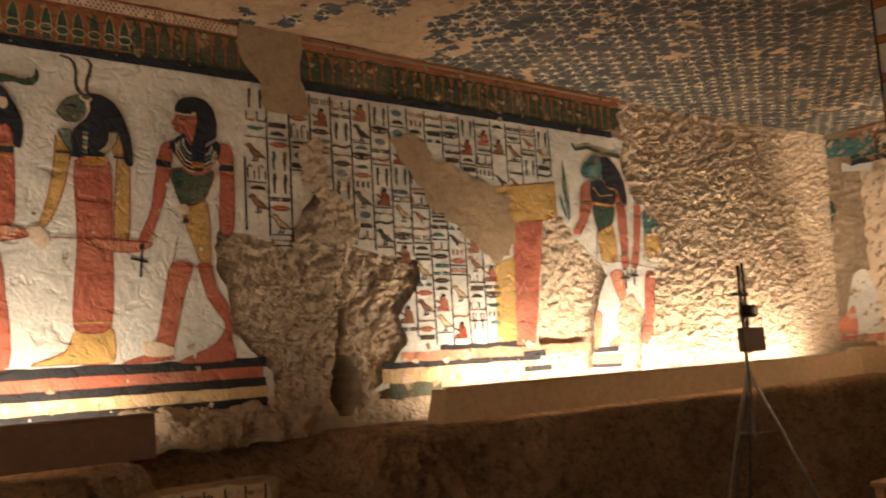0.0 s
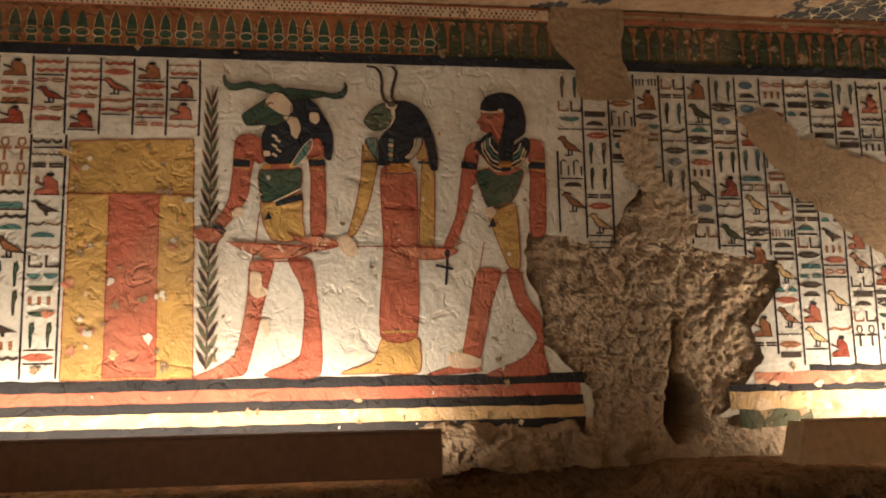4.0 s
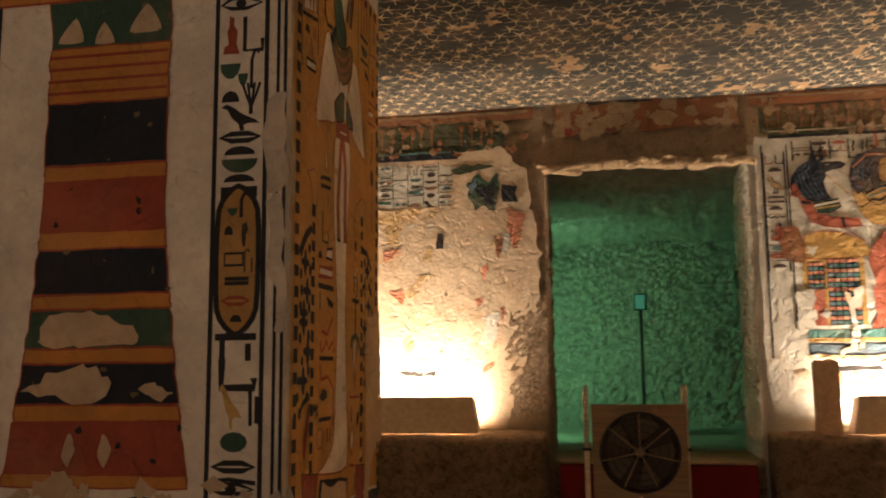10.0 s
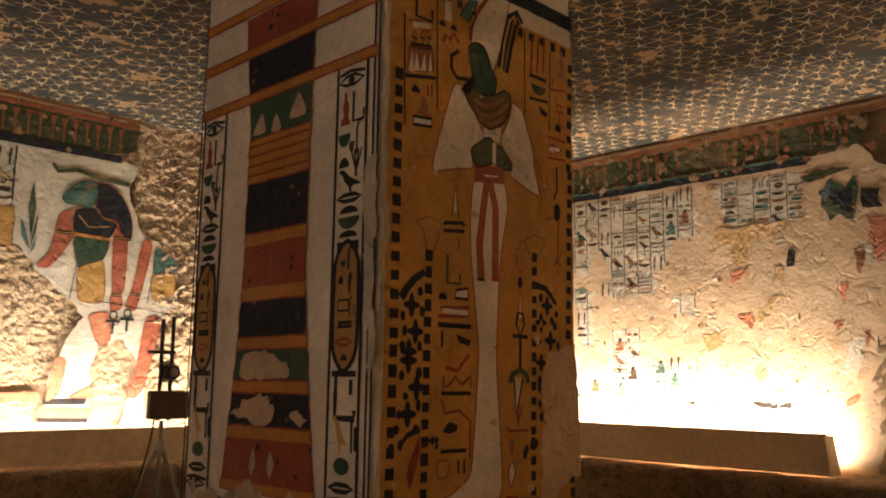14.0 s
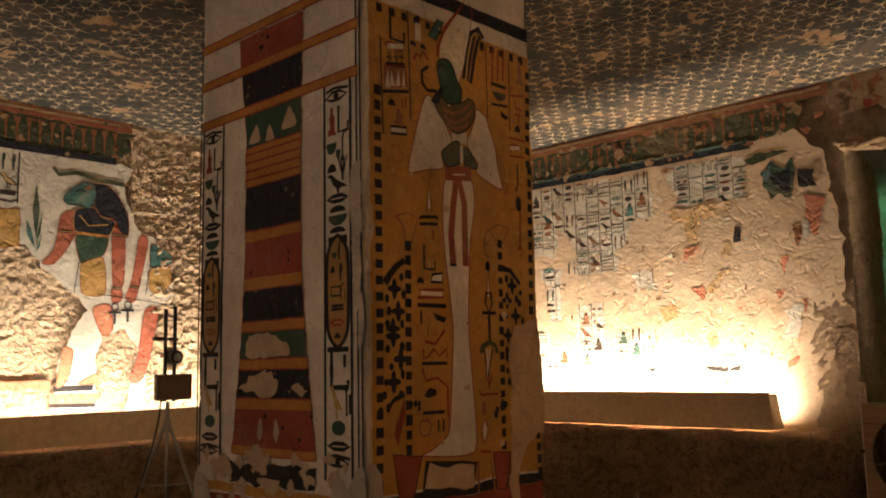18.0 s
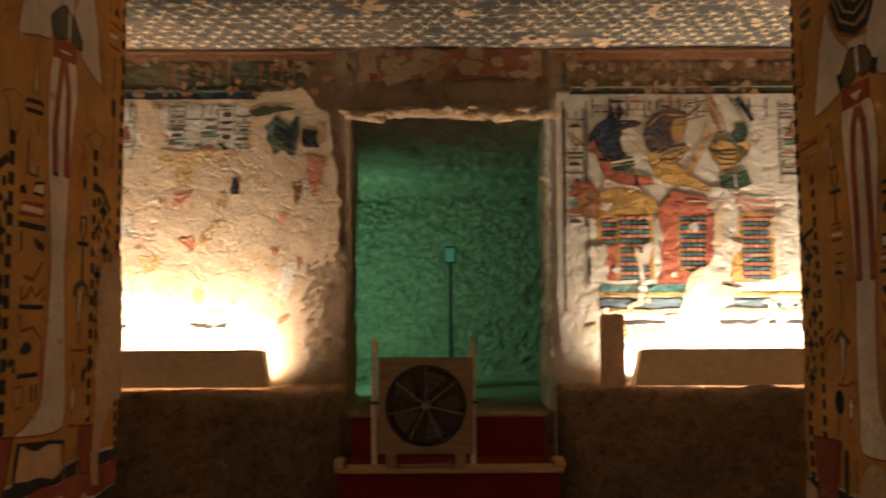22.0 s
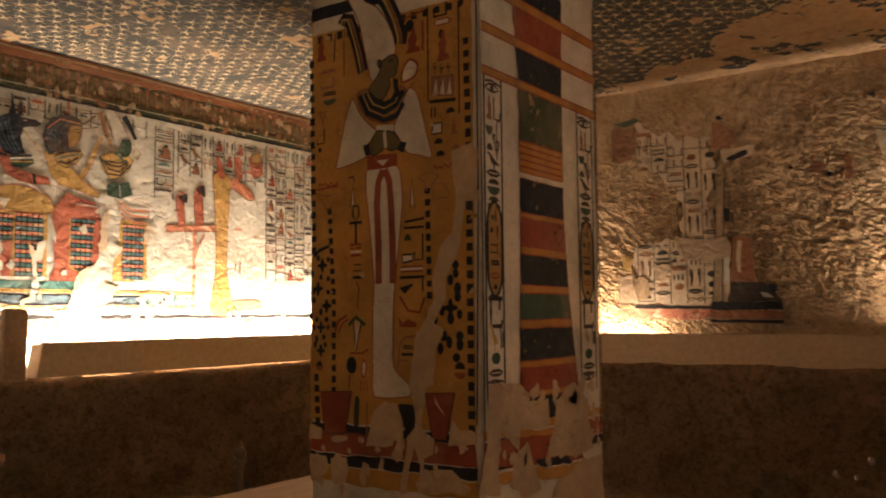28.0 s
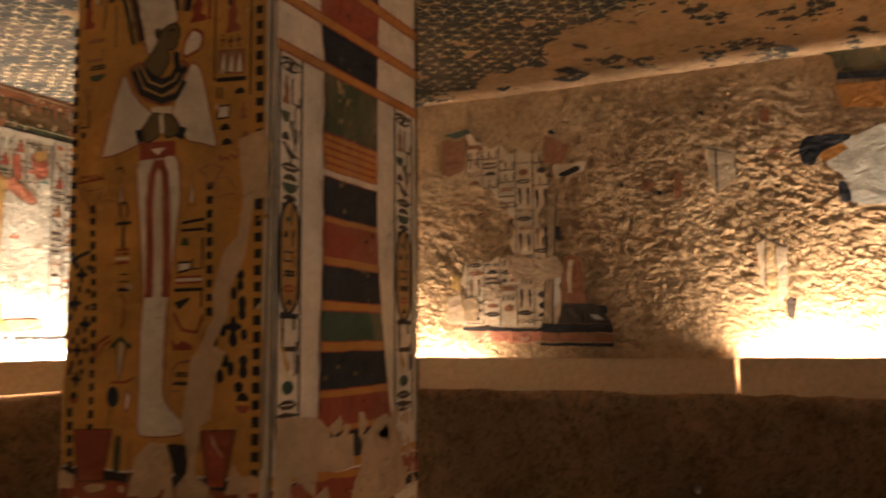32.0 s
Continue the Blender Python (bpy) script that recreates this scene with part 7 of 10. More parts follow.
east_half.poly("painted_figure#5", "red", 2.8, [(1.08, 2.62), (1.14, 2.61), (1.18, 2.56), (1.19, 2.5), (1.28, 2.47), (1.38, 2.46), (1.47, 2.45), (1.49, 2.4), (1.38, 2.39), (1.25, 2.4), (1.16, 2.44), (1.11, 2.52)], line="red_dark")
east_half.ribbon("painted_figure#5", "navy", 3.2, [(1.36, 2.46), (1.37, 2.39)], 0.022)
east_half.ribbon("painted_figure#5", "navy", 3.2, [(1.1, 2.58), (1.16, 2.57)], 0.022)
east_half.poly("painted_figure#5", "deep_blue", 3.2, [(1.03, 2.69), (1.04, 2.76), (1.09, 2.83), (1.16, 2.87), (1.24, 2.88), (1.26, 2.83), (1.27, 2.76), (1.25, 2.72), (1.27, 2.64), (1.3, 2.6), (1.18, 2.58), (1.13, 2.6), (1.1, 2.64), (1.05, 2.64)], line="black")
east_half.poly("painted_figure#5", "deep_blue", 3.3, [(1.24, 2.86), (1.31, 2.86), (1.37, 2.86), (1.41, 2.84), (1.38, 2.81), (1.31, 2.8), (1.26, 2.78)])
east_half.poly("painted_figure#5", "navy", 3, [(1.16, 2.86), (1.19, 2.99), (1.22, 2.87)])
east_half.poly("painted_figure#5", "navy", 3, [(1.23, 2.87), (1.25, 3.01), (1.27, 2.87)])
east_half.poly("painted_figure#5", "red", 3.4, [(1.03, 2.63), (1.04, 2.7), (1.06, 2.72), (1.1, 2.64), (1.1, 2.61)], line="red_dark")
east_half.ribbon("painted_figure#5", "blue", 3.8, [(1.07, 2.76), (1.08, 2.68), (1.13, 2.61)], 0.005)
east_half.ribbon("painted_figure#5", "blue", 3.8, [(1.09, 2.78), (1.11, 2.68), (1.16, 2.61)], 0.005)
east_half.ribbon("painted_figure#5", "blue", 3.8, [(1.11, 2.79), (1.14, 2.69), (1.19, 2.62)], 0.005)
east_half.ribbon("painted_figure#5", "blue", 3.8, [(1.14, 2.81), (1.17, 2.69), (1.22, 2.62)], 0.005)
east_half.ribbon("painted_figure#5", "blue", 3.8, [(1.16, 2.83), (1.2, 2.7), (1.25, 2.62)], 0.005)
east_half.ribbon("painted_figure#5", "ochre", 3.8, [(1.27, 2.77), (1.33, 2.71), (1.41, 2.63)], 0.01)
east_half.ribbon("painted_figure#5", "white", 3.9, [(1.27, 2.84), (1.3, 2.84)], 0.008)
east_half.ribbon("painted_figure#6", "white", 2.9, [(1.69, 2.28), (1.93, 2.27)], 0.008)
east_half.poly("painted_figure#6", "ochre", 2.2, [(1.43, 2.65), (1.51, 2.63), (1.54, 2.56), (1.66, 2.54), (1.73, 2.47), (1.89, 2.37), (1.88, 2.34), (1.72, 2.38), (1.55, 2.41), (1.48, 2.49)], line="red_dark")
east_half.ribbon("painted_figure#6", "ochre", 2.6, [(1.72, 2.47), (1.79, 2.58), (1.89, 2.82)], 0.04, 0.03)
east_half.ribbon("painted_figure#6", "red_dark", 2.9, [(1.73, 2.45), (1.81, 2.56), (1.91, 2.81)], 0.006)
east_half.poly("painted_figure#6", "ochre", 3, [(1.5, 2.63), (1.62, 2.67), (1.72, 2.7), (1.74, 2.66), (1.69, 2.58), (1.6, 2.54), (1.54, 2.57)], line="black")
east_half.ribbon("painted_figure#6", "navy", 3.3, [(1.52, 2.62), (1.6, 2.66), (1.72, 2.68)], 0.012)
east_half.ribbon("painted_figure#6", "teal", 3.3, [(1.54, 2.6), (1.6, 2.62), (1.71, 2.66)], 0.012)
east_half.ribbon("painted_figure#6", "navy", 3.3, [(1.55, 2.58), (1.61, 2.57), (1.7, 2.63)], 0.012)
east_half.poly("painted_figure#6", "ochre", 3.2, [(1.62, 2.86), (1.72, 2.88), (1.73, 2.84), (1.72, 2.79), (1.69, 2.73), (1.64, 2.7), (1.62, 2.74)], line="red_dark")
east_half.ribbon("painted_figure#6", "black", 3.6, [(1.68, 2.82), (1.72, 2.83)], 0.007)
east_half.ribbon("painted_figure#6", "black", 3.6, [(1.67, 2.84), (1.72, 2.85)], 0.004)
east_half.poly("painted_figure#6", "deep_blue", 3.4, [(1.42, 2.74), (1.44, 2.83), (1.49, 2.9), (1.57, 2.93), (1.64, 2.94), (1.71, 2.92), (1.73, 2.88), (1.64, 2.87), (1.61, 2.81), (1.62, 2.68), (1.58, 2.64), (1.56, 2.74), (1.53, 2.66), (1.47, 2.62), (1.44, 2.67)], line="black")
east_half.ribbon("painted_figure#6", "red_fade", 3.9, [(1.45, 2.81), (1.55, 2.9), (1.72, 2.89)], 0.012)
east_half.ribbon("painted_figure#6", "blue", 3.8, [(1.46, 2.83), (1.45, 2.73), (1.48, 2.66)], 0.004)
east_half.ribbon("painted_figure#6", "blue", 3.8, [(1.49, 2.84), (1.48, 2.74), (1.5, 2.66)], 0.004)
east_half.ribbon("painted_figure#6", "blue", 3.8, [(1.52, 2.86), (1.51, 2.74), (1.53, 2.66)], 0.004)
east_half.ribbon("painted_figure#6", "blue", 3.8, [(1.55, 2.87), (1.54, 2.75), (1.55, 2.67)], 0.004)
east_half.ribbon("painted_figure#6", "black", 3, [(1.72, 2.97), (1.86, 3), (1.86, 2.89), (1.73, 2.86), (1.72, 2.97)], 0.008)
east_half.ribbon("painted_figure#6", "frieze", 3, [(1.74, 2.89), (1.84, 2.98)], 0.016)
east_half.ribbon("painted_figure#6", "red", 3, [(1.61, 3.08), (1.62, 2.95)], 0.025)
east_half.poly("painted_figure#7", "white", 2.2, [(1.83, 2.37), (2.01, 2.38), (2.08, 2.19), (2.02, 1.97), (1.99, 1.75), (1.79, 1.6), (1.73, 1.58), (1.87, 1.85), (1.92, 2.16)])
east_half.poly("painted_figure#7", "white", 2.5, [(1.91, 3.04), (1.98, 3.08), (2.07, 2.96), (2.15, 2.84), (2.11, 2.78), (2.02, 2.76), (1.98, 2.89)], line="red_dark")
east_half.ribbon("painted_figure#7", "rust", 2.8, [(1.88, 3.02), (1.92, 2.89), (1.98, 2.76)], 0.045, 0.03)
east_half.ribbon("painted_figure#7", "navy", 2.8, [(2.09, 3.02), (2.15, 2.94), (2.2, 2.85)], 0.045, 0.03)
east_half.ribbon("painted_figure#7", "ochre", 3.1, [(1.9, 3.01), (1.98, 2.78)], 0.008)
east_half.poly("painted_figure#7", "ochre", 3, [(1.88, 2.67), (1.98, 2.72), (2.05, 2.69), (2.13, 2.72), (2.18, 2.68), (2.15, 2.6), (2.06, 2.52), (1.98, 2.5), (1.9, 2.58)], line="black")
east_half.ribbon("painted_figure#7", "navy", 3.3, [(1.89, 2.66), (1.95, 2.54), (2.06, 2.54), (2.16, 2.64)], 0.013)
east_half.ribbon("painted_figure#7", "navy", 3.3, [(1.91, 2.65), (1.96, 2.58), (2.06, 2.57), (2.14, 2.65)], 0.013)
east_half.ribbon("painted_figure#7", "navy", 3.3, [(1.93, 2.64), (1.97, 2.61), (2.06, 2.61), (2.13, 2.66)], 0.013)
east_half.ribbon("painted_figure#7", "navy", 3.3, [(1.95, 2.64), (1.98, 2.64), (2.06, 2.64), (2.12, 2.67)], 0.013)
east_half.poly("painted_figure#7", "green", 3.5, [(2.08, 2.83), (2.14, 2.84), (2.16, 2.81), (2.16, 2.75), (2.13, 2.7), (2.07, 2.69), (2.05, 2.75)], line="black")
east_half.ribbon("painted_figure#7", "black", 3.8, [(2.11, 2.79), (2.15, 2.8)], 0.006)
east_half.ribbon("painted_figure#7", "teal", 3.6, [(2.01, 2.72), (2.06, 2.69), (2.1, 2.65)], 0.018)
east_half.poly("painted_figure#7", "green", 3, [(1.95, 2.45), (2.01, 2.48), (2.06, 2.47), (2.14, 2.5), (2.18, 2.4), (2.07, 2.36), (1.96, 2.37)], line="black")
east_half.ribbon("painted_figure#7", "white", 3.4, [(2.06, 2.47), (2.07, 2.36)], 0.01)
east_half.ribbon("painted_figure#7", "red_fade", 2.4, [(2.05, 2.33), (2.17, 2.28), (2.34, 2.28)], 0.018)
east_half.ribbon("painted_figure#7", "red_fade", 2.4, [(2.06, 2.29), (2.18, 2.23), (2.34, 2.23)], 0.018)
east_half.ribbon("painted_figure#7", "red_fade", 2.4, [(2.08, 2.24), (2.19, 2.18), (2.33, 2.18)], 0.018)
east_half.ribbon("painted_figure#7", "ochre", 3, [(2.2, 2.78), (2.25, 2.74), (2.22, 2.69), (2.17, 2.72), (2.2, 2.78)], 0.01)
east_half.ribbon("painted_figure#7", "red_dark", 3.9, [(1.35, 2.8), (1.49, 2.7), (1.72, 2.55)], 0.004)
east_half.ribbon("painted_figure#7", "red_dark", 3.9, [(1.41, 2.44), (1.72, 2.31), (1.98, 2.27)], 0.004)
east_half.ribbon("painted_figure#7", "red_dark", 3.9, [(2.17, 2.37), (2.33, 2.34), (2.43, 2.28)], 0.004)
east_half.poly("paint_losses", "white", 4.6, [(1.46, 2), (1.35, 1.87), (1.38, 1.73), (1.36, 1.6), (1.41, 1.59), (1.42, 1.73), (1.39, 1.83), (1.48, 1.94)], jag=0.03)
east_half.poly("paint_losses", "white", 4.6, [(1.99, 2.02), (2.09, 1.97), (2, 1.75), (1.84, 1.64), (1.7, 1.59), (1.84, 1.8)], jag=0.03)
east_half.poly("paint_losses", "white", 4.6, [(1.03, 1.97), (1.13, 1.97), (1.13, 1.73), (1.05, 1.63), (1.02, 1.82)], jag=0.03)
east_half.poly("paint_losses", "white", 4.6, [(1.5, 2.15), (1.54, 2.05), (1.53, 1.95), (1.5, 2.05)], jag=0.03)
east_half.poly("offering_scene", "red_fade", 2, [(2.5, 2.18), (3.07, 2.22), (3.07, 2.17), (2.5, 2.13)], line="red_dark")
east_half.ribbon("offering_scene", "red_fade", 2, [(2.8, 2.15), (2.79, 1.46)], 0.035, 0.03)
east_half.ribbon("offering_scene", "red_fade", 2, [(2.9, 2.13), (2.81, 1.97)], 0.02)
east_half.poly("offering_scene", "ochre", 2, [(2.99, 2.65), (3.09, 2.71), (3.2, 2.62), (3.17, 2.46), (3.15, 1.82), (3.23, 1.45), (2.97, 1.46), (3.03, 1.82), (3.01, 2.44)], smooth=True, line="red_dark")
east_half.poly("offering_scene", "red", 2.5, [(3.01, 2.83), (3.07, 2.8), (3.12, 2.66), (3.05, 2.66)], smooth=True, line="red_dark")
east_half.poly("offering_scene", "red", 2.5, [(3.23, 2.83), (3.29, 2.86), (3.32, 2.68), (3.26, 2.67)], smooth=True, line="red_dark")
east_half.poly("offering_scene", "red", 2.5, [(3.41, 2.88), (3.52, 2.92), (3.57, 2.76), (3.47, 2.69), (3.42, 2.77)], smooth=True, line="red_dark")
east_half.poly("offering_scene", "ochre", 3, [(3.44, 2.9), (3.53, 2.94), (3.54, 2.86), (3.45, 2.83)], smooth=True, line="red_dark")
east_half.poly("offering_scene", "red", 2, [(2.6, 2.43), (2.67, 2.48), (2.69, 2.2), (2.63, 2.2)], smooth=True, line="red_dark")
east_half.poly("offering_scene", "red", 2, [(2.78, 2.47), (2.86, 2.52), (2.89, 2.24), (2.81, 2.21)], smooth=True, line="red_dark")
east_half.poly("offering_scene", "black", 2.5, [(2.62, 2.43), (2.71, 2.47), (2.71, 2.39)], smooth=True, line="red_dark")
east_half.poly("offering_scene", "black", 2.5, [(2.8, 2.52), (2.89, 2.56), (2.9, 2.46)], smooth=True, line="red_dark")
east_half.poly("offering_scene", "red_fade", 2, [(3.23, 2.67), (3.47, 2.53), (3.41, 2.48), (3.2, 2.58)], smooth=True, line="red_dark")
east_half.poly("offering_scene", "red_fade", 2, [(3.17, 1.55), (3.52, 1.57), (3.57, 1.5), (3.17, 1.47)], smooth=True, line="red_dark")
east_half.rect("base_bands", "black", 1, 1.1, 4.8, 1.41, 1.44, 0.01)
east_half.rect("base_bands", "red_fade", 1, 1.1, 4.8, 1.31, 1.40, 0.012)
east_half.rect("base_bands", "blue", 1, 1.1, 4.8, 1.25, 1.29, 0.014)
flakes(east_half, "paint_losses", ["white", "white", "worn"], 1.1, 2.9, 1.2, 2.3, 26, 0.05, 19, 4.5)
flakes(east_half, "paint_losses", ["worn", "white"], 1.0, 4.8, 1.2, 1.46, 60, 0.045, 27, 4.5)
flakes(east_half, "paint_losses", ["fill", "lintel", "border"], 0.85, 4.9, 3.06, 3.32, 80, 0.04, 29, 4.4)
east_half.bold = 1.3
text_panel(east_half, None, 2.39, 2.57, 2.40, 3.0, 0.16, 0.11, 31)
text_panel(east_half, None, 2.62, 3.6, 2.62, 3.0, 0.13, 0.095, 32)
text_panel(east_half, None, 3.62, 4.85, 1.75, 3.03, 0.125, 0.10, 33, keep=0.9)
text_panel(east_half, None, 0.86, 1.0, 2.1, 2.95, 0.14, 0.12, 34)
text_panel(east_half, None, 1.06, 2.3, 2.88, 3.02, 0.12, 0.07, 35, keep=0.7)
for u, z0, z1 in ((0.85, 1.5, 3.0), (1.02, 1.75, 3.0)):
    east_half.ribbon("painted_frame", "black", 1, [(u, z0), (u, z1)], 0.008)
text_panel(east_half, None, 3.0, 3.55, 1.75, 2.3, 0.12, 0.1, 36, keep=0.25, lines=False, inks=["worn", "red_fade"])
east_half.bold = 1.0

# the east wall
east = Art("C")
TEXT_C = [(2.25, 3.06), (2.07, 2.97), (1.84, 2.91), (1.59, 2.88), (1.59, 2.7), (1.52, 2.63), (1.54, 2.52), (1.66, 2.29), (1.57, 2.23), (1.56, 2.04), (1.48, 1.99), (1.46, 1.87), (1.46, 1.65), (1.48, 1.48), (1.62, 1.47), (2.29, 1.48), (2.26, 2), (2.03, 2.04), (1.86, 2.06), (1.84, 2.39), (2.01, 2.57), (2.21, 2.69), (2.22, 2.77)]
east.poly("plaster", "worn", 0, TEXT_C, jag=0.055)
east.bold = 1.2
text_panel(east, TEXT_C, 1.53, 2.25, 1.5, 3.02, 0.142, 0.13, 41, keep=0.98, inks=["ink", "ink", "black", "border"], lw=0.006, rules=0.08, kinds=(0, 1, 2, 3, 4, 7, 8, 11, 12, 14, 16, 24))
east.bold = 1.0
east.poly("painted_remains", "fill", 1.6, [(1.54, 2.52), (1.48, 2.52), (1.53, 1.5), (1.61, 1.5)], jag=0.008)
east.ribbon("painted_remains", "black", 2, [(1.48, 2.52), (1.53, 1.5)], 0.01)
east.ribbon("painted_remains", "black", 2, [(1.56, 2.2), (1.61, 1.5)], 0.008)
east.poly("painted_remains", "black", 2, [(1.49, 2.27), (1.44, 2.26), (1.46, 2.16), (1.49, 2.17)], smooth=True, jag=0.01)
east.poly("painted_remains", "patch", 2.6, [(1.91, 2.07), (1.69, 2.02), (1.47, 2.04), (1.46, 1.87), (1.67, 1.85), (1.86, 1.89)], smooth=True, jag=0.02)
east.poly("painted_remains", "rust", 1.8, [(1.46, 1.68), (1.43, 2.03), (1.37, 2.05), (1.29, 2.02), (1.26, 1.66)], jag=0.006)
east.poly("painted_remains", "border", 2, [(1.45, 1.76), (1.25, 1.74), (1.25, 1.66), (1.46, 1.67)], jag=0.004)
east.poly("painted_remains", "worn", 2.2, [(1.4, 2), (1.36, 2), (1.37, 1.75), (1.4, 1.75)], jag=0.01)
east.poly("painted_remains", "white", 1.6, [(1.51, 1.87), (1.46, 1.87), (1.47, 1.68), (1.52, 1.63)], jag=0.01)
east.poly("painted_remains", "ink", 2, [(1.48, 1.52), (1.45, 1.67), (1.2, 1.66), (1.12, 1.6), (1.06, 1.5)], jag=0.006)
east.poly("painted_remains", "navy", 2, [(1.16, 1.64), (1.1, 1.64), (1.09, 1.59), (1.14, 1.57)], jag=0.01)
east.poly("painted_remains", "black", 2.2, [(1.62, 1.51), (1.06, 1.5), (1.05, 1.44), (1.62, 1.44)], jag=0.006)
east.poly("painted_remains", "white", 2.5, [(1.23, 1.58), (1.17, 1.57), (1.12, 1.53), (1.2, 1.54)], jag=0.01)
east.poly("painted_remains", "red_fade", 1.4, [(2.45, 1.45), (2, 1.46), (1.62, 1.46), (1.62, 1.37), (2.45, 1.37)], jag=0.02)
east.poly("painted_remains", "border", 1.8, [(1.62, 1.44), (1.05, 1.43), (1.05, 1.37), (1.62, 1.37)], jag=0.008)
east.poly("painted_remains", "black", 2, [(1.62, 1.36), (1.05, 1.36), (1.05, 1.33), (1.63, 1.34)], jag=0.006)
east.poly("painted_remains", "black", 2, [(2.29, 1.49), (1.62, 1.47), (1.62, 1.45), (2.29, 1.46)], jag=0.006)
east.poly("painted_remains", "patch", 1.4, [(2.43, 1.72), (2.31, 1.76), (2.28, 1.52), (2.43, 1.52)], jag=0.02)
east.poly("painted_remains", "ochre", 1.4, [(2.39, 1.92), (2.29, 1.89), (2.31, 1.78), (2.39, 1.8)], jag=0.02)
east.poly("painted_remains", "patch", 2.6, [(2.1, 1.82), (1.97, 1.83), (1.95, 1.72), (2.08, 1.7)], smooth=True, jag=0.014)
east.poly("painted_remains", "fill", 2.6, [(2.28, 1.72), (2.16, 1.71), (2.16, 1.55), (2.27, 1.55)], smooth=True, jag=0.012)
east.poly("painted_remains", "ochre_fade", 1.6, [(-0.06, 2.09), (-0.11, 2.07), (-0.12, 1.64), (-0.05, 1.64)], jag=0.01)
east.poly("painted_remains", "worn", 1.4, [(0.01, 2.06), (-0.05, 2.09), (-0.04, 1.72), (-0.01, 1.78)], jag=0.01)
east.poly("painted_remains", "worn", 1.4, [(-0.12, 2.04), (-0.19, 2.03), (-0.19, 1.7), (-0.13, 1.63)], jag=0.02)
east.ribbon("painted_remains", "black", 2, [(0.03, 2.17), (-0.06, 2.09), (-0.19, 2.02)], 0.012)
east.ribbon("painted_remains", "black", 2, [(-0.05, 2.08), (-0.04, 1.7)], 0.006)
east.poly("painted_remains", "ink", 2, [(-0.18, 1.66), (-0.24, 1.66), (-0.22, 1.52), (-0.18, 1.54)], smooth=True, jag=0.01)
east.poly("painted_remains", "worn", 1, [(0.35, 2.82), (0.13, 2.75), (0.12, 2.53), (0.26, 2.44), (0.3, 2.55), (0.33, 2.7)], jag=0.014)
east.ribbon("painted_remains", "black", 2, [(0.26, 2.76), (0.26, 2.44)], 0.01)
east.ribbon("painted_remains", "black", 2, [(0.34, 2.79), (0.15, 2.73)], 0.01)
east.ribbon("painted_remains", "black", 2, [(0.13, 2.72), (0.12, 2.55)], 0.008)
east.ribbon("painted_remains", "black", 2, [(-0.01, 2.76), (-0.02, 2.62)], 0.008)
east.poly("painted_remains", "border", 1, [(1.57, 3.01), (1.36, 2.91), (1.42, 2.77), (1.57, 2.78)], jag=0.02)
east.poly("painted_remains", "worn", 1.4, [(1.51, 2.76), (1.23, 2.77), (1.25, 2.69), (1.38, 2.67), (1.48, 2.65)], jag=0.01)
east.poly("painted_remains", "black", 2, [(1.46, 2.69), (1.31, 2.74), (1.29, 2.7), (1.42, 2.66)], smooth=True, jag=0.01)
east.poly("painted_remains", "border", 0.8, [(2.47, 3.05), (2.26, 3.04), (2.27, 2.8), (2.4, 2.73), (2.48, 2.77)], jag=0.02)
east.poly("painted_remains", "green", 1.4, [(2.45, 3.1), (2.23, 3.14), (2.21, 3.1), (2.35, 3.06)], jag=0.01)
east.poly("painted_remains", "border", 1, [(0.8, 2.58), (0.71, 2.56), (0.73, 2.49), (0.81, 2.51)], smooth=True, jag=0.012)
east.poly("painted_remains", "border", 0.8, [(0.56, 2.63), (0.51, 2.61), (0.51, 2.43), (0.57, 2.44)], smooth=True, jag=0.014)
east.poly("painted_remains", "border", 0.8, [(-0.05, 3.03), (-0.12, 3.04), (-0.12, 2.92), (-0.05, 2.94)], smooth=True, jag=0.014)
east.poly("painted_remains", "navy", 2, [(-0.3, 2.7), (-0.36, 2.8), (-0.62, 2.79), (-0.62, 2.75), (-0.45, 2.68), (-0.39, 2.59), (-0.32, 2.62)], smooth=True)
east.poly("painted_remains", "orange", 1.8, [(-0.4, 2.7), (-0.55, 2.74), (-0.61, 2.69), (-0.47, 2.61)], smooth=True)
east.poly("painted_remains", "white", 1, [(-0.51, 2.7), (-0.65, 2.77), (-0.97, 2.84), (-0.94, 2.3), (-0.73, 2.29), (-0.61, 2.32), (-0.57, 2.5), (-0.48, 2.59)], smooth=True, jag=0.012)
east.poly("painted_remains", "navy", 2, [(-0.54, 2.46), (-0.6, 2.45), (-0.62, 2.33), (-0.56, 2.32)], smooth=True)
east.poly("painted_remains", "frieze", 1, [(-0.4, 3.44), (-0.46, 3.54), (-1, 3.52), (-0.98, 3.19), (-0.58, 3.23), (-0.54, 3.35)], jag=0.01)
east.poly("painted_remains", "navy", 2, [(-0.57, 3.23), (-0.99, 3.21), (-0.98, 3.15), (-0.57, 3.18)], jag=0.003)
east.poly("painted_remains", "orange", 1, [(-0.55, 3.15), (-0.98, 3.13), (-0.97, 2.93), (-0.59, 2.98)], jag=0.01)
flakes(east, "painted_remains", ["border", "black", "fill"], -0.4, 2.4, 2.3, 3.2, 30, 0.03, 43, 0.5)

# the pillars
banded_1 = Art("1D")
banded_2 = Art("2D")
king_1 = Art("1O")
king_2 = Art("2O")


def sign(art, u, v, w, h, kind, ink):
    glyph(art, "hieroglyphs", 1.6, (u, v), w, h, random.Random(kind), [ink], kind)


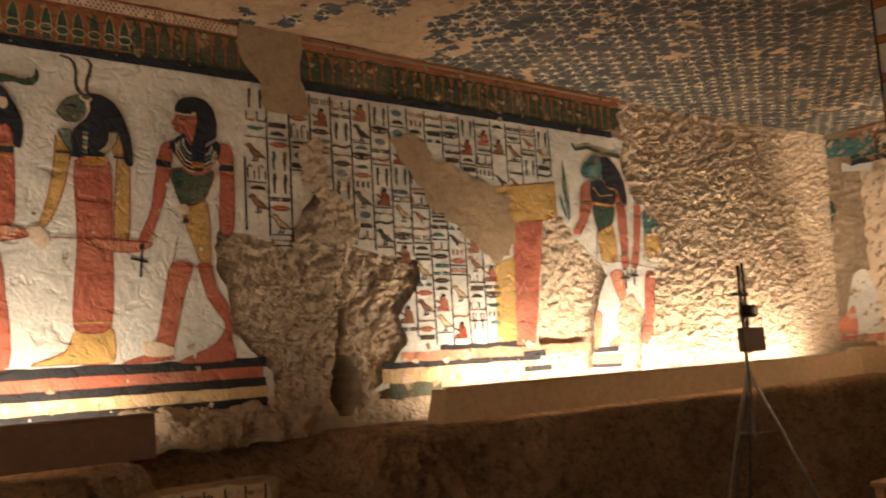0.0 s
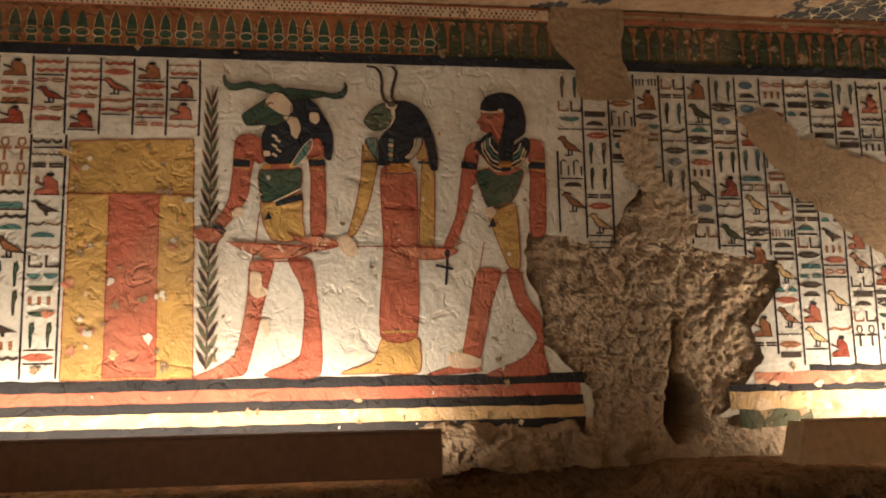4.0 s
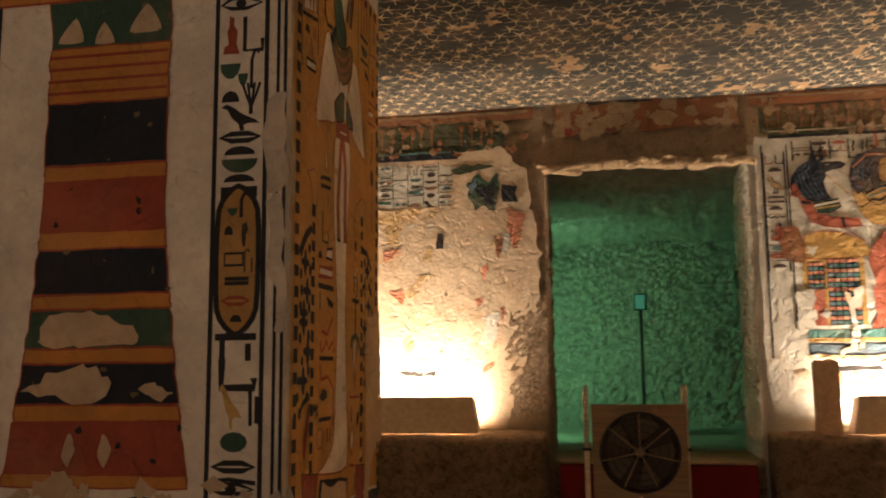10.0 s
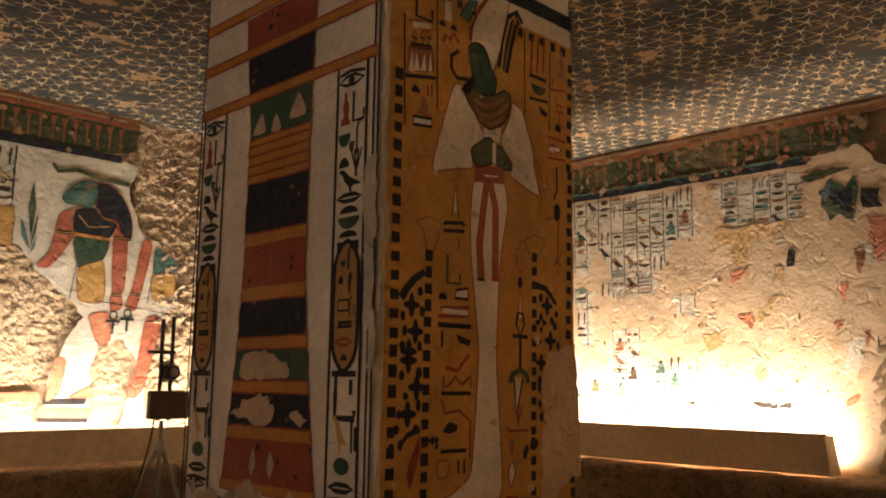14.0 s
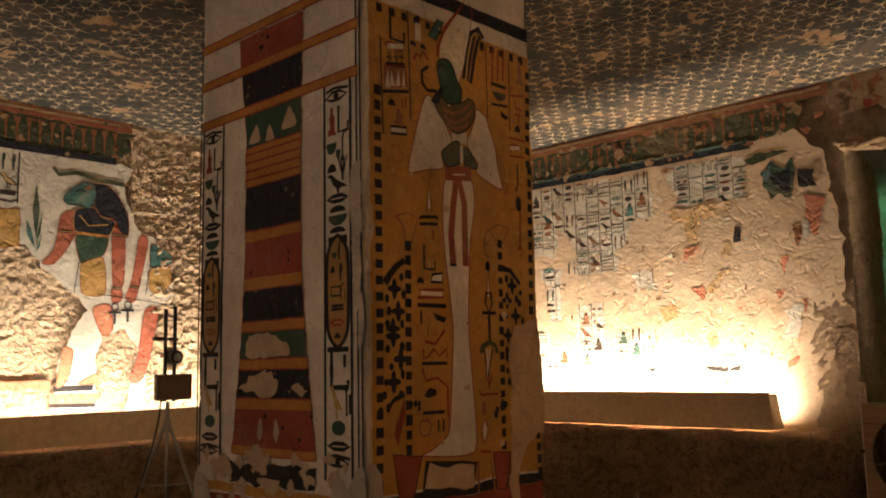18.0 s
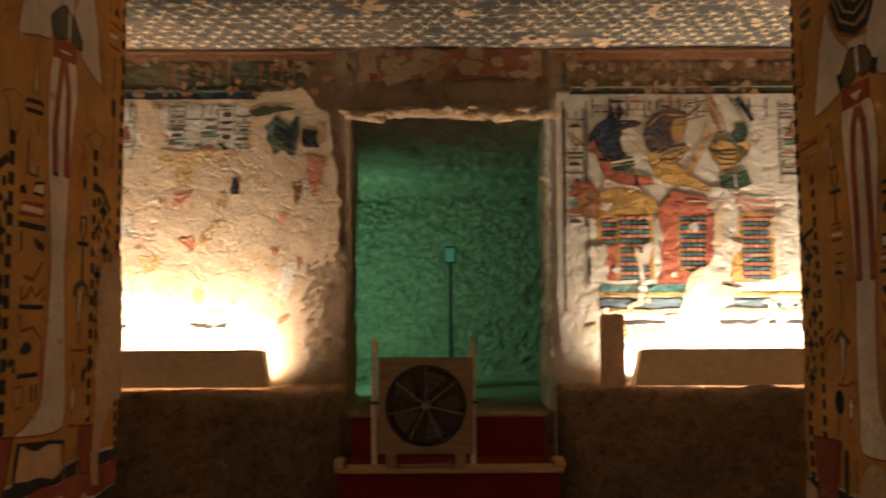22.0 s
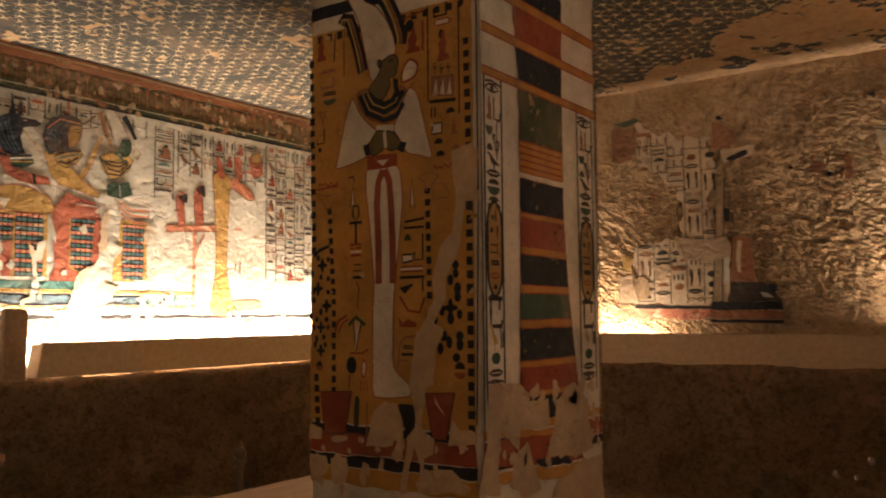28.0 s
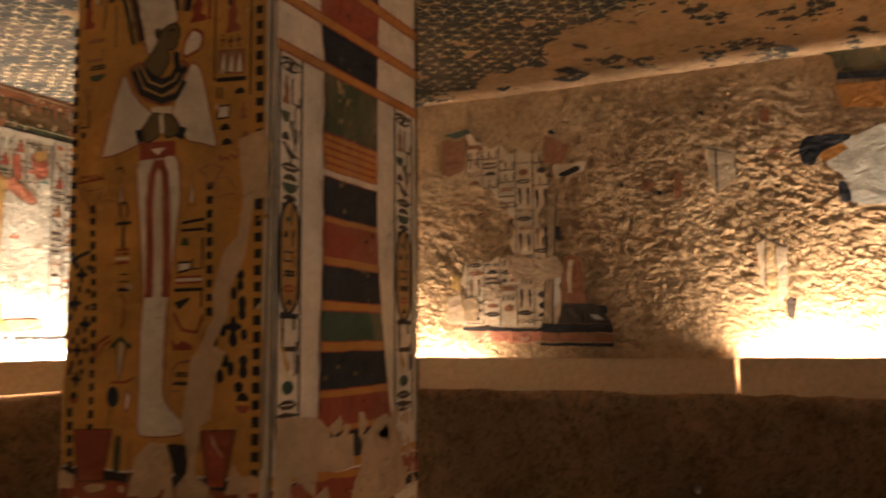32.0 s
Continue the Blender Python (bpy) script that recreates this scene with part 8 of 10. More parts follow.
king_2.ribbon("painted_king#2", "navy", 3, [(2.28, 2.93), (2.26, 2.96), (2.23, 2.95), (2.21, 2.9), (2.17, 2.78), (2.14, 2.66)], 0.075, 0.0675)
king_2.ribbon("painted_king#2", "border", 3.5, [(2.27, 2.93), (2.26, 2.96), (2.22, 2.95), (2.2, 2.9), (2.16, 2.78), (2.13, 2.66)], 0.012)
king_2.ribbon("painted_king#2", "ochre", 3.5, [(2.29, 2.93), (2.28, 2.96), (2.24, 2.95), (2.22, 2.9), (2.18, 2.78), (2.15, 2.66)], 0.012)
king_2.ribbon("painted_king#2", "navy", 3, [(2.04, 3.07), (2.02, 3.04), (1.98, 2.99), (1.93, 2.89), (1.89, 2.8), (1.9, 2.76)], 0.09, 0.081)
king_2.ribbon("painted_king#2", "border", 3.5, [(2.03, 3.07), (2.01, 3.04), (1.97, 2.99), (1.92, 2.89), (1.89, 2.8), (1.89, 2.76)], 0.0144)
king_2.ribbon("painted_king#2", "ochre", 3.5, [(2.05, 3.07), (2.03, 3.04), (1.99, 2.99), (1.94, 2.89), (1.91, 2.8), (1.91, 2.76)], 0.0144)
king_2.poly("painted_king#2", "white_pillar", 2, [(2.23, 3.13), (2.24, 3.06), (2.2, 2.99), (2.16, 2.9), (2.12, 2.73), (2.08, 2.6), (2.03, 2.64), (2.02, 2.69), (1.93, 2.72), (1.94, 2.8), (1.98, 2.89), (2.05, 2.98), (2.13, 3.03), (2.15, 3.11)], smooth=True, line="red_dark", width=0.006)
king_2.poly("painted_king#2", "border", 2.5, [(2.18, 2.55), (2.16, 2.48), (2.1, 2.41), (1.99, 2.37), (1.93, 2.39), (1.89, 2.45), (1.86, 2.52), (1.9, 2.55), (1.93, 2.5), (1.98, 2.47), (2.03, 2.48), (2.09, 2.54), (2.12, 2.57)], smooth=True, line="red_dark", width=0.006)
king_2.ribbon("painted_king#2", "navy", 3, [(2.1, 2.54), (2.06, 2.5), (2, 2.47), (1.95, 2.48), (1.91, 2.53)], 0.03)
king_2.ribbon("painted_king#2", "navy", 3, [(2.13, 2.54), (2.09, 2.47), (2, 2.43), (1.92, 2.46), (1.88, 2.52)], 0.03)
king_2.ribbon("painted_king#2", "navy", 3, [(2.16, 2.54), (2.11, 2.44), (2, 2.39), (1.92, 2.4), (1.88, 2.46)], 0.028)
king_2.ribbon("painted_king#2", "ochre", 3.2, [(2.11, 2.54), (2.07, 2.48), (2, 2.45), (1.93, 2.47), (1.9, 2.52)], 0.008)
king_2.ribbon("painted_king#2", "ochre", 3.2, [(2.14, 2.54), (2.1, 2.46), (2, 2.41), (1.92, 2.43), (1.88, 2.49)], 0.008)
king_2.poly("painted_king#2", "olive", 3.5, [(2.03, 2.64), (2.01, 2.69), (1.97, 2.71), (1.93, 2.71), (1.91, 2.68), (1.91, 2.65), (1.92, 2.64), (1.92, 2.62), (1.94, 2.6), (1.97, 2.6), (1.96, 2.56), (2, 2.5), (2.04, 2.5), (2.1, 2.56), (2.06, 2.6)], smooth=True, line="black", width=0.006)
king_2.ribbon("painted_king#2", "black", 4, [(1.97, 2.68), (1.95, 2.69), (1.94, 2.68)], 0.008)
king_2.poly("painted_king#2", "olive", 4, [(2.04, 2.7), (2.02, 2.7), (2.02, 2.68), (2.03, 2.66), (2.04, 2.68)], smooth=True, line="black", width=0.006)
king_2.poly("painted_king#2", "navy", 4, [(1.94, 2.59), (1.91, 2.58), (1.91, 2.54), (1.89, 2.49), (1.92, 2.5), (1.94, 2.55)], smooth=True)
king_2.poly("painted_king#2", "white_pillar", 3, [(1.89, 2.58), (1.88, 2.63), (1.84, 2.67), (1.8, 2.65), (1.79, 2.62), (1.81, 2.58), (1.88, 2.56)], smooth=True, line="red_dark", width=0.012)
king_2.poly("painted_king#2", "white_pillar", 2, [(2.21, 2.53), (2.17, 2.46), (2.12, 2.4), (2.06, 2.35), (2.05, 2.33), (2.12, 2.27), (2.12, 2.23), (2.11, 2.22), (2.22, 2.19), (2.32, 2.18), (2.31, 2.23), (2.26, 2.42)], smooth=True, line="red_dark", width=0.006)
king_2.poly("painted_king#2", "white_pillar", 2, [(1.84, 2.53), (1.8, 2.5), (1.77, 2.41), (1.74, 2.29), (1.71, 2.17), (1.79, 2.19), (1.86, 2.21), (1.91, 2.29), (1.94, 2.33), (1.93, 2.37), (1.89, 2.45), (1.86, 2.51)], smooth=True, line="red_dark", width=0.006)
king_2.poly("painted_king#2", "white_pillar", 2.2, [(2.05, 2.37), (1.94, 2.36), (1.93, 2.32), (2.06, 2.34)])
king_2.poly("painted_king#2", "olive", 3, [(2.1, 2.28), (2.05, 2.34), (2, 2.33), (2, 2.25), (2.03, 2.23), (2.07, 2.22), (2.12, 2.25)], smooth=True, line="black", width=0.006)
king_2.poly("painted_king#2", "olive", 3, [(1.99, 2.33), (1.94, 2.32), (1.9, 2.27), (1.91, 2.24), (1.95, 2.23), (1.98, 2.24)], smooth=True, line="black", width=0.006)
king_2.ribbon("painted_king#2", "white_pillar", 3.6, [(2, 2.33), (1.99, 2.25)], 0.02)
king_2.poly("painted_king#2", "navy", 3.5, [(2.14, 2.28), (2.1, 2.28), (2.09, 2.23), (2.12, 2.22)])
king_2.poly("painted_king#2", "navy", 3.5, [(1.9, 2.27), (1.86, 2.26), (1.88, 2.21), (1.92, 2.23)])
king_2.poly("painted_king#2", "red_dark", 3, [(2.11, 2.22), (1.92, 2.21), (1.92, 2.16), (1.98, 2.15), (2.11, 2.15)], line="red_dark", width=0.006)
king_2.poly("painted_king#2", "white_pillar", 3.6, [(2.05, 2.19), (1.97, 2.19), (2.01, 2.16)])
king_2.poly("painted_king#2", "white_pillar", 2, [(2.11, 2.15), (1.92, 2.15), (1.89, 2.02), (1.89, 1.95), (1.91, 1.79), (1.94, 1.56), (1.95, 1.41), (1.95, 1.18), (1.9, 1.12), (1.85, 1.08), (1.86, 1.03), (2.07, 1.02), (2.08, 1.16), (2.08, 1.42), (2.07, 1.57), (2.09, 1.8), (2.11, 1.96), (2.12, 2.04)], smooth=True, line="red_dark", width=0.006)
king_2.ribbon("painted_king#2", "red_strap", 3, [(2.01, 2.14), (2.04, 2.08), (2.05, 1.97), (2.04, 1.76), (2.04, 1.58)], 0.038, 0.042)
king_2.ribbon("painted_king#2", "red_strap", 3, [(2, 2.14), (1.97, 2.08), (1.96, 1.96), (1.95, 1.76), (1.95, 1.58)], 0.038, 0.042)
king_2.ribbon("hieroglyphs", "red_dark", 3.5, [(2.06, 1.58), (2.02, 1.58)], 0.012)
king_2.ribbon("hieroglyphs", "red_dark", 3.5, [(1.97, 1.58), (1.93, 1.58)], 0.012)
chain(king_2, (2.5, 2.76), (2.48, 1.76), 0.032, 0.062)
chain(king_2, (2.46, 1.1), (2.45, 0.88), 0.032, 0.062)
chain(king_2, (1.51, 2.7), (1.5, 2.2), 0.032, 0.062)
chain(king_2, (1.5, 1.92), (1.5, 0.9), 0.036, 0.064)
chain(king_2, (2.37, 1.96), (2.34, 1.49), 0.028, 0.052)
chain(king_2, (2.34, 1.43), (2.34, 1.04), 0.028, 0.052)
chain(king_2, (1.74, 2.01), (1.73, 1.51), 0.03, 0.056)
king_2.ribbon("hieroglyphs", "black", 1.2, [(1.45, 2.98), (1.45, 1.97), (1.47, 0.92)], 0.007)
king_2.ribbon("hieroglyphs", "white_pillar", 1.2, [(1.43, 2.98), (1.44, 1.96), (1.45, 0.92)], 0.012)
king_2.ribbon("hieroglyphs", "black", 1.2, [(2.27, 2.92), (2.27, 2.66)], 0.006)
king_2.ribbon("hieroglyphs", "black", 1.2, [(1.73, 3.02), (1.73, 2.44)], 0.008)
king_2.ribbon("hieroglyphs", "black", 1.2, [(1.55, 2.9), (1.55, 2.36)], 0.008)
sign(king_2, 2.43, 2.83, 0.1, 0.15, 6, "red_dark")
king_2.ribbon("hieroglyphs", "black", 1.6, [(2.33, 2.9), (2.34, 2.75)], 0.008)
sign(king_2, 2.38, 2.71, 0.12, 0.03, 12, "border")
sign(king_2, 2.38, 2.64, 0.12, 0.06, 16, "border")
sign(king_2, 2.37, 2.59, 0.11, 0.04, 12, "black")
sign(king_2, 2.37, 2.54, 0.11, 0.06, 10, "green")
sign(king_2, 2.42, 2.46, 0.08, 0.09, 17, "border")
sign(king_2, 2.43, 2.36, 0.07, 0.1, 16, "black")
sign(king_2, 2.44, 2.29, 0.04, 0.04, 0, "black")
king_2.ribbon("hieroglyphs", "red_dark", 1.6, [(2.46, 2.08), (2.44, 2.11), (2.42, 2.1), (2.4, 2.11), (2.38, 2.09), (2.36, 2.11), (2.34, 2.09), (2.31, 2.11), (2.31, 2.09), (2.46, 2.08)], 0.01)
sign(king_2, 1.65, 2.91, 0.1, 0.16, 16, "black")
king_2.ribbon("hieroglyphs", "white_pillar", 1.8, [(1.68, 2.82), (1.61, 2.82)], 0.02)
sign(king_2, 1.64, 2.82, 0.12, 0.06, 2, "red_dark")
sign(king_2, 1.64, 2.7, 0.11, 0.17, 6, "red_dark")
spots(king_2, [(1.65, 2.76)], 0.02, False)
sign(king_2, 1.69, 2.6, 0.035, 0.05, 14, "black")
sign(king_2, 1.65, 2.59, 0.035, 0.05, 14, "black")
sign(king_2, 1.61, 2.59, 0.035, 0.05, 14, "black")
king_2.poly("hieroglyphs", "border", 1.5, [(1.71, 2.56), (1.58, 2.55), (1.58, 2.45), (1.71, 2.47)], line="red_dark", width=0.006)
king_2.poly("hieroglyphs", "white_pillar", 2.2, [(1.7, 2.47), (1.68, 2.55), (1.67, 2.47)])
king_2.poly("hieroglyphs", "white_pillar", 2.2, [(1.66, 2.47), (1.64, 2.54), (1.63, 2.46)])
king_2.poly("hieroglyphs", "white_pillar", 2.2, [(1.62, 2.46), (1.6, 2.54), (1.59, 2.46)])
king_2.ribbon("hieroglyphs", "black", 1.6, [(1.72, 2.44), (1.57, 2.43)], 0.018)
king_2.ribbon("hieroglyphs", "black", 1.6, [(1.71, 2.41), (1.71, 2.36)], 0.008)
king_2.ribbon("hieroglyphs", "black", 1.6, [(1.69, 2.41), (1.69, 2.36)], 0.008)
sign(king_2, 1.6, 2.38, 0.07, 0.045, 1, "black")
king_2.poly("hieroglyphs", "white_pillar", 2, [(1.7, 2.33), (1.65, 2.33), (1.65, 2.28), (1.71, 2.28)], line="black", width=0.01)
sign(king_2, 1.58, 2.3, 0.06, 0.08, 6, "border")
sign(king_2, 1.67, 2.24, 0.07, 0.05, 1, "black")
sign(king_2, 1.66, 2.18, 0.07, 0.05, 1, "black")
sign(king_2, 1.57, 2.2, 0.06, 0.05, 1, "border")
king_2.ribbon("hieroglyphs", "red_dark", 1.6, [(1.7, 2.13), (1.68, 2.11), (1.67, 2.12), (1.65, 2.11), (1.64, 2.13), (1.61, 2.11), (1.6, 2.13)], 0.012)
sign(king_2, 1.83, 2.97, 0.14, 0.1, 7, "border")
king_2.ribbon("hieroglyphs", "red_dark", 1.6, [(1.88, 2.88), (1.75, 2.9)], 0.01)
sign(king_2, 1.82, 2.76, 0.13, 0.14, 6, "red_dark")
spots(king_2, [(1.84, 2.84)], 0.028, False)
king_2.ribbon("hieroglyphs", "red_dark", 1.6, [(1.76, 2.85), (1.76, 2.7)], 0.016)
king_2.ribbon("hieroglyphs", "border", 1.6, [(2.46, 2.06), (2.39, 2.04), (2.31, 2.05), (2.36, 1.98), (2.38, 1.95), (2.41, 2), (2.46, 2.06)], 0.007)
king_2.ribbon("hieroglyphs", "border", 1.6, [(1.8, 2.08), (1.76, 2.06), (1.74, 2.01)], 0.008)
king_2.ribbon("hieroglyphs", "border", 1.6, [(1.67, 2.08), (1.71, 2.04), (1.72, 2.01)], 0.008)
king_2.ribbon("hieroglyphs", "border", 1.6, [(1.8, 2.08), (1.74, 2.1), (1.67, 2.08)], 0.006)
king_2.ribbon("hieroglyphs", "border", 1.6, [(1.71, 1.96), (1.7, 2.04), (1.65, 2.04), (1.61, 1.99), (1.62, 1.97), (1.66, 1.97), (1.71, 1.96)], 0.006)
spots(king_2, [(2.42, 1.68), (2.45, 1.56), (2.39, 1.47)], 0.036, True)
spots(king_2, [(2.43, 1.36), (2.43, 1.24)], 0.032, True)
spots(king_2, [(2.38, 1.71), (2.45, 1.72), (2.38, 1.61), (2.43, 1.62), (2.38, 1.54), (2.48, 1.5), (2.43, 1.44), (2.49, 1.64), (2.48, 1.55), (2.5, 1.42)], 0.013, False)
spots(king_2, [(2.39, 1.4), (2.46, 1.4), (2.38, 1.36), (2.41, 1.31), (2.46, 1.3), (2.4, 1.27), (2.47, 1.27), (2.48, 1.36)], 0.013, False)
king_2.ribbon("hieroglyphs", "black", 1.6, [(2.48, 1.73), (2.44, 1.76), (2.37, 1.78)], 0.024, 0.014)
sign(king_2, 2.44, 1.17, 0.06, 0.05, 1, "black")
sign(king_2, 2.44, 1.15, 0.06, 0.05, 10, "red_dark")
king_2.ribbon("hieroglyphs", "red_dark", 1.6, [(2.33, 1.34), (2.31, 1.39), (2.25, 1.42)], 0.014)
king_2.ribbon("hieroglyphs", "red_dark", 1.6, [(2.31, 1.33), (2.28, 1.38), (2.24, 1.4)], 0.01)
spots(king_2, [(1.58, 1.65), (1.58, 1.61), (1.61, 1.58), (1.57, 1.54), (1.57, 1.5), (1.56, 1.42), (1.66, 1.44), (1.7, 1.4)], 0.02, False)
spots(king_2, [(1.61, 1.45)], 0.042, True)
spots(king_2, [(1.61, 1.4), (1.62, 1.29), (1.67, 1.26), (1.56, 1.32), (1.56, 1.28), (1.58, 1.22), (1.65, 1.32)], 0.02, False)
sign(king_2, 1.56, 1.18, 0.08, 0.06, 1, "black")
sign(king_2, 1.56, 1.14, 0.08, 0.06, 10, "red_dark")
sign(king_2, 2.21, 2.03, 0.06, 0.14, 15, "black")
king_2.ribbon("hieroglyphs", "black", 1.6, [(2.24, 2.12), (2.21, 2.13), (2.2, 2.1)], 0.008)
sign(king_2, 2.19, 1.88, 0.1, 0.21, 14, "black")
sign(king_2, 2.19, 1.75, 0.08, 0.08, 19, "red_dark")
sign(king_2, 2.18, 1.66, 0.06, 0.1, 8, "black")
king_2.ribbon("hieroglyphs", "black", 1.6, [(2.21, 1.61), (2.15, 1.61)], 0.014)
king_2.ribbon("hieroglyphs", "red_dark", 1.6, [(2.19, 1.59), (2.17, 1.56), (2.18, 1.45)], 0.008)
king_2.ribbon("hieroglyphs", "frieze", 1.6, [(2.24, 1.37), (2.19, 1.41), (2.13, 1.37)], 0.02)
king_2.ribbon("hieroglyphs", "black", 1.6, [(2.19, 1.24), (2.2, 1.33), (2.21, 1.39)], 0.007)
king_2.ribbon("hieroglyphs", "white_pillar", 1.6, [(2.19, 1.24), (2.19, 1.33), (2.19, 1.39)], 0.007)
king_2.ribbon("hieroglyphs", "white_pillar", 1.6, [(2.19, 1.24), (2.18, 1.33), (2.17, 1.39)], 0.007)
king_2.ribbon("hieroglyphs", "black", 1.6, [(2.19, 1.24), (2.17, 1.33), (2.15, 1.39)], 0.007)
king_2.ribbon("hieroglyphs", "red_dark", 1.6, [(2.23, 1.23), (2.15, 1.23), (2.11, 1.25)], 0.01)
spots(king_2, [(2.22, 1.17)], 0.034, False)
king_2.ribbon("hieroglyphs", "black", 1.6, [(2.23, 1.12), (2.24, 1.05)], 0.006)
king_2.poly("hieroglyphs", "white_pillar", 2, [(2.14, 1.2), (2.12, 1.17), (2.13, 1.13), (2.14, 1.11), (2.15, 1.13), (2.15, 1.17)], smooth=True, line="red_dark", width=0.008)
sign(king_2, 2.14, 1.07, 0.07, 0.07, 4, "red_dark")
sign(king_2, 1.83, 2.01, 0.06, 0.165, 15, "black")
king_2.ribbon("hieroglyphs", "black", 1.6, [(1.88, 1.87), (1.76, 1.88)], 0.012)
king_2.ribbon("hieroglyphs", "black", 1.6, [(1.88, 1.84), (1.76, 1.84)], 0.012)
sign(king_2, 1.86, 1.79, 0.06, 0.06, 1, "frieze")
sign(king_2, 1.79, 1.74, 0.07, 0.16, 16, "black")
king_2.poly("hieroglyphs", "white_pillar", 2, [(1.89, 1.71), (1.83, 1.71), (1.83, 1.68), (1.89, 1.67)], line="black", width=0.011)
king_2.ribbon("hieroglyphs", "red_dark", 1.6, [(1.9, 1.65), (1.77, 1.65)], 0.012)
king_2.ribbon("hieroglyphs", "white_pillar", 1.7, [(1.9, 1.64), (1.77, 1.64)], 0.012)
king_2.ribbon("hieroglyphs", "red_dark", 1.6, [(1.9, 1.63), (1.77, 1.63)], 0.012)
king_2.ribbon("hieroglyphs", "black", 1.6, [(1.91, 1.6), (1.76, 1.6)], 0.014)
king_2.poly("hieroglyphs", "black", 1.6, [(1.91, 1.55), (1.83, 1.57), (1.83, 1.56), (1.88, 1.52)])
king_2.ribbon("hieroglyphs", "red_dark", 1.6, [(1.91, 1.51), (1.86, 1.44), (1.79, 1.43), (1.76, 1.5)], 0.014)
king_2.ribbon("hieroglyphs", "black", 1.6, [(1.77, 1.59), (1.77, 1.53)], 0.01)
king_2.poly("hieroglyphs", "red_dark", 1.6, [(1.92, 1.41), (1.89, 1.38), (1.86, 1.4), (1.81, 1.38), (1.81, 1.36), (1.91, 1.36)])
king_2.ribbon("hieroglyphs", "border", 1.6, [(1.92, 1.18), (1.91, 1.28), (1.88, 1.31), (1.81, 1.32)], 0.012)
sign(king_2, 1.86, 1.27, 0.08, 0.035, 12, "black")
king_2.ribbon("hieroglyphs", "black", 1.6, [(1.9, 1.23), (1.82, 1.23)], 0.014)
king_2.ribbon("hieroglyphs", "border", 1.6, [(1.93, 1.16), (1.92, 1.2), (1.86, 1.2)], 0.008)
king_2.poly("painted_king#2", "red_dark", 2, [(2.43, 1.03), (2.22, 1.04), (2.26, 0.83), (2.4, 0.82)], line="black", width=0.006)
king_2.poly("painted_king#2", "red_dark", 2, [(1.76, 1.05), (1.59, 1.06), (1.64, 0.84), (1.72, 0.84)], line="black", width=0.006)
king_2.ribbon("hieroglyphs", "border", 2, [(2.22, 1.04), (2.27, 0.83)], 0.02)
king_2.poly("painted_king#2", "frieze", 2, [(2.19, 1.01), (2.17, 1), (2.18, 0.85), (2.2, 0.84), (2.2, 0.93)], smooth=True, line="black", width=0.006)
king_2.ribbon("hieroglyphs", "border", 2, [(2.25, 0.97), (2.26, 0.82)], 0.01)
king_2.ribbon("hieroglyphs", "border", 2, [(2.12, 0.99), (2.12, 0.82)], 0.01)
king_2.poly("painted_king#2", "black", 2.5, [(1.92, 0.99), (1.83, 0.99), (1.81, 0.94), (1.82, 0.89), (1.87, 0.85), (1.9, 0.93)], smooth=True)
king_2.poly("lime_patch", "patch_tan", 4, [(1.59, 2.18), (1.48, 2.21), (1.46, 2.16), (1.45, 2.15), (1.45, 1.94), (1.52, 1.94), (1.55, 1.78), (1.58, 1.67), (1.63, 1.59), (1.64, 1.49), (1.7, 1.38), (1.64, 1.35), (1.69, 1.26), (1.71, 1.09), (1.76, 1.07), (1.85, 1.08), (1.83, 1.21), (1.81, 1.33), (1.75, 1.41), (1.7, 1.5), (1.71, 1.6), (1.68, 1.69), (1.65, 1.75), (1.59, 1.8), (1.57, 1.95), (1.59, 2.08)], jag=0.01)
king_2.poly("lime_patch", "patch_tan", 4, [(2.12, 0.78), (2.08, 0.94), (2.05, 0.98), (2, 1), (1.93, 0.99), (1.9, 0.93), (1.88, 0.78), (1.92, 0.78), (1.94, 0.82), (1.98, 0.78)], jag=0.01)
king_2.poly("lime_patch", "patch_tan", 4, [(2.5, 0.71), (2.39, 0.71), (2.37, 0.64), (2.43, 0.59), (2.49, 0.59)], jag=0.01)
king_2.poly("lime_patch", "patch_tan", 4, [(2.36, 0.7), (2.25, 0.72), (2.24, 0.65), (2.26, 0.58), (2.34, 0.57)], jag=0.01)
king_2.poly("lime_patch", "patch_tan", 4, [(2.05, 0.67), (2.03, 0.73), (2.01, 0.72), (2.02, 0.67)], jag=0.01)
king_2.poly("lime_patch", "patch_tan", 4, [(1.85, 1.08), (1.76, 1.07), (1.76, 1), (1.78, 0.88), (1.71, 0.84), (1.72, 0.77), (1.77, 0.75), (1.77, 0.7), (1.6, 0.71), (1.54, 0.65), (1.55, 0.6), (1.81, 0.58), (1.79, 0.71), (1.82, 0.79), (1.85, 0.71), (1.88, 0.57), (1.91, 0.57), (1.89, 0.7), (1.87, 0.79), (1.87, 0.84), (1.82, 0.89), (1.81, 0.94)], jag=0.01)
king_2.poly("lime_patch", "patch_tan", 4, [(1.63, 0.82), (1.6, 0.93), (1.56, 0.89), (1.5, 0.9), (1.46, 0.88), (1.46, 0.83)], jag=0.01)
king_2.poly("lime_patch", "patch_tan", 4, [(2.36, 0.8), (2.32, 0.82), (2.24, 0.82), (2.24, 0.8), (2.34, 0.78)], jag=0.01)
king_2.poly("lime_patch", "patch_tan", 4, [(2.51, 0.86), (2.42, 0.84), (2.42, 0.79), (2.51, 0.78)], jag=0.01)
king_2.poly("lime_patch", "patch_tan", 4, [(1.71, 1.04), (1.64, 0.94), (1.66, 0.96), (1.7, 1)], jag=0.01)
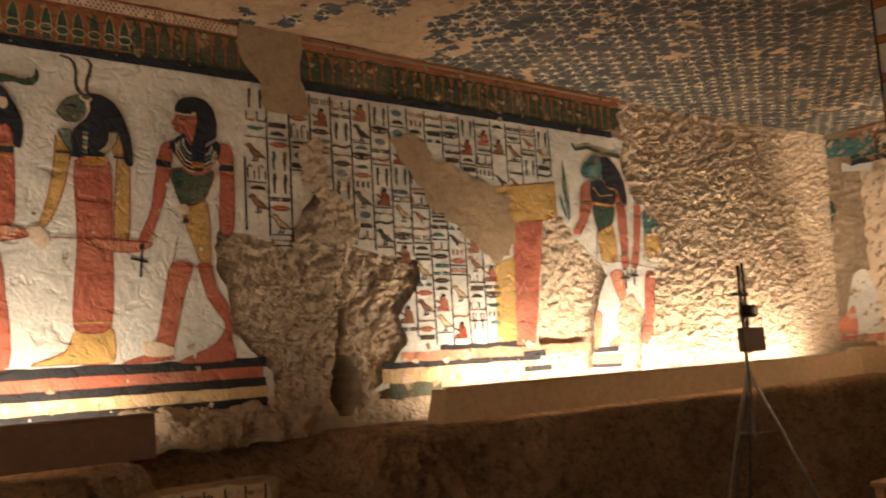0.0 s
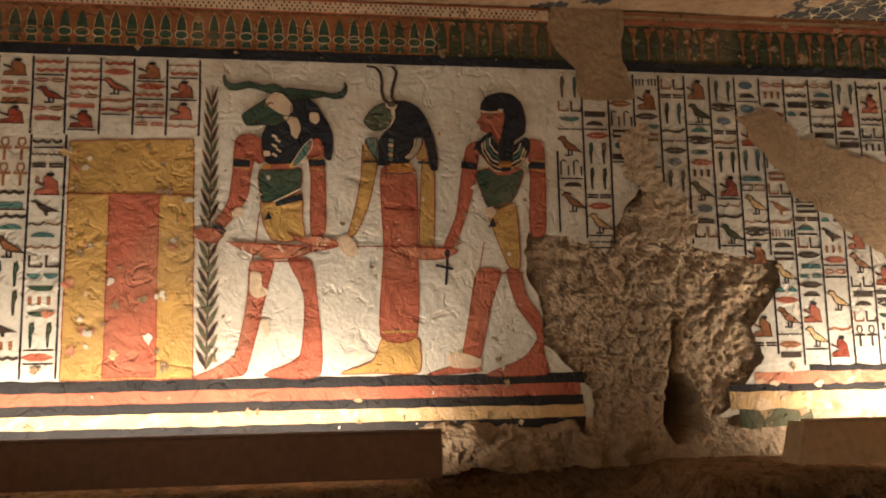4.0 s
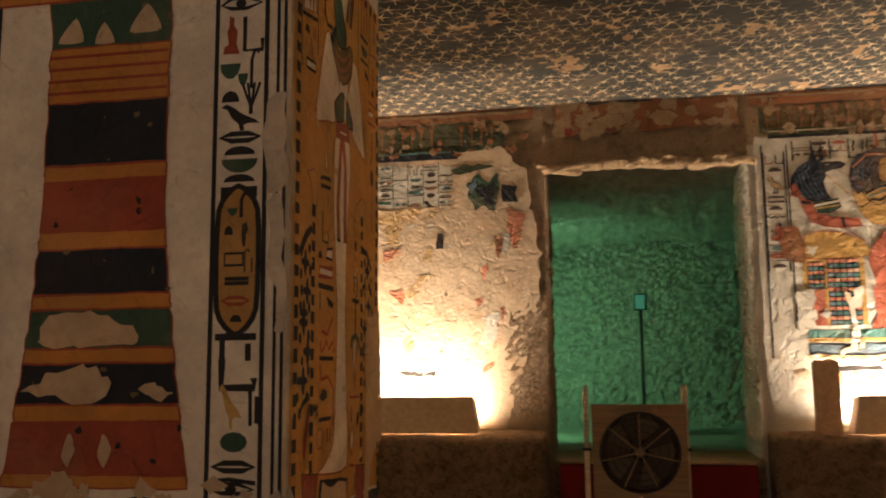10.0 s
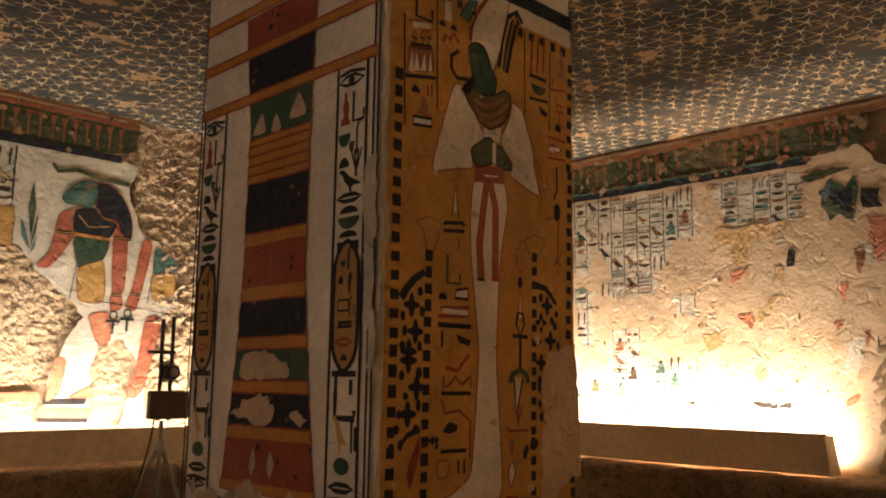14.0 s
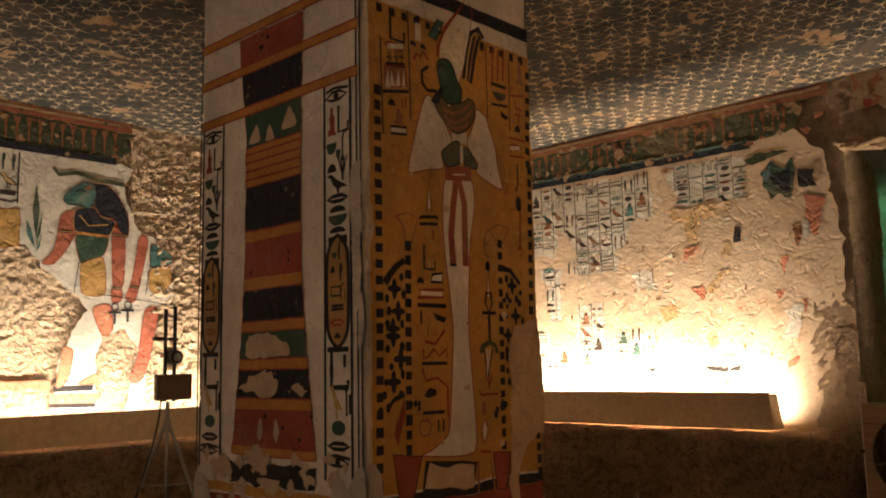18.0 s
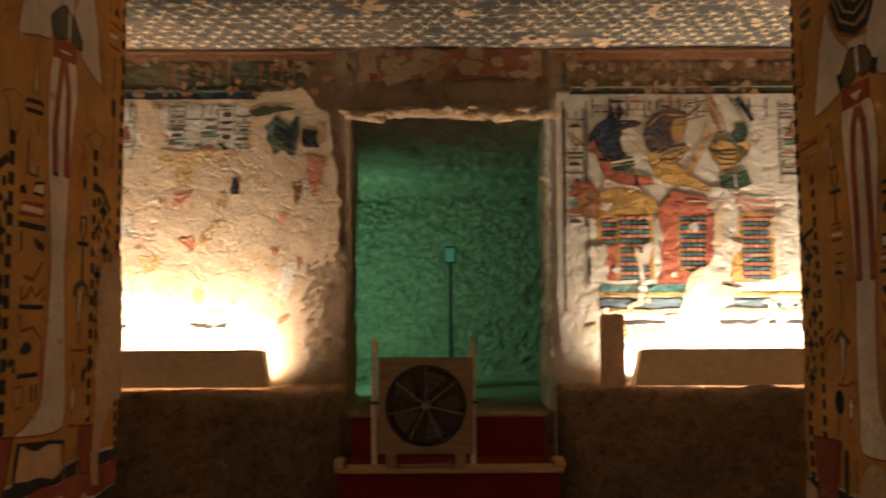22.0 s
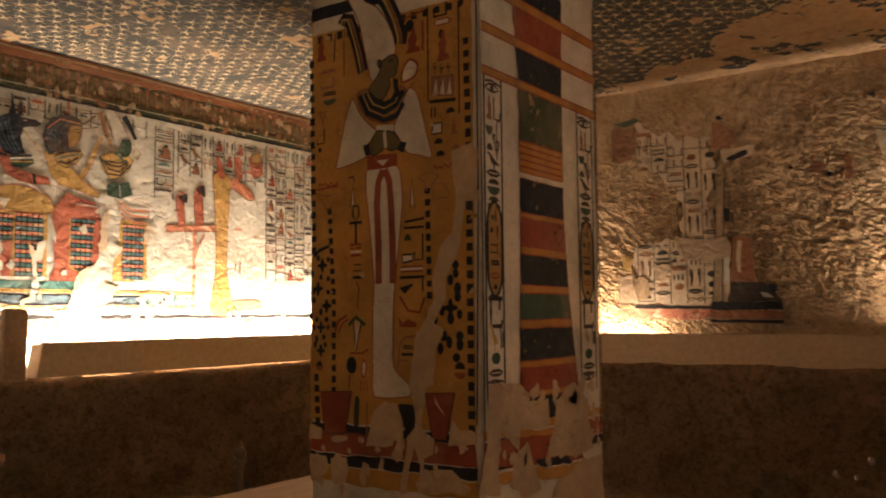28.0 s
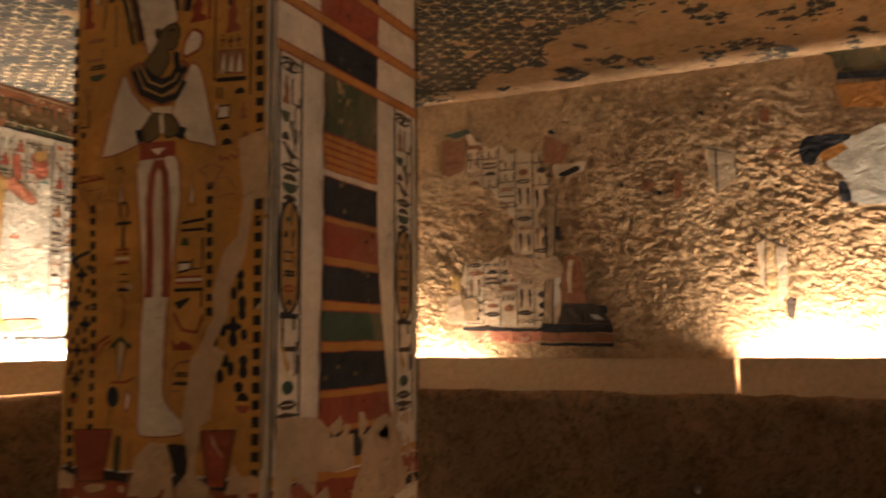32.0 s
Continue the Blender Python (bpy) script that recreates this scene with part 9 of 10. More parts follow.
king_1.poly("painted_king#1", "white_pillar", 2, [(2.08, 3.17), (2.12, 3.12), (2.11, 3.07), (2.07, 2.89), (2.02, 2.76), (2, 2.74), (1.98, 2.81), (1.95, 2.84), (1.89, 2.83), (1.9, 2.92), (1.96, 3.01), (2.03, 3.1)], smooth=True, line="red_dark", width=0.006)
king_1.ribbon("painted_king#1", "red_dark", 2.5, [(2.03, 3.1), (1.94, 3), (1.88, 2.88), (1.88, 2.84)], 0.014)
king_1.poly("painted_king#1", "teal", 3, [(1.82, 2.92), (1.88, 3.01), (1.92, 3.01), (1.87, 2.91)], line="black", width=0.006)
king_1.ribbon("painted_king#1", "navy", 3, [(2.17, 2.99), (2.15, 3.02), (2.13, 3), (2.1, 2.9), (2.07, 2.77)], 0.075, 0.0675)
king_1.ribbon("painted_king#1", "border", 3.5, [(2.18, 3), (2.16, 3.02), (2.14, 3), (2.11, 2.9), (2.08, 2.77)], 0.012)
king_1.ribbon("painted_king#1", "ochre", 3.5, [(2.15, 2.99), (2.14, 3.02), (2.11, 2.99), (2.08, 2.89), (2.06, 2.77)], 0.012)
king_1.poly("painted_king#1", "olive", 2.5, [(1.84, 2.64), (1.9, 2.66), (1.96, 2.64), (2.03, 2.66), (2.08, 2.69), (2.12, 2.67), (2.11, 2.6), (2.06, 2.54), (1.99, 2.51), (1.94, 2.53), (1.88, 2.58)], smooth=True, line="black", width=0.006)
king_1.ribbon("painted_king#1", "border", 3, [(1.9, 2.61), (1.93, 2.6), (1.98, 2.6), (2.03, 2.62), (2.08, 2.66)], 0.016)
king_1.ribbon("painted_king#1", "border", 3, [(1.91, 2.58), (1.94, 2.56), (1.99, 2.56), (2.05, 2.59), (2.1, 2.64)], 0.016)
king_1.ribbon("painted_king#1", "border", 3, [(1.93, 2.54), (1.96, 2.53), (1.99, 2.53), (2.04, 2.55), (2.08, 2.58)], 0.016)
king_1.poly("painted_king#1", "green", 3.5, [(1.89, 2.83), (1.93, 2.84), (1.97, 2.82), (2, 2.76), (2.03, 2.72), (2.02, 2.66), (1.96, 2.64), (1.91, 2.65), (1.89, 2.71), (1.88, 2.75), (1.87, 2.8)], smooth=True, line="black", width=0.006)
king_1.ribbon("painted_king#1", "black", 4, [(1.88, 2.79), (1.9, 2.81), (1.93, 2.8)], 0.01)
king_1.poly("painted_king#1", "navy", 4, [(1.83, 2.63), (1.89, 2.7), (1.91, 2.69), (1.88, 2.63), (1.86, 2.62)], smooth=True)
king_1.ribbon("hieroglyphs", "black", 2, [(1.82, 2.78), (1.78, 2.75), (1.78, 2.7), (1.81, 2.67), (1.87, 2.68)], 0.016)
king_1.poly("painted_king#1", "white_pillar", 2, [(1.82, 2.65), (1.86, 2.63), (1.9, 2.57), (1.94, 2.51), (1.96, 2.47), (1.93, 2.42), (1.89, 2.41), (1.9, 2.34), (1.81, 2.32), (1.7, 2.29), (1.69, 2.32), (1.72, 2.43), (1.76, 2.55), (1.79, 2.63)], smooth=True, line="red_dark", width=0.006)
king_1.poly("painted_king#1", "white_pillar", 2, [(2.13, 2.65), (2.19, 2.63), (2.22, 2.57), (2.26, 2.48), (2.27, 2.4), (2.3, 2.3), (2.23, 2.31), (2.12, 2.35), (2.13, 2.4), (2.08, 2.44), (2.06, 2.49), (2.11, 2.58)], smooth=True, line="red_dark", width=0.006)
king_1.poly("painted_king#1", "white_pillar", 2.2, [(1.96, 2.51), (2.06, 2.53), (2.06, 2.47), (1.96, 2.47)])
king_1.poly("painted_king#1", "green", 3, [(1.89, 2.41), (1.97, 2.47), (2.01, 2.47), (2.01, 2.38), (1.92, 2.35)], smooth=True, line="black", width=0.006)
king_1.poly("painted_king#1", "green", 3, [(2.03, 2.45), (2.07, 2.45), (2.12, 2.39), (2.12, 2.37), (2.04, 2.37)], smooth=True, line="black", width=0.006)
king_1.ribbon("painted_king#1", "white_pillar", 3.6, [(2.02, 2.46), (2.02, 2.38)], 0.02)
king_1.poly("painted_king#1", "red_dark", 3, [(1.91, 2.35), (2.08, 2.37), (2.08, 2.31), (1.91, 2.29)], line="red_dark", width=0.006)
king_1.ribbon("hieroglyphs", "white_pillar", 3.6, [(1.96, 2.32), (2.04, 2.33)], 0.006)
king_1.poly("painted_king#1", "white_pillar", 2, [(1.91, 2.29), (2.08, 2.31), (2.1, 2.2), (2.08, 2.11), (2.06, 2), (2.05, 1.86), (2.04, 1.63), (2.06, 1.38), (2.06, 1.12), (1.74, 1.13), (1.8, 1.15), (1.89, 1.2), (1.91, 1.26), (1.93, 1.48), (1.94, 1.65), (1.92, 1.82), (1.9, 1.96), (1.89, 2.09)], smooth=True, line="red_dark", width=0.006)
king_1.ribbon("painted_king#1", "red_strap", 3, [(1.98, 2.3), (1.96, 2.19), (1.94, 2.05), (1.95, 1.92)], 0.036, 0.04)
king_1.ribbon("painted_king#1", "red_strap", 3, [(2, 2.3), (2.03, 2.2), (2.03, 2.06), (2.03, 1.92)], 0.036, 0.04)
king_1.ribbon("hieroglyphs", "black", 3.5, [(1.93, 1.92), (1.97, 1.92)], 0.012)
chain(king_1, (1.52, 2.61), (1.52, 1.7), 0.036, 0.066)
chain(king_1, (1.52, 1.64), (1.51, 0.97), 0.036, 0.066)
chain(king_1, (2.52, 2.9), (2.5, 2.45), 0.032, 0.062)
chain(king_1, (2.51, 2.42), (2.49, 1.74), 0.032, 0.062)
chain(king_1, (2.51, 1.16), (2.52, 0.94), 0.032, 0.062)
chain(king_1, (1.68, 1.98), (1.67, 1.16), 0.034, 0.06)
chain(king_1, (2.27, 2.04), (2.26, 1.13), 0.03, 0.056)
king_1.ribbon("hieroglyphs", "black", 1.2, [(1.54, 2.84), (1.55, 2.43)], 0.007)
king_1.ribbon("hieroglyphs", "black", 1.2, [(1.7, 3.01), (1.71, 2.52)], 0.007)
king_1.ribbon("hieroglyphs", "black", 1.2, [(2.21, 2.98), (2.21, 2.62)], 0.006)
king_1.ribbon("hieroglyphs", "black", 1.2, [(2.38, 2.94), (2.37, 2.59)], 0.006)
spots(king_1, [(1.6, 1.8), (1.62, 1.71), (1.59, 1.64)], 0.04, True)
spots(king_1, [(1.59, 1.61), (1.63, 1.52), (1.59, 1.43)], 0.042, True)
spots(king_1, [(1.64, 1.85), (1.65, 1.78), (1.56, 1.76), (1.57, 1.71), (1.64, 1.66), (1.56, 1.66)], 0.014, False)
spots(king_1, [(1.56, 1.56), (1.58, 1.49), (1.64, 1.46), (1.55, 1.43), (1.54, 1.38), (1.63, 1.38), (1.52, 1.32), (1.56, 1.33), (1.64, 1.57)], 0.014, False)
king_1.ribbon("hieroglyphs", "black", 1.6, [(1.55, 1.82), (1.58, 1.86), (1.61, 1.89), (1.66, 1.92)], 0.034, 0.024)
king_1.ribbon("hieroglyphs", "black", 1.6, [(1.56, 1.33), (1.59, 1.36), (1.65, 1.38)], 0.014, 0.022)
king_1.poly("hieroglyphs", "red_dark", 1.6, [(1.6, 1.26), (1.65, 1.37), (1.65, 1.3), (1.61, 1.18), (1.59, 1.22)])
spots(king_1, [(1.71, 1.34), (1.73, 1.34), (1.73, 1.32), (1.69, 1.34)], 0.01, False)
spots(king_1, [(2.35, 1.85), (2.31, 1.78), (2.37, 1.71)], 0.038, True)
spots(king_1, [(2.31, 1.88), (2.38, 1.79), (2.3, 1.71), (2.41, 1.82), (2.42, 1.69), (2.4, 1.77)], 0.013, False)
king_1.ribbon("hieroglyphs", "black", 1.6, [(2.26, 1.93), (2.34, 1.92), (2.41, 1.86)], 0.03, 0.018)
spots(king_1, [(2.31, 1.62)], 0.034, True)
spots(king_1, [(2.3, 1.55), (2.3, 1.52), (2.3, 1.46), (2.31, 1.41), (2.25, 1.3), (2.22, 1.29), (2.26, 1.32), (2.28, 1.31), (2.21, 1.27)], 0.013, False)
sign(king_1, 1.81, 2.21, 0.065, 0.16, 15, "black")
king_1.ribbon("hieroglyphs", "black", 1.6, [(1.75, 2.1), (1.76, 2.11), (1.85, 2.12), (1.86, 2.11)], 0.014)
king_1.ribbon("hieroglyphs", "black", 1.6, [(1.75, 2.08), (1.86, 2.09)], 0.014)
king_1.ribbon("hieroglyphs", "red_dark", 1.6, [(1.83, 2.06), (1.83, 2.02)], 0.01)
sign(king_1, 1.8, 1.94, 0.09, 0.13, 16, "frieze")
sign(king_1, 1.75, 1.84, 0.06, 0.045, 1, "black")
king_1.poly("hieroglyphs", "white_pillar", 2, [(1.82, 1.87), (1.88, 1.88), (1.88, 1.84), (1.81, 1.84)], line="black", width=0.011)
king_1.ribbon("hieroglyphs", "red_dark", 1.6, [(1.74, 1.8), (1.89, 1.81)], 0.014)
king_1.ribbon("hieroglyphs", "white_pillar", 1.7, [(1.75, 1.79), (1.88, 1.79)], 0.018)
king_1.ribbon("hieroglyphs", "red_dark", 1.6, [(1.73, 1.77), (1.89, 1.78)], 0.014)
king_1.ribbon("hieroglyphs", "black", 1.6, [(1.73, 1.74), (1.9, 1.74)], 0.018)
king_1.ribbon("hieroglyphs", "black", 1.6, [(1.75, 1.72), (1.75, 1.66)], 0.01)
king_1.poly("hieroglyphs", "black", 1.6, [(1.82, 1.71), (1.9, 1.69), (1.89, 1.67), (1.84, 1.68)])
king_1.ribbon("hieroglyphs", "red_dark", 1.6, [(1.77, 1.59), (1.83, 1.58), (1.89, 1.64)], 0.014)
king_1.ribbon("hieroglyphs", "red_dark", 1.6, [(1.76, 1.56), (1.76, 1.52), (1.79, 1.53), (1.82, 1.56), (1.85, 1.53), (1.9, 1.56), (1.9, 1.52)], 0.012)
king_1.ribbon("hieroglyphs", "black", 1.6, [(1.75, 1.5), (1.9, 1.5)], 0.014)
king_1.ribbon("hieroglyphs", "red_dark", 1.6, [(1.75, 1.48), (1.77, 1.43), (1.84, 1.44), (1.9, 1.4), (1.9, 1.27)], 0.012)
king_1.poly("hieroglyphs", "black", 1.8, [(1.76, 1.37), (1.79, 1.4), (1.83, 1.39), (1.83, 1.37), (1.79, 1.36)], smooth=True)
king_1.ribbon("hieroglyphs", "black", 1.6, [(1.75, 1.3), (1.88, 1.3)], 0.014)
king_1.ribbon("hieroglyphs", "border", 1.6, [(1.73, 1.24), (1.74, 1.27), (1.78, 1.27), (1.8, 1.25), (1.78, 1.21), (1.74, 1.21), (1.73, 1.24)], 0.01)
king_1.ribbon("hieroglyphs", "black", 1.6, [(1.84, 1.27), (1.84, 1.22)], 0.01)
king_1.ribbon("hieroglyphs", "black", 1.6, [(1.87, 1.27), (1.87, 1.22)], 0.01)
king_1.ribbon("hieroglyphs", "border", 1.6, [(1.61, 2.1), (1.65, 2.07), (1.67, 1.99)], 0.01)
king_1.ribbon("hieroglyphs", "border", 1.6, [(1.62, 2.1), (1.68, 2.12), (1.74, 2.1), (1.7, 1.99)], 0.008)
king_1.ribbon("hieroglyphs", "border", 1.6, [(2.19, 2.09), (2.26, 2.13), (2.34, 2.12), (2.29, 2.04)], 0.008)
king_1.ribbon("hieroglyphs", "border", 1.6, [(2.19, 2.1), (2.16, 2.05), (2.16, 1.99), (2.19, 1.97)], 0.008)
king_1.ribbon("hieroglyphs", "border", 1.6, [(2.21, 2.09), (2.25, 2.03)], 0.008)
sign(king_1, 2.18, 1.85, 0.055, 0.17, 15, "black")
spots(king_1, [(2.18, 1.93)], 0.018, False)
sign(king_1, 2.18, 1.71, 0.11, 0.22, 14, "black")
king_1.ribbon("hieroglyphs", "black", 1.6, [(2.18, 1.66), (2.18, 1.59)], 0.014)
king_1.ribbon("hieroglyphs", "frieze", 1.6, [(2.12, 1.54), (2.13, 1.57), (2.18, 1.59), (2.22, 1.57), (2.23, 1.54)], 0.024)
king_1.ribbon("hieroglyphs", "black", 1.6, [(2.16, 1.43), (2.15, 1.5), (2.14, 1.56)], 0.008)
king_1.ribbon("hieroglyphs", "white_pillar", 1.6, [(2.16, 1.43), (2.16, 1.5), (2.16, 1.56)], 0.008)
king_1.ribbon("hieroglyphs", "white_pillar", 1.6, [(2.16, 1.43), (2.17, 1.5), (2.18, 1.56)], 0.008)
king_1.ribbon("hieroglyphs", "black", 1.6, [(2.16, 1.43), (2.18, 1.5), (2.2, 1.56)], 0.008)
sign(king_1, 2.17, 1.42, 0.07, 0.08, 17, "red_dark")
king_1.ribbon("hieroglyphs", "red_dark", 1.6, [(2.1, 1.38), (2.11, 1.36), (2.23, 1.36)], 0.01)
sign(king_1, 2.13, 1.3, 0.05, 0.09, 0, "border")
king_1.poly("hieroglyphs", "white_pillar", 2, [(2.13, 1.25), (2.15, 1.21), (2.13, 1.16), (2.12, 1.16), (2.11, 1.21)], smooth=True, line="red_dark", width=0.007)
king_1.ribbon("hieroglyphs", "red_dark", 1.6, [(2.1, 1.12), (2.17, 1.11)], 0.012)
sign(king_1, 1.63, 2.91, 0.11, 0.17, 16, "navy")
king_1.ribbon("hieroglyphs", "white_pillar", 1.8, [(1.58, 2.81), (1.67, 2.83)], 0.022)
sign(king_1, 1.62, 2.82, 0.13, 0.06, 2, "red_dark")
sign(king_1, 1.59, 2.76, 0.04, 0.06, 14, "black")
sign(king_1, 1.63, 2.77, 0.04, 0.06, 14, "black")
sign(king_1, 1.66, 2.78, 0.04, 0.06, 14, "black")
king_1.ribbon("hieroglyphs", "black", 1.6, [(1.57, 2.73), (1.68, 2.75)], 0.02)
king_1.poly("hieroglyphs", "border", 1.5, [(1.56, 2.72), (1.68, 2.75), (1.69, 2.66), (1.56, 2.63)], line="red_dark", width=0.006)
king_1.poly("hieroglyphs", "white_pillar", 2.2, [(1.56, 2.63), (1.58, 2.71), (1.59, 2.63)])
king_1.poly("hieroglyphs", "white_pillar", 2.2, [(1.59, 2.64), (1.6, 2.71), (1.62, 2.64)])
king_1.poly("hieroglyphs", "white_pillar", 2.2, [(1.62, 2.64), (1.64, 2.72), (1.65, 2.65)])
king_1.poly("hieroglyphs", "white_pillar", 2.2, [(1.66, 2.65), (1.67, 2.73), (1.68, 2.65)])
king_1.ribbon("hieroglyphs", "black", 1.6, [(1.55, 2.61), (1.7, 2.64)], 0.014)
sign(king_1, 1.6, 2.57, 0.06, 0.05, 1, "black")
king_1.ribbon("hieroglyphs", "red_dark", 1.6, [(1.66, 2.6), (1.66, 2.56)], 0.01)
king_1.ribbon("hieroglyphs", "red_dark", 1.6, [(1.68, 2.61), (1.68, 2.56)], 0.01)
sign(king_1, 1.64, 2.52, 0.1, 0.08, 6, "border")
king_1.poly("hieroglyphs", "white_pillar", 2, [(1.59, 2.47), (1.68, 2.48), (1.68, 2.45), (1.59, 2.44)], line="black", width=0.012)
king_1.ribbon("hieroglyphs", "white_pillar", 1.8, [(1.76, 2.96), (1.76, 2.88)], 0.035)
king_1.ribbon("hieroglyphs", "black", 1.6, [(1.76, 3.07), (1.76, 2.99)], 0.012)
sign(king_1, 1.76, 2.98, 0.05, 0.04, 1, "black")
sign(king_1, 1.73, 2.86, 0.05, 0.04, 1, "black")
sign(king_1, 1.79, 2.86, 0.05, 0.04, 1, "black")
king_1.ribbon("hieroglyphs", "red_dark", 1.6, [(1.73, 2.79), (1.75, 2.82), (1.77, 2.81), (1.79, 2.84), (1.82, 2.81)], 0.018)
king_1.ribbon("hieroglyphs", "red_dark", 1.6, [(2.26, 2.97), (2.25, 2.81)], 0.012)
king_1.ribbon("hieroglyphs", "red_dark", 1.6, [(2.3, 2.98), (2.29, 2.82)], 0.012)
king_1.ribbon("hieroglyphs", "red_dark", 1.6, [(2.34, 2.99), (2.33, 2.83)], 0.012)
king_1.ribbon("hieroglyphs", "black", 1.6, [(2.24, 2.8), (2.35, 2.8)], 0.016)
sign(king_1, 2.3, 2.75, 0.12, 0.08, 10, "frieze")
king_1.ribbon("hieroglyphs", "black", 1.6, [(2.24, 2.7), (2.36, 2.71)], 0.012)
king_1.poly("hieroglyphs", "black", 1.8, [(2.3, 2.68), (2.36, 2.66), (2.35, 2.64), (2.31, 2.65)])
sign(king_1, 2.44, 2.68, 0.07, 0.09, 14, "red_dark")
sign(king_1, 2.43, 2.61, 0.06, 0.06, 1, "black")
king_1.ribbon("hieroglyphs", "red_dark", 1.6, [(2.36, 2.56), (2.48, 2.56)], 0.01)
king_1.ribbon("hieroglyphs", "white_pillar", 1.8, [(2.37, 2.51), (2.44, 2.52)], 0.018)
sign(king_1, 2.41, 2.52, 0.11, 0.05, 2, "red_dark")
king_1.ribbon("hieroglyphs", "red_dark", 1.6, [(2.36, 2.47), (2.48, 2.48)], 0.01)
sign(king_1, 2.46, 2.9, 0.09, 0.14, 6, "border")
king_1.ribbon("hieroglyphs", "red_dark", 1.6, [(2.4, 2.82), (2.38, 2.77), (2.49, 2.79)], 0.012)
sign(king_1, 2.44, 2.73, 0.07, 0.05, 16, "red_dark")
king_1.ribbon("hieroglyphs", "black", 1.6, [(2.42, 2.44), (2.42, 2.34), (2.4, 2.3)], 0.01)
spots(king_1, [(2.42, 2.26), (2.42, 2.24)], 0.022, False)
king_1.ribbon("hieroglyphs", "red_dark", 1.6, [(2.43, 2.21), (2.42, 2.04), (2.4, 2.02)], 0.01)
king_1.ribbon("hieroglyphs", "red_dark", 1.6, [(2.42, 2.04), (2.44, 2.02)], 0.008)
king_1.ribbon("hieroglyphs", "border", 1.2, [(2.26, 2.42), (2.29, 2.28)], 0.008)
king_1.ribbon("hieroglyphs", "border", 1.2, [(2.29, 2.42), (2.32, 2.28)], 0.008)
king_1.ribbon("hieroglyphs", "border", 1.2, [(2.31, 2.43), (2.34, 2.28)], 0.008)
king_1.poly("painted_king#1", "red_dark", 2, [(1.58, 1.15), (1.74, 1.13), (1.69, 0.97), (1.61, 0.98)], line="black", width=0.006)
king_1.poly("painted_king#1", "red_dark", 2, [(2.18, 1.11), (2.3, 1.1), (2.29, 1.01), (2.26, 0.94), (2.2, 0.95)], line="black", width=0.006)
king_1.poly("painted_king#1", "black", 2.2, [(1.76, 1.11), (2.07, 1.08), (2.05, 0.96), (1.74, 0.99)], jag=0.006)
king_1.poly("lime_patch", "patch_tan", 4, [(1.78, 1.1), (1.84, 1.08), (1.89, 1.07), (1.96, 1.08), (2.05, 1.07), (2.05, 0.98), (1.99, 0.97), (1.9, 0.99), (1.84, 0.99), (1.75, 1)], jag=0.006)
king_1.ribbon("hieroglyphs", "border", 2, [(2.08, 1.08), (2.08, 0.95)], 0.012)
king_1.ribbon("hieroglyphs", "border", 2, [(2.16, 1.09), (2.19, 0.94)], 0.012)
king_1.poly("lime_patch", "patch_tan", 4, [(2.46, 1.69), (2.53, 1.7), (2.53, 1.66), (2.55, 1.51), (2.56, 1.37), (2.56, 1.17), (2.5, 1.17), (2.46, 1.14), (2.42, 1.12), (2.38, 1.06), (2.36, 1), (2.35, 0.97), (2.36, 0.88), (2.3, 0.89), (2.27, 0.97), (2.3, 1.02), (2.31, 1.19), (2.3, 1.28), (2.33, 1.42), (2.3, 1.52), (2.35, 1.66), (2.4, 1.66)], jag=0.01)
banded_2.poly("foot_bands", "black", 1, [(1.75, 1.01), (2.1, 1.03), (2.37, 1.04), (2.32, 0.96), (1.97, 0.86), (1.76, 0.97)], jag=0.012)
banded_2.poly("foot_bands", "orange", 1.2, [(1.66, 0.86), (2.01, 0.83), (2.01, 0.8), (1.65, 0.83)], jag=0.012)
banded_2.poly("foot_bands", "black", 1, [(1.45, 0.85), (2.45, 0.77), (2.44, 0.69), (1.81, 0.76), (1.45, 0.79)], jag=0.012)
banded_2.poly("foot_bands", "red_dark", 1.2, [(1.45, 0.79), (2.29, 0.71), (2.33, 0.63), (1.84, 0.67), (1.44, 0.72)], jag=0.012)
banded_2.poly("foot_bands", "navy", 1.5, [(1.81, 0.7), (2.14, 0.68), (2.18, 0.64), (1.84, 0.66)], jag=0.012)
banded_2.poly("foot_bands", "gold", 1.2, [(1.46, 0.69), (2.28, 0.62), (2.32, 0.55), (1.46, 0.64)], jag=0.012)
banded_2.poly("lime_patch", "patch", 3, [(1.37, 1.1), (1.65, 1.09), (1.74, 1.03), (1.75, 0.99), (1.94, 0.99), (1.94, 0.85), (1.76, 0.85), (1.66, 0.87), (1.63, 0.77), (1.47, 0.88), (1.45, 0.71), (1.47, 0.59), (1.28, 0.62), (1.36, 0.86)], jag=0.012)
banded_2.poly("lime_patch", "patch", 3, [(2.02, 0.98), (2.24, 1.06), (2.36, 0.96), (2.4, 0.82), (2.44, 0.69), (2.28, 0.66), (2.16, 0.68), (1.91, 0.7), (1.96, 0.78), (2.01, 0.86)], jag=0.012)
banded_2.poly("lime_patch", "patch", 3, [(1.58, 0.75), (1.73, 0.8), (1.78, 0.68), (1.86, 0.55), (1.69, 0.54), (1.56, 0.6)], jag=0.012)
banded_2.poly("lime_patch", "patch", 3, [(2.06, 0.57), (2.33, 0.63), (2.54, 0.63), (2.57, 0.37), (1.94, 0.5)], jag=0.012)
north.poly("painted_remains", "teal", 2, [(-4.91, 3.35), (-4.35, 3.28), (-4.37, 3.11), (-4.92, 3.15)], jag=0.01)
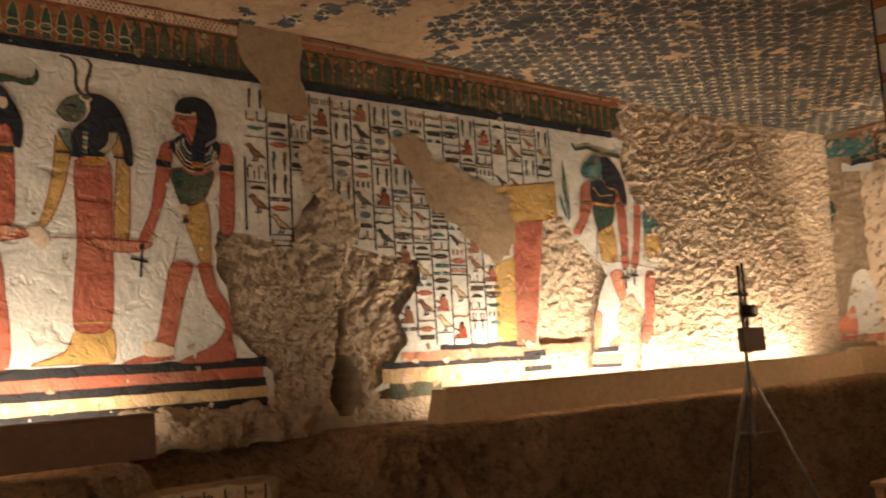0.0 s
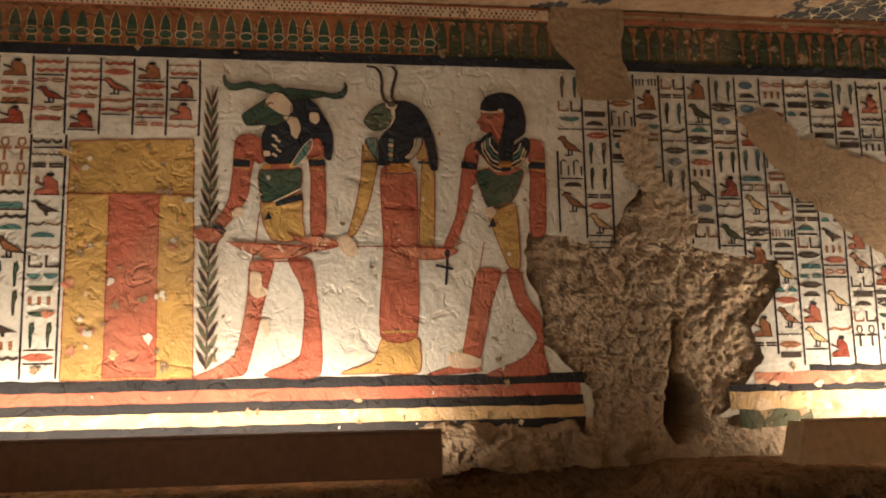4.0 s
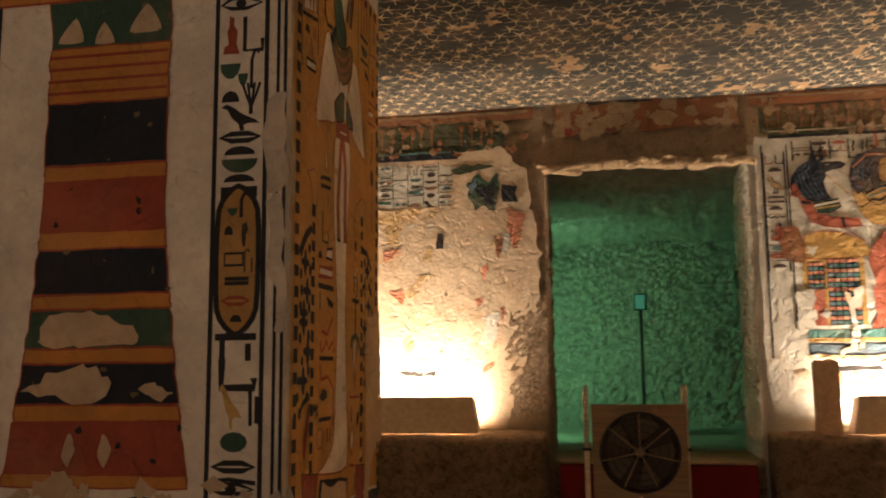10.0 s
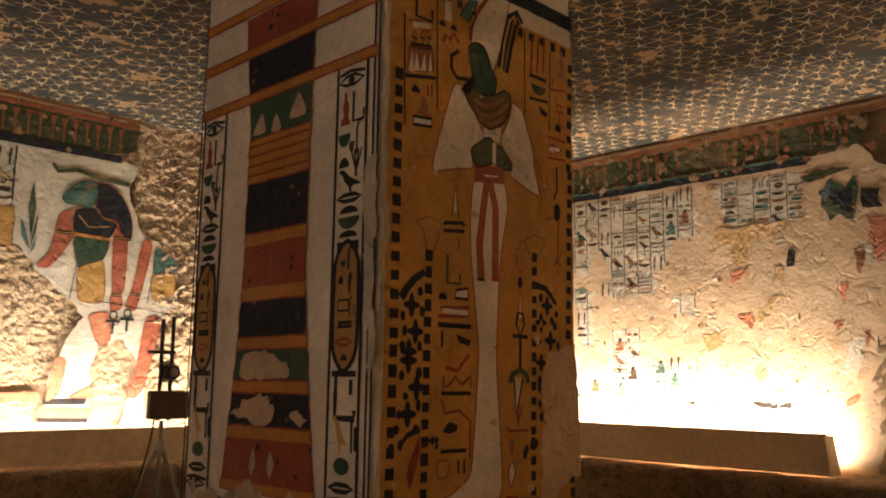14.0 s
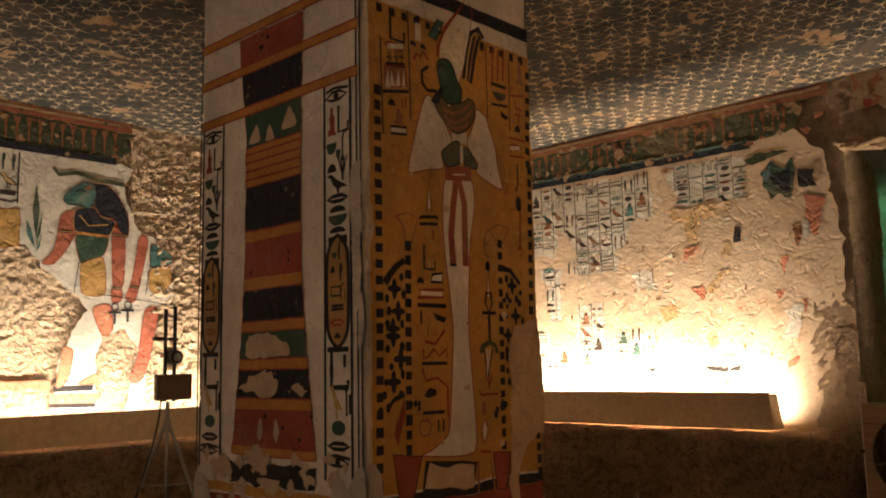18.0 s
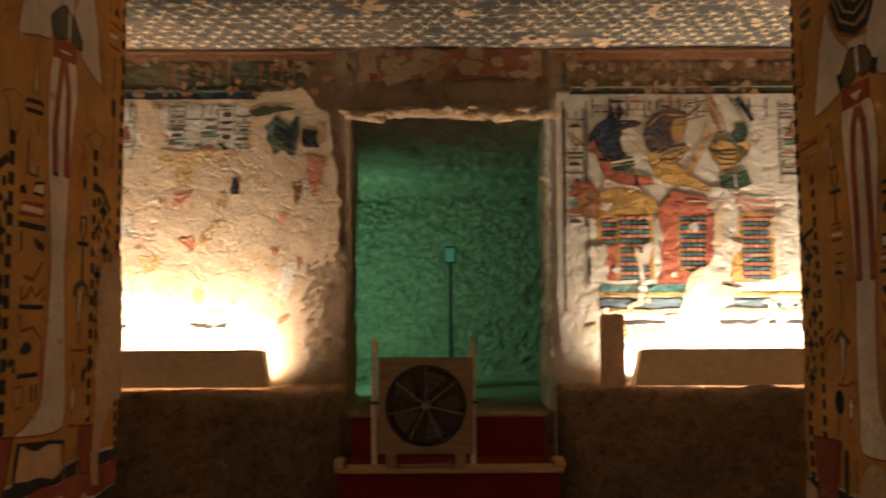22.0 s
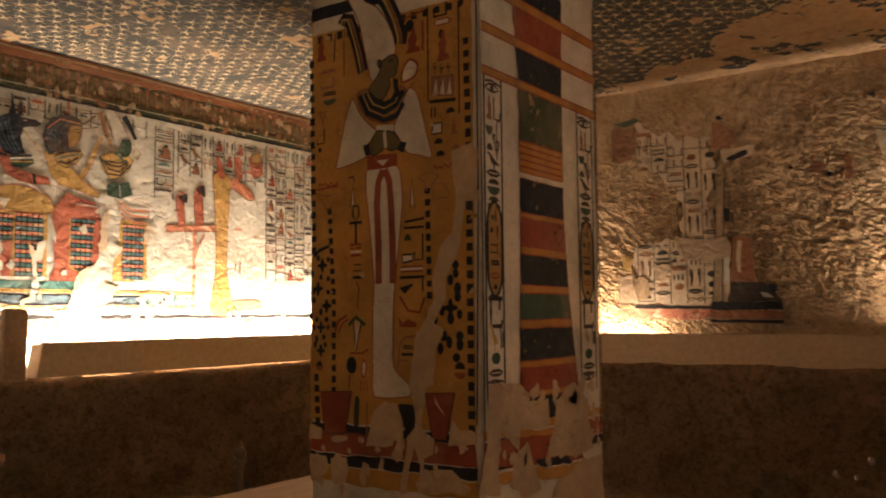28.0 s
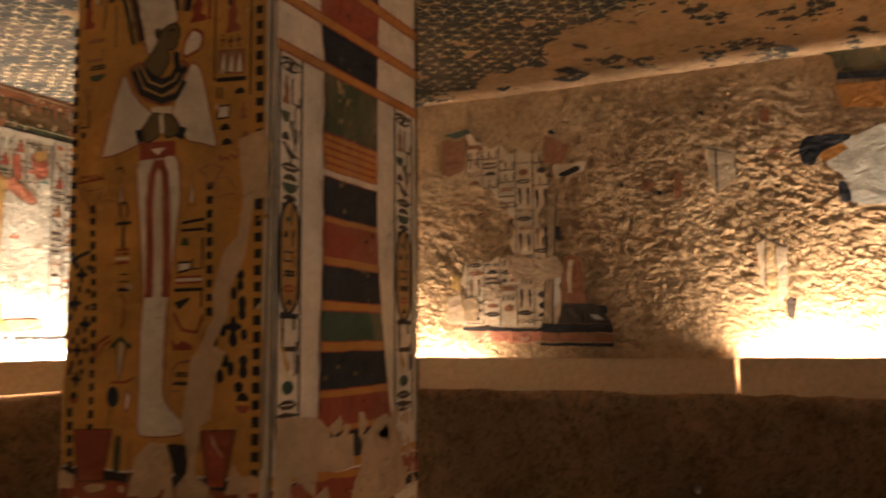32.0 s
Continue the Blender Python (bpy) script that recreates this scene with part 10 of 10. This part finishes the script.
north.poly("painted_remains", "white", 2, [(-4.68, 3.07), (-4.38, 3.04), (-4.39, 2.94), (-4.68, 2.98)], jag=0.01)
north.poly("painted_remains", "white", 2, [(-4.7, 1.94), (-4.54, 1.96), (-4.47, 1.37), (-4.84, 1.36)], smooth=True, jag=0.01)
north.poly("painted_remains", "red_fade", 2.5, [(-4.93, 1.43), (-4.73, 1.66), (-4.72, 1.38)], smooth=True, jag=0.01)
north.poly("painted_remains", "red_fade", 2.5, [(-4.94, 1.36), (-4.46, 1.38), (-4.47, 1.3), (-4.94, 1.31)], jag=0.006)
north.poly("painted_remains", "green", 2, [(-4.9, 2.62), (-4.83, 2.72), (-4.8, 2.6), (-4.85, 2.48)], smooth=True)


def king_face(art, u0, u1, z0, z1, seed):
    """The ochre face of a pillar: borders of squares, columns of signs, dotted shrines at the sides."""
    rng = random.Random(seed)
    art.poly("painted_ground", "gold", 0.7, [(u0, z0), (u1, z0), (u1, z1), (u0, z1)], jag=0.006)
    art.rect("top_band", "white_pillar", 2, u0 + 0.01, u1 - 0.01, z1 - 0.075, z1, 0.006)
    chain(art, (u0 + 0.06, z1 - 0.105), (u1 - 0.06, z1 - 0.105), 0.034, 0.07)
    art.rect("top_band", "navy", 2, u0, u1, z1 + 0.003, z1 + 0.07, 0.004)
    art.rect("foot_bands", "black", 2, u0, u1, z0 - 0.05, z0 - 0.01, 0.008)
    art.rect("foot_bands", "red_dark", 2, u0, u1, z0 - 0.15, z0 - 0.05, 0.012)
    art.rect("foot_bands", "black", 2, u0, u1, z0 - 0.21, z0 - 0.155, 0.012)
    art.rect("foot_bands", "gold", 2, u0, u1, z0 - 0.30, z0 - 0.215, 0.012)
    flakes(art, "lime_patch", ["patch_tan"], u0 + 0.05, u1 - 0.05, z0 - 0.34, z0 - 0.06, 22, 0.045, seed + 5, 4)
    flakes(art, "lime_patch", ["patch_tan", "gold"], u0, u1, z0, z1, 26, 0.018, seed + 6, 4)


king_face(king_1, 1.475, 2.53, 1.00, 3.07, 100)
king_face(king_2, 1.475, 2.50, 0.88, 2.99, 200)


# the column of signs, from the top: drop, height, sign, colour, sidestep
SIGNS = [(0.06, 0.08, 13, "black", 0), (0.16, 0.13, 6, "red_dark", -0.26), (0.16, 0.13, 16, "black", 0.26), (0.27, 0.09, 10, "green", -0.28), (0.27, 0.13, 18, "black", 0.2),
         (0.36, 0.06, 1, "black", -0.26), (0.36, 0.10, 17, "black", 0.26), (0.42, 0.09, 5, "black", 0), (0.485, 0.05, 2, "black", 0), (0.53, 0.045, 1, "black", 0), (0.57, 0.08, 10, "green", 0),
         (0.615, 0.04, 1, "black", 0), (0.655, 0.05, 8, "black", 0), (1.12, 0.09, 11, "black", 0), (1.20, 0.10, 16, "black", 0), (1.29, 0.14, 5, "ochre", -0.1), (1.29, 0.12, 9, "black", 0.36),
         (1.395, 0.075, 0, "green", 0), (1.465, 0.05, 2, "black", 0), (1.53, 0.06, 13, "black", 0)]


def banded_face(art, x0, x1, bands, beams, cols, mid, foot, seed, start, flare, faded=False):
    """The white face of a pillar with a tall banded column between two columns of signs."""
    rng = random.Random(seed)
    l, r = mid

    def half(z):
        return max(0.0, start - z) ** 1.4

    def left(z):
        return l - p * half(z) - 0.14 * max(0.0, z - 2.55) ** 1.1

    def right(z):
        return r + q * half(z) + 0.03 * max(0.0, z - 2.6)

    p, q = flare
    for z0, z1, mat in bands:
        n = 4
        zs = [z0 + (z1 - z0) * i / n for i in range(n + 1)]
        pts = [(left(z) + rng.uniform(-0.004, 0.004), z + rng.uniform(-0.003, 0.003)) for z in zs] + [(right(z) + rng.uniform(-0.004, 0.004), z + rng.uniform(-0.003, 0.003)) for z in zs[::-1]]
        art.poly("painted_column", mat, 1, pts, line="red_dark", width=0.004, jag=0.004)
        if mat in ("navy", "green", "red_dark"):
            flakes(art, "painted_column", ["black" if mat == "red_dark" else "olive"], left(z0), right(z0), z0, z1, 4, 0.014, int(z0 * 90), 2.2)
    z0, z1 = beams[0]
    for z0, z1 in beams:
        art.rect("cross_beams", "orange", 2, x0 + 0.02, x1 - 0.02, z0, z1, 0.003)
        for z in (z0, z1):
            art.ribbon("cross_beams", "red_dark", 2.5, [(x0 + 0.02, z), (x1 - 0.02, z)], 0.006)
    for a, b, top, bot in cols:
        art.rect("text_ground", "white_pillar", 0.5, a, b, bot, top)
        for u in (a + 0.008, b - 0.008):
            art.ribbon("hieroglyphs", "black", 1, [(u, bot), (u, top)], 0.011)
        k = (top - bot) / 1.60
        m, w = (a + b) / 2, (b - a) * 0.72
        for dz, h, kind, ink, du in SIGNS:
            glyph(art, "hieroglyphs", 1.2, (m + du * w, top - dz * k), w * (0.62 if du else 1.08), h * k * 1.08, rng, [{"black": "ink", "red_dark": "border"}.get(ink, ink) if faded else ink], kind)
        zc = top - 0.86 * k
        oval = [(m - 0.48 * w, zc - 0.15), (m - 0.48 * w, zc + 0.15), (m, zc + 0.225), (m + 0.48 * w, zc + 0.15), (m + 0.48 * w, zc - 0.15), (m, zc - 0.225)]
        art.poly("royal_oval", "oval", 2, oval, smooth=True, line="black", width=0.013)
        art.ribbon("royal_oval", "black", 2, [(m - 0.5 * w, zc - 0.232), (m + 0.5 * w, zc - 0.232)], 0.016)
        for dz, du, gw, gh, kk, ink in ((0.165, 0.02, 0.62, 0.085, 18, "black"), (0.085, -0.22, 0.3, 0.05, 1, "black"), (0.075, 0.16, 0.42, 0.075, 24, "ink"), (0.0, -0.08, 0.56, 0.06, 7, "black"), (-0.005, 0.28, 0.3, 0.085, 11, "ink"), (-0.065, 0.0, 0.7, 0.045, 8, "black"), (-0.125, -0.02, 0.72, 0.05, 2, "red_dark"), (-0.18, 0.0, 0.4, 0.04, 1, "black")):
            glyph(art, "royal_oval", 3, (m + du * w, zc + dz), w * gw, gh, rng, [ink], kk)
    for u in (x0 + 0.012, x1 - 0.035, x1 - 0.012):
        art.ribbon("edge_rules", "black", 1, [(u, foot), (u, 3.2)], 0.008)


banded_1.bold = banded_2.bold = 1.3
banded_face(
    banded_1, -2.46, -1.245,
    [(2.90, 3.04, "red_dark"), (2.70, 2.86, "navy"), (2.50, 2.66, "green"), (2.315, 2.50, "orange"), (2.11, 2.315, "navy"), (2.06, 2.11, "orange"), (1.90, 2.06, "red_dark"),
     (1.845, 1.90, "orange"), (1.70, 1.845, "navy"), (1.655, 1.70, "orange"), (1.535, 1.655, "green"), (1.49, 1.535, "orange"), (1.365, 1.49, "navy"), (1.315, 1.365, "orange"),
     (1.16, 1.315, "red_dark"), (1.12, 1.16, "orange")],
    [(2.66, 2.70), (2.86, 2.90), (3.05, 3.09)], [(-2.43, -2.24, 2.66, 1.05), (-1.49, -1.31, 2.66, 1.05)], (-2.055, -1.64), 0.9, 300, 2.0, (0.115, 0.12))
banded_face(
    banded_2, 1.33, 2.59,
    [(3.0, 3.13, "navy"), (2.79, 2.95, "red_dark"), (2.58, 2.745, "navy"), (2.28, 2.54, "frieze"), (2.12, 2.28, "orange"), (1.92, 2.09, "navy"), (1.89, 1.92, "orange"), (1.75, 1.89, "red_dark"),
     (1.71, 1.75, "orange"), (1.56, 1.71, "navy"), (1.52, 1.56, "orange"), (1.39, 1.52, "green"), (1.35, 1.39, "orange"), (1.19, 1.35, "navy"), (1.155, 1.19, "orange"), (1.04, 1.155, "red_dark"), (1.01, 1.04, "orange")],
    [(2.54, 2.58), (2.745, 2.79), (2.95, 3.0)], [(1.36, 1.53, 2.54, 1.02), (2.32, 2.52, 2.54, 1.0)], (1.69, 2.15), 0.8, 400, 1.95, (0.035, 0.15), True)
for k in range(4):
    banded_1.ribbon("painted_column", "red_dark", 2, [(-2.06, 2.35 + 0.04 * k), (-1.645, 2.35 + 0.04 * k)], 0.008)
    banded_2.ribbon("painted_column", "red_dark", 2, [(1.69, 2.15 + 0.033 * k), (2.13, 2.15 + 0.033 * k)], 0.007)
# grey repairs along the corner, worn spots in the red band
for pts in ([(-1.315, 2.27), (-1.252, 2.30), (-1.252, 2.02), (-1.30, 2.00)], [(-1.29, 1.96), (-1.252, 1.98), (-1.252, 1.60), (-1.285, 1.58), (-1.30, 1.78)], [(-1.43, 1.10), (-1.36, 1.02), (-1.252, 1.12), (-1.252, 0.72), (-1.40, 0.70), (-1.44, 0.9)], [(-2.45, 1.02), (-2.33, 0.98), (-2.30, 0.82), (-2.45, 0.80)]):
    banded_1.poly("lime_patch", "mortar", 3.4, pts, smooth=True, jag=0.025)
for pts in ([(1.452, 2.25), (1.475, 2.22), (1.47, 1.62), (1.452, 1.6)], [(1.45, 1.12), (1.52, 1.06), (1.54, 0.78), (1.45, 0.76)]):
    king_1.poly("lime_patch", "mortar", 4.4, pts, smooth=True, jag=0.02)
for u in (-1.93, -1.81):
    banded_1.poly("lime_patch", "patch", 3, [(u - 0.022, 1.22), (u, 1.28), (u + 0.022, 1.23), (u, 1.18)], smooth=True, jag=0.008)
# worn places in the lower bands
for pts in ([(-2.06, 1.56), (-1.98, 1.64), (-1.84, 1.65), (-1.74, 1.60), (-1.73, 1.55), (-1.9, 1.54)], [(-2.09, 1.41), (-2.0, 1.47), (-1.87, 1.48), (-1.8, 1.44), (-1.84, 1.38), (-1.98, 1.375)], [(-1.72, 1.41), (-1.64, 1.44), (-1.6, 1.40), (-1.67, 1.385)]):
    banded_1.poly("lime_patch", "patch", 3, pts, smooth=True, jag=0.03)
for pts in ([(-2.03, 2.52), (-1.97, 2.6), (-1.94, 2.52)], [(-1.9, 2.51), (-1.87, 2.58), (-1.83, 2.51)], [(-1.78, 2.54), (-1.72, 2.63), (-1.67, 2.54)]):
    banded_1.poly("lime_patch", "patch", 3, pts, smooth=True)
for art, x0, x1, z in ((banded_1, -2.46, -1.245, 1.0), (banded_2, 1.33, 2.59, 0.9)):
    art.rect("foot_bands", "black", 1, x0 + 0.3, x1 - 0.3, z + 0.0, z + 0.09, 0.02)
    art.rect("foot_bands", "gold", 1, x0, x1, z - 0.05, z - 0.01, 0.01)
    art.rect("foot_bands", "red_dark", 1, x0, x1, z - 0.15, z - 0.06, 0.01)
    art.rect("foot_bands", "black", 1, x0, x1, z - 0.2, z - 0.155, 0.01)
    flakes(art, "lime_patch", ["patch"], x0 + 0.05, x1 - 0.05, z - 0.22, z + 0.14, 46, 0.055, 501 + int(x0), 3)
slab_art = Art("AB")
slab_art.bold = 1.6
slab_art.poly("plaster", "worn", 0, [(-1.94, 0.66), (-1.16, 0.66), (-1.18, 0.86), (-1.5, 0.875), (-1.93, 0.86)], jag=0.015)
text_panel(slab_art, None, -1.9, -1.2, 0.66, 0.86, 0.10, 0.09, 71, keep=1.0, inks=["fill", "patch", "border"], lw=0.006)
LABELS = {"plaster": "white lime plaster with a broken edge", "hieroglyphs": "columns of small painted signs", "frieze_band": "green painted frieze over a dark rule", "painted_ground": "ochre yellow painted ground"}
for a in (slab_art, west, north, lintel, east_half, east, banded_1, banded_2, king_1, king_2):
    a.build(LABELS)
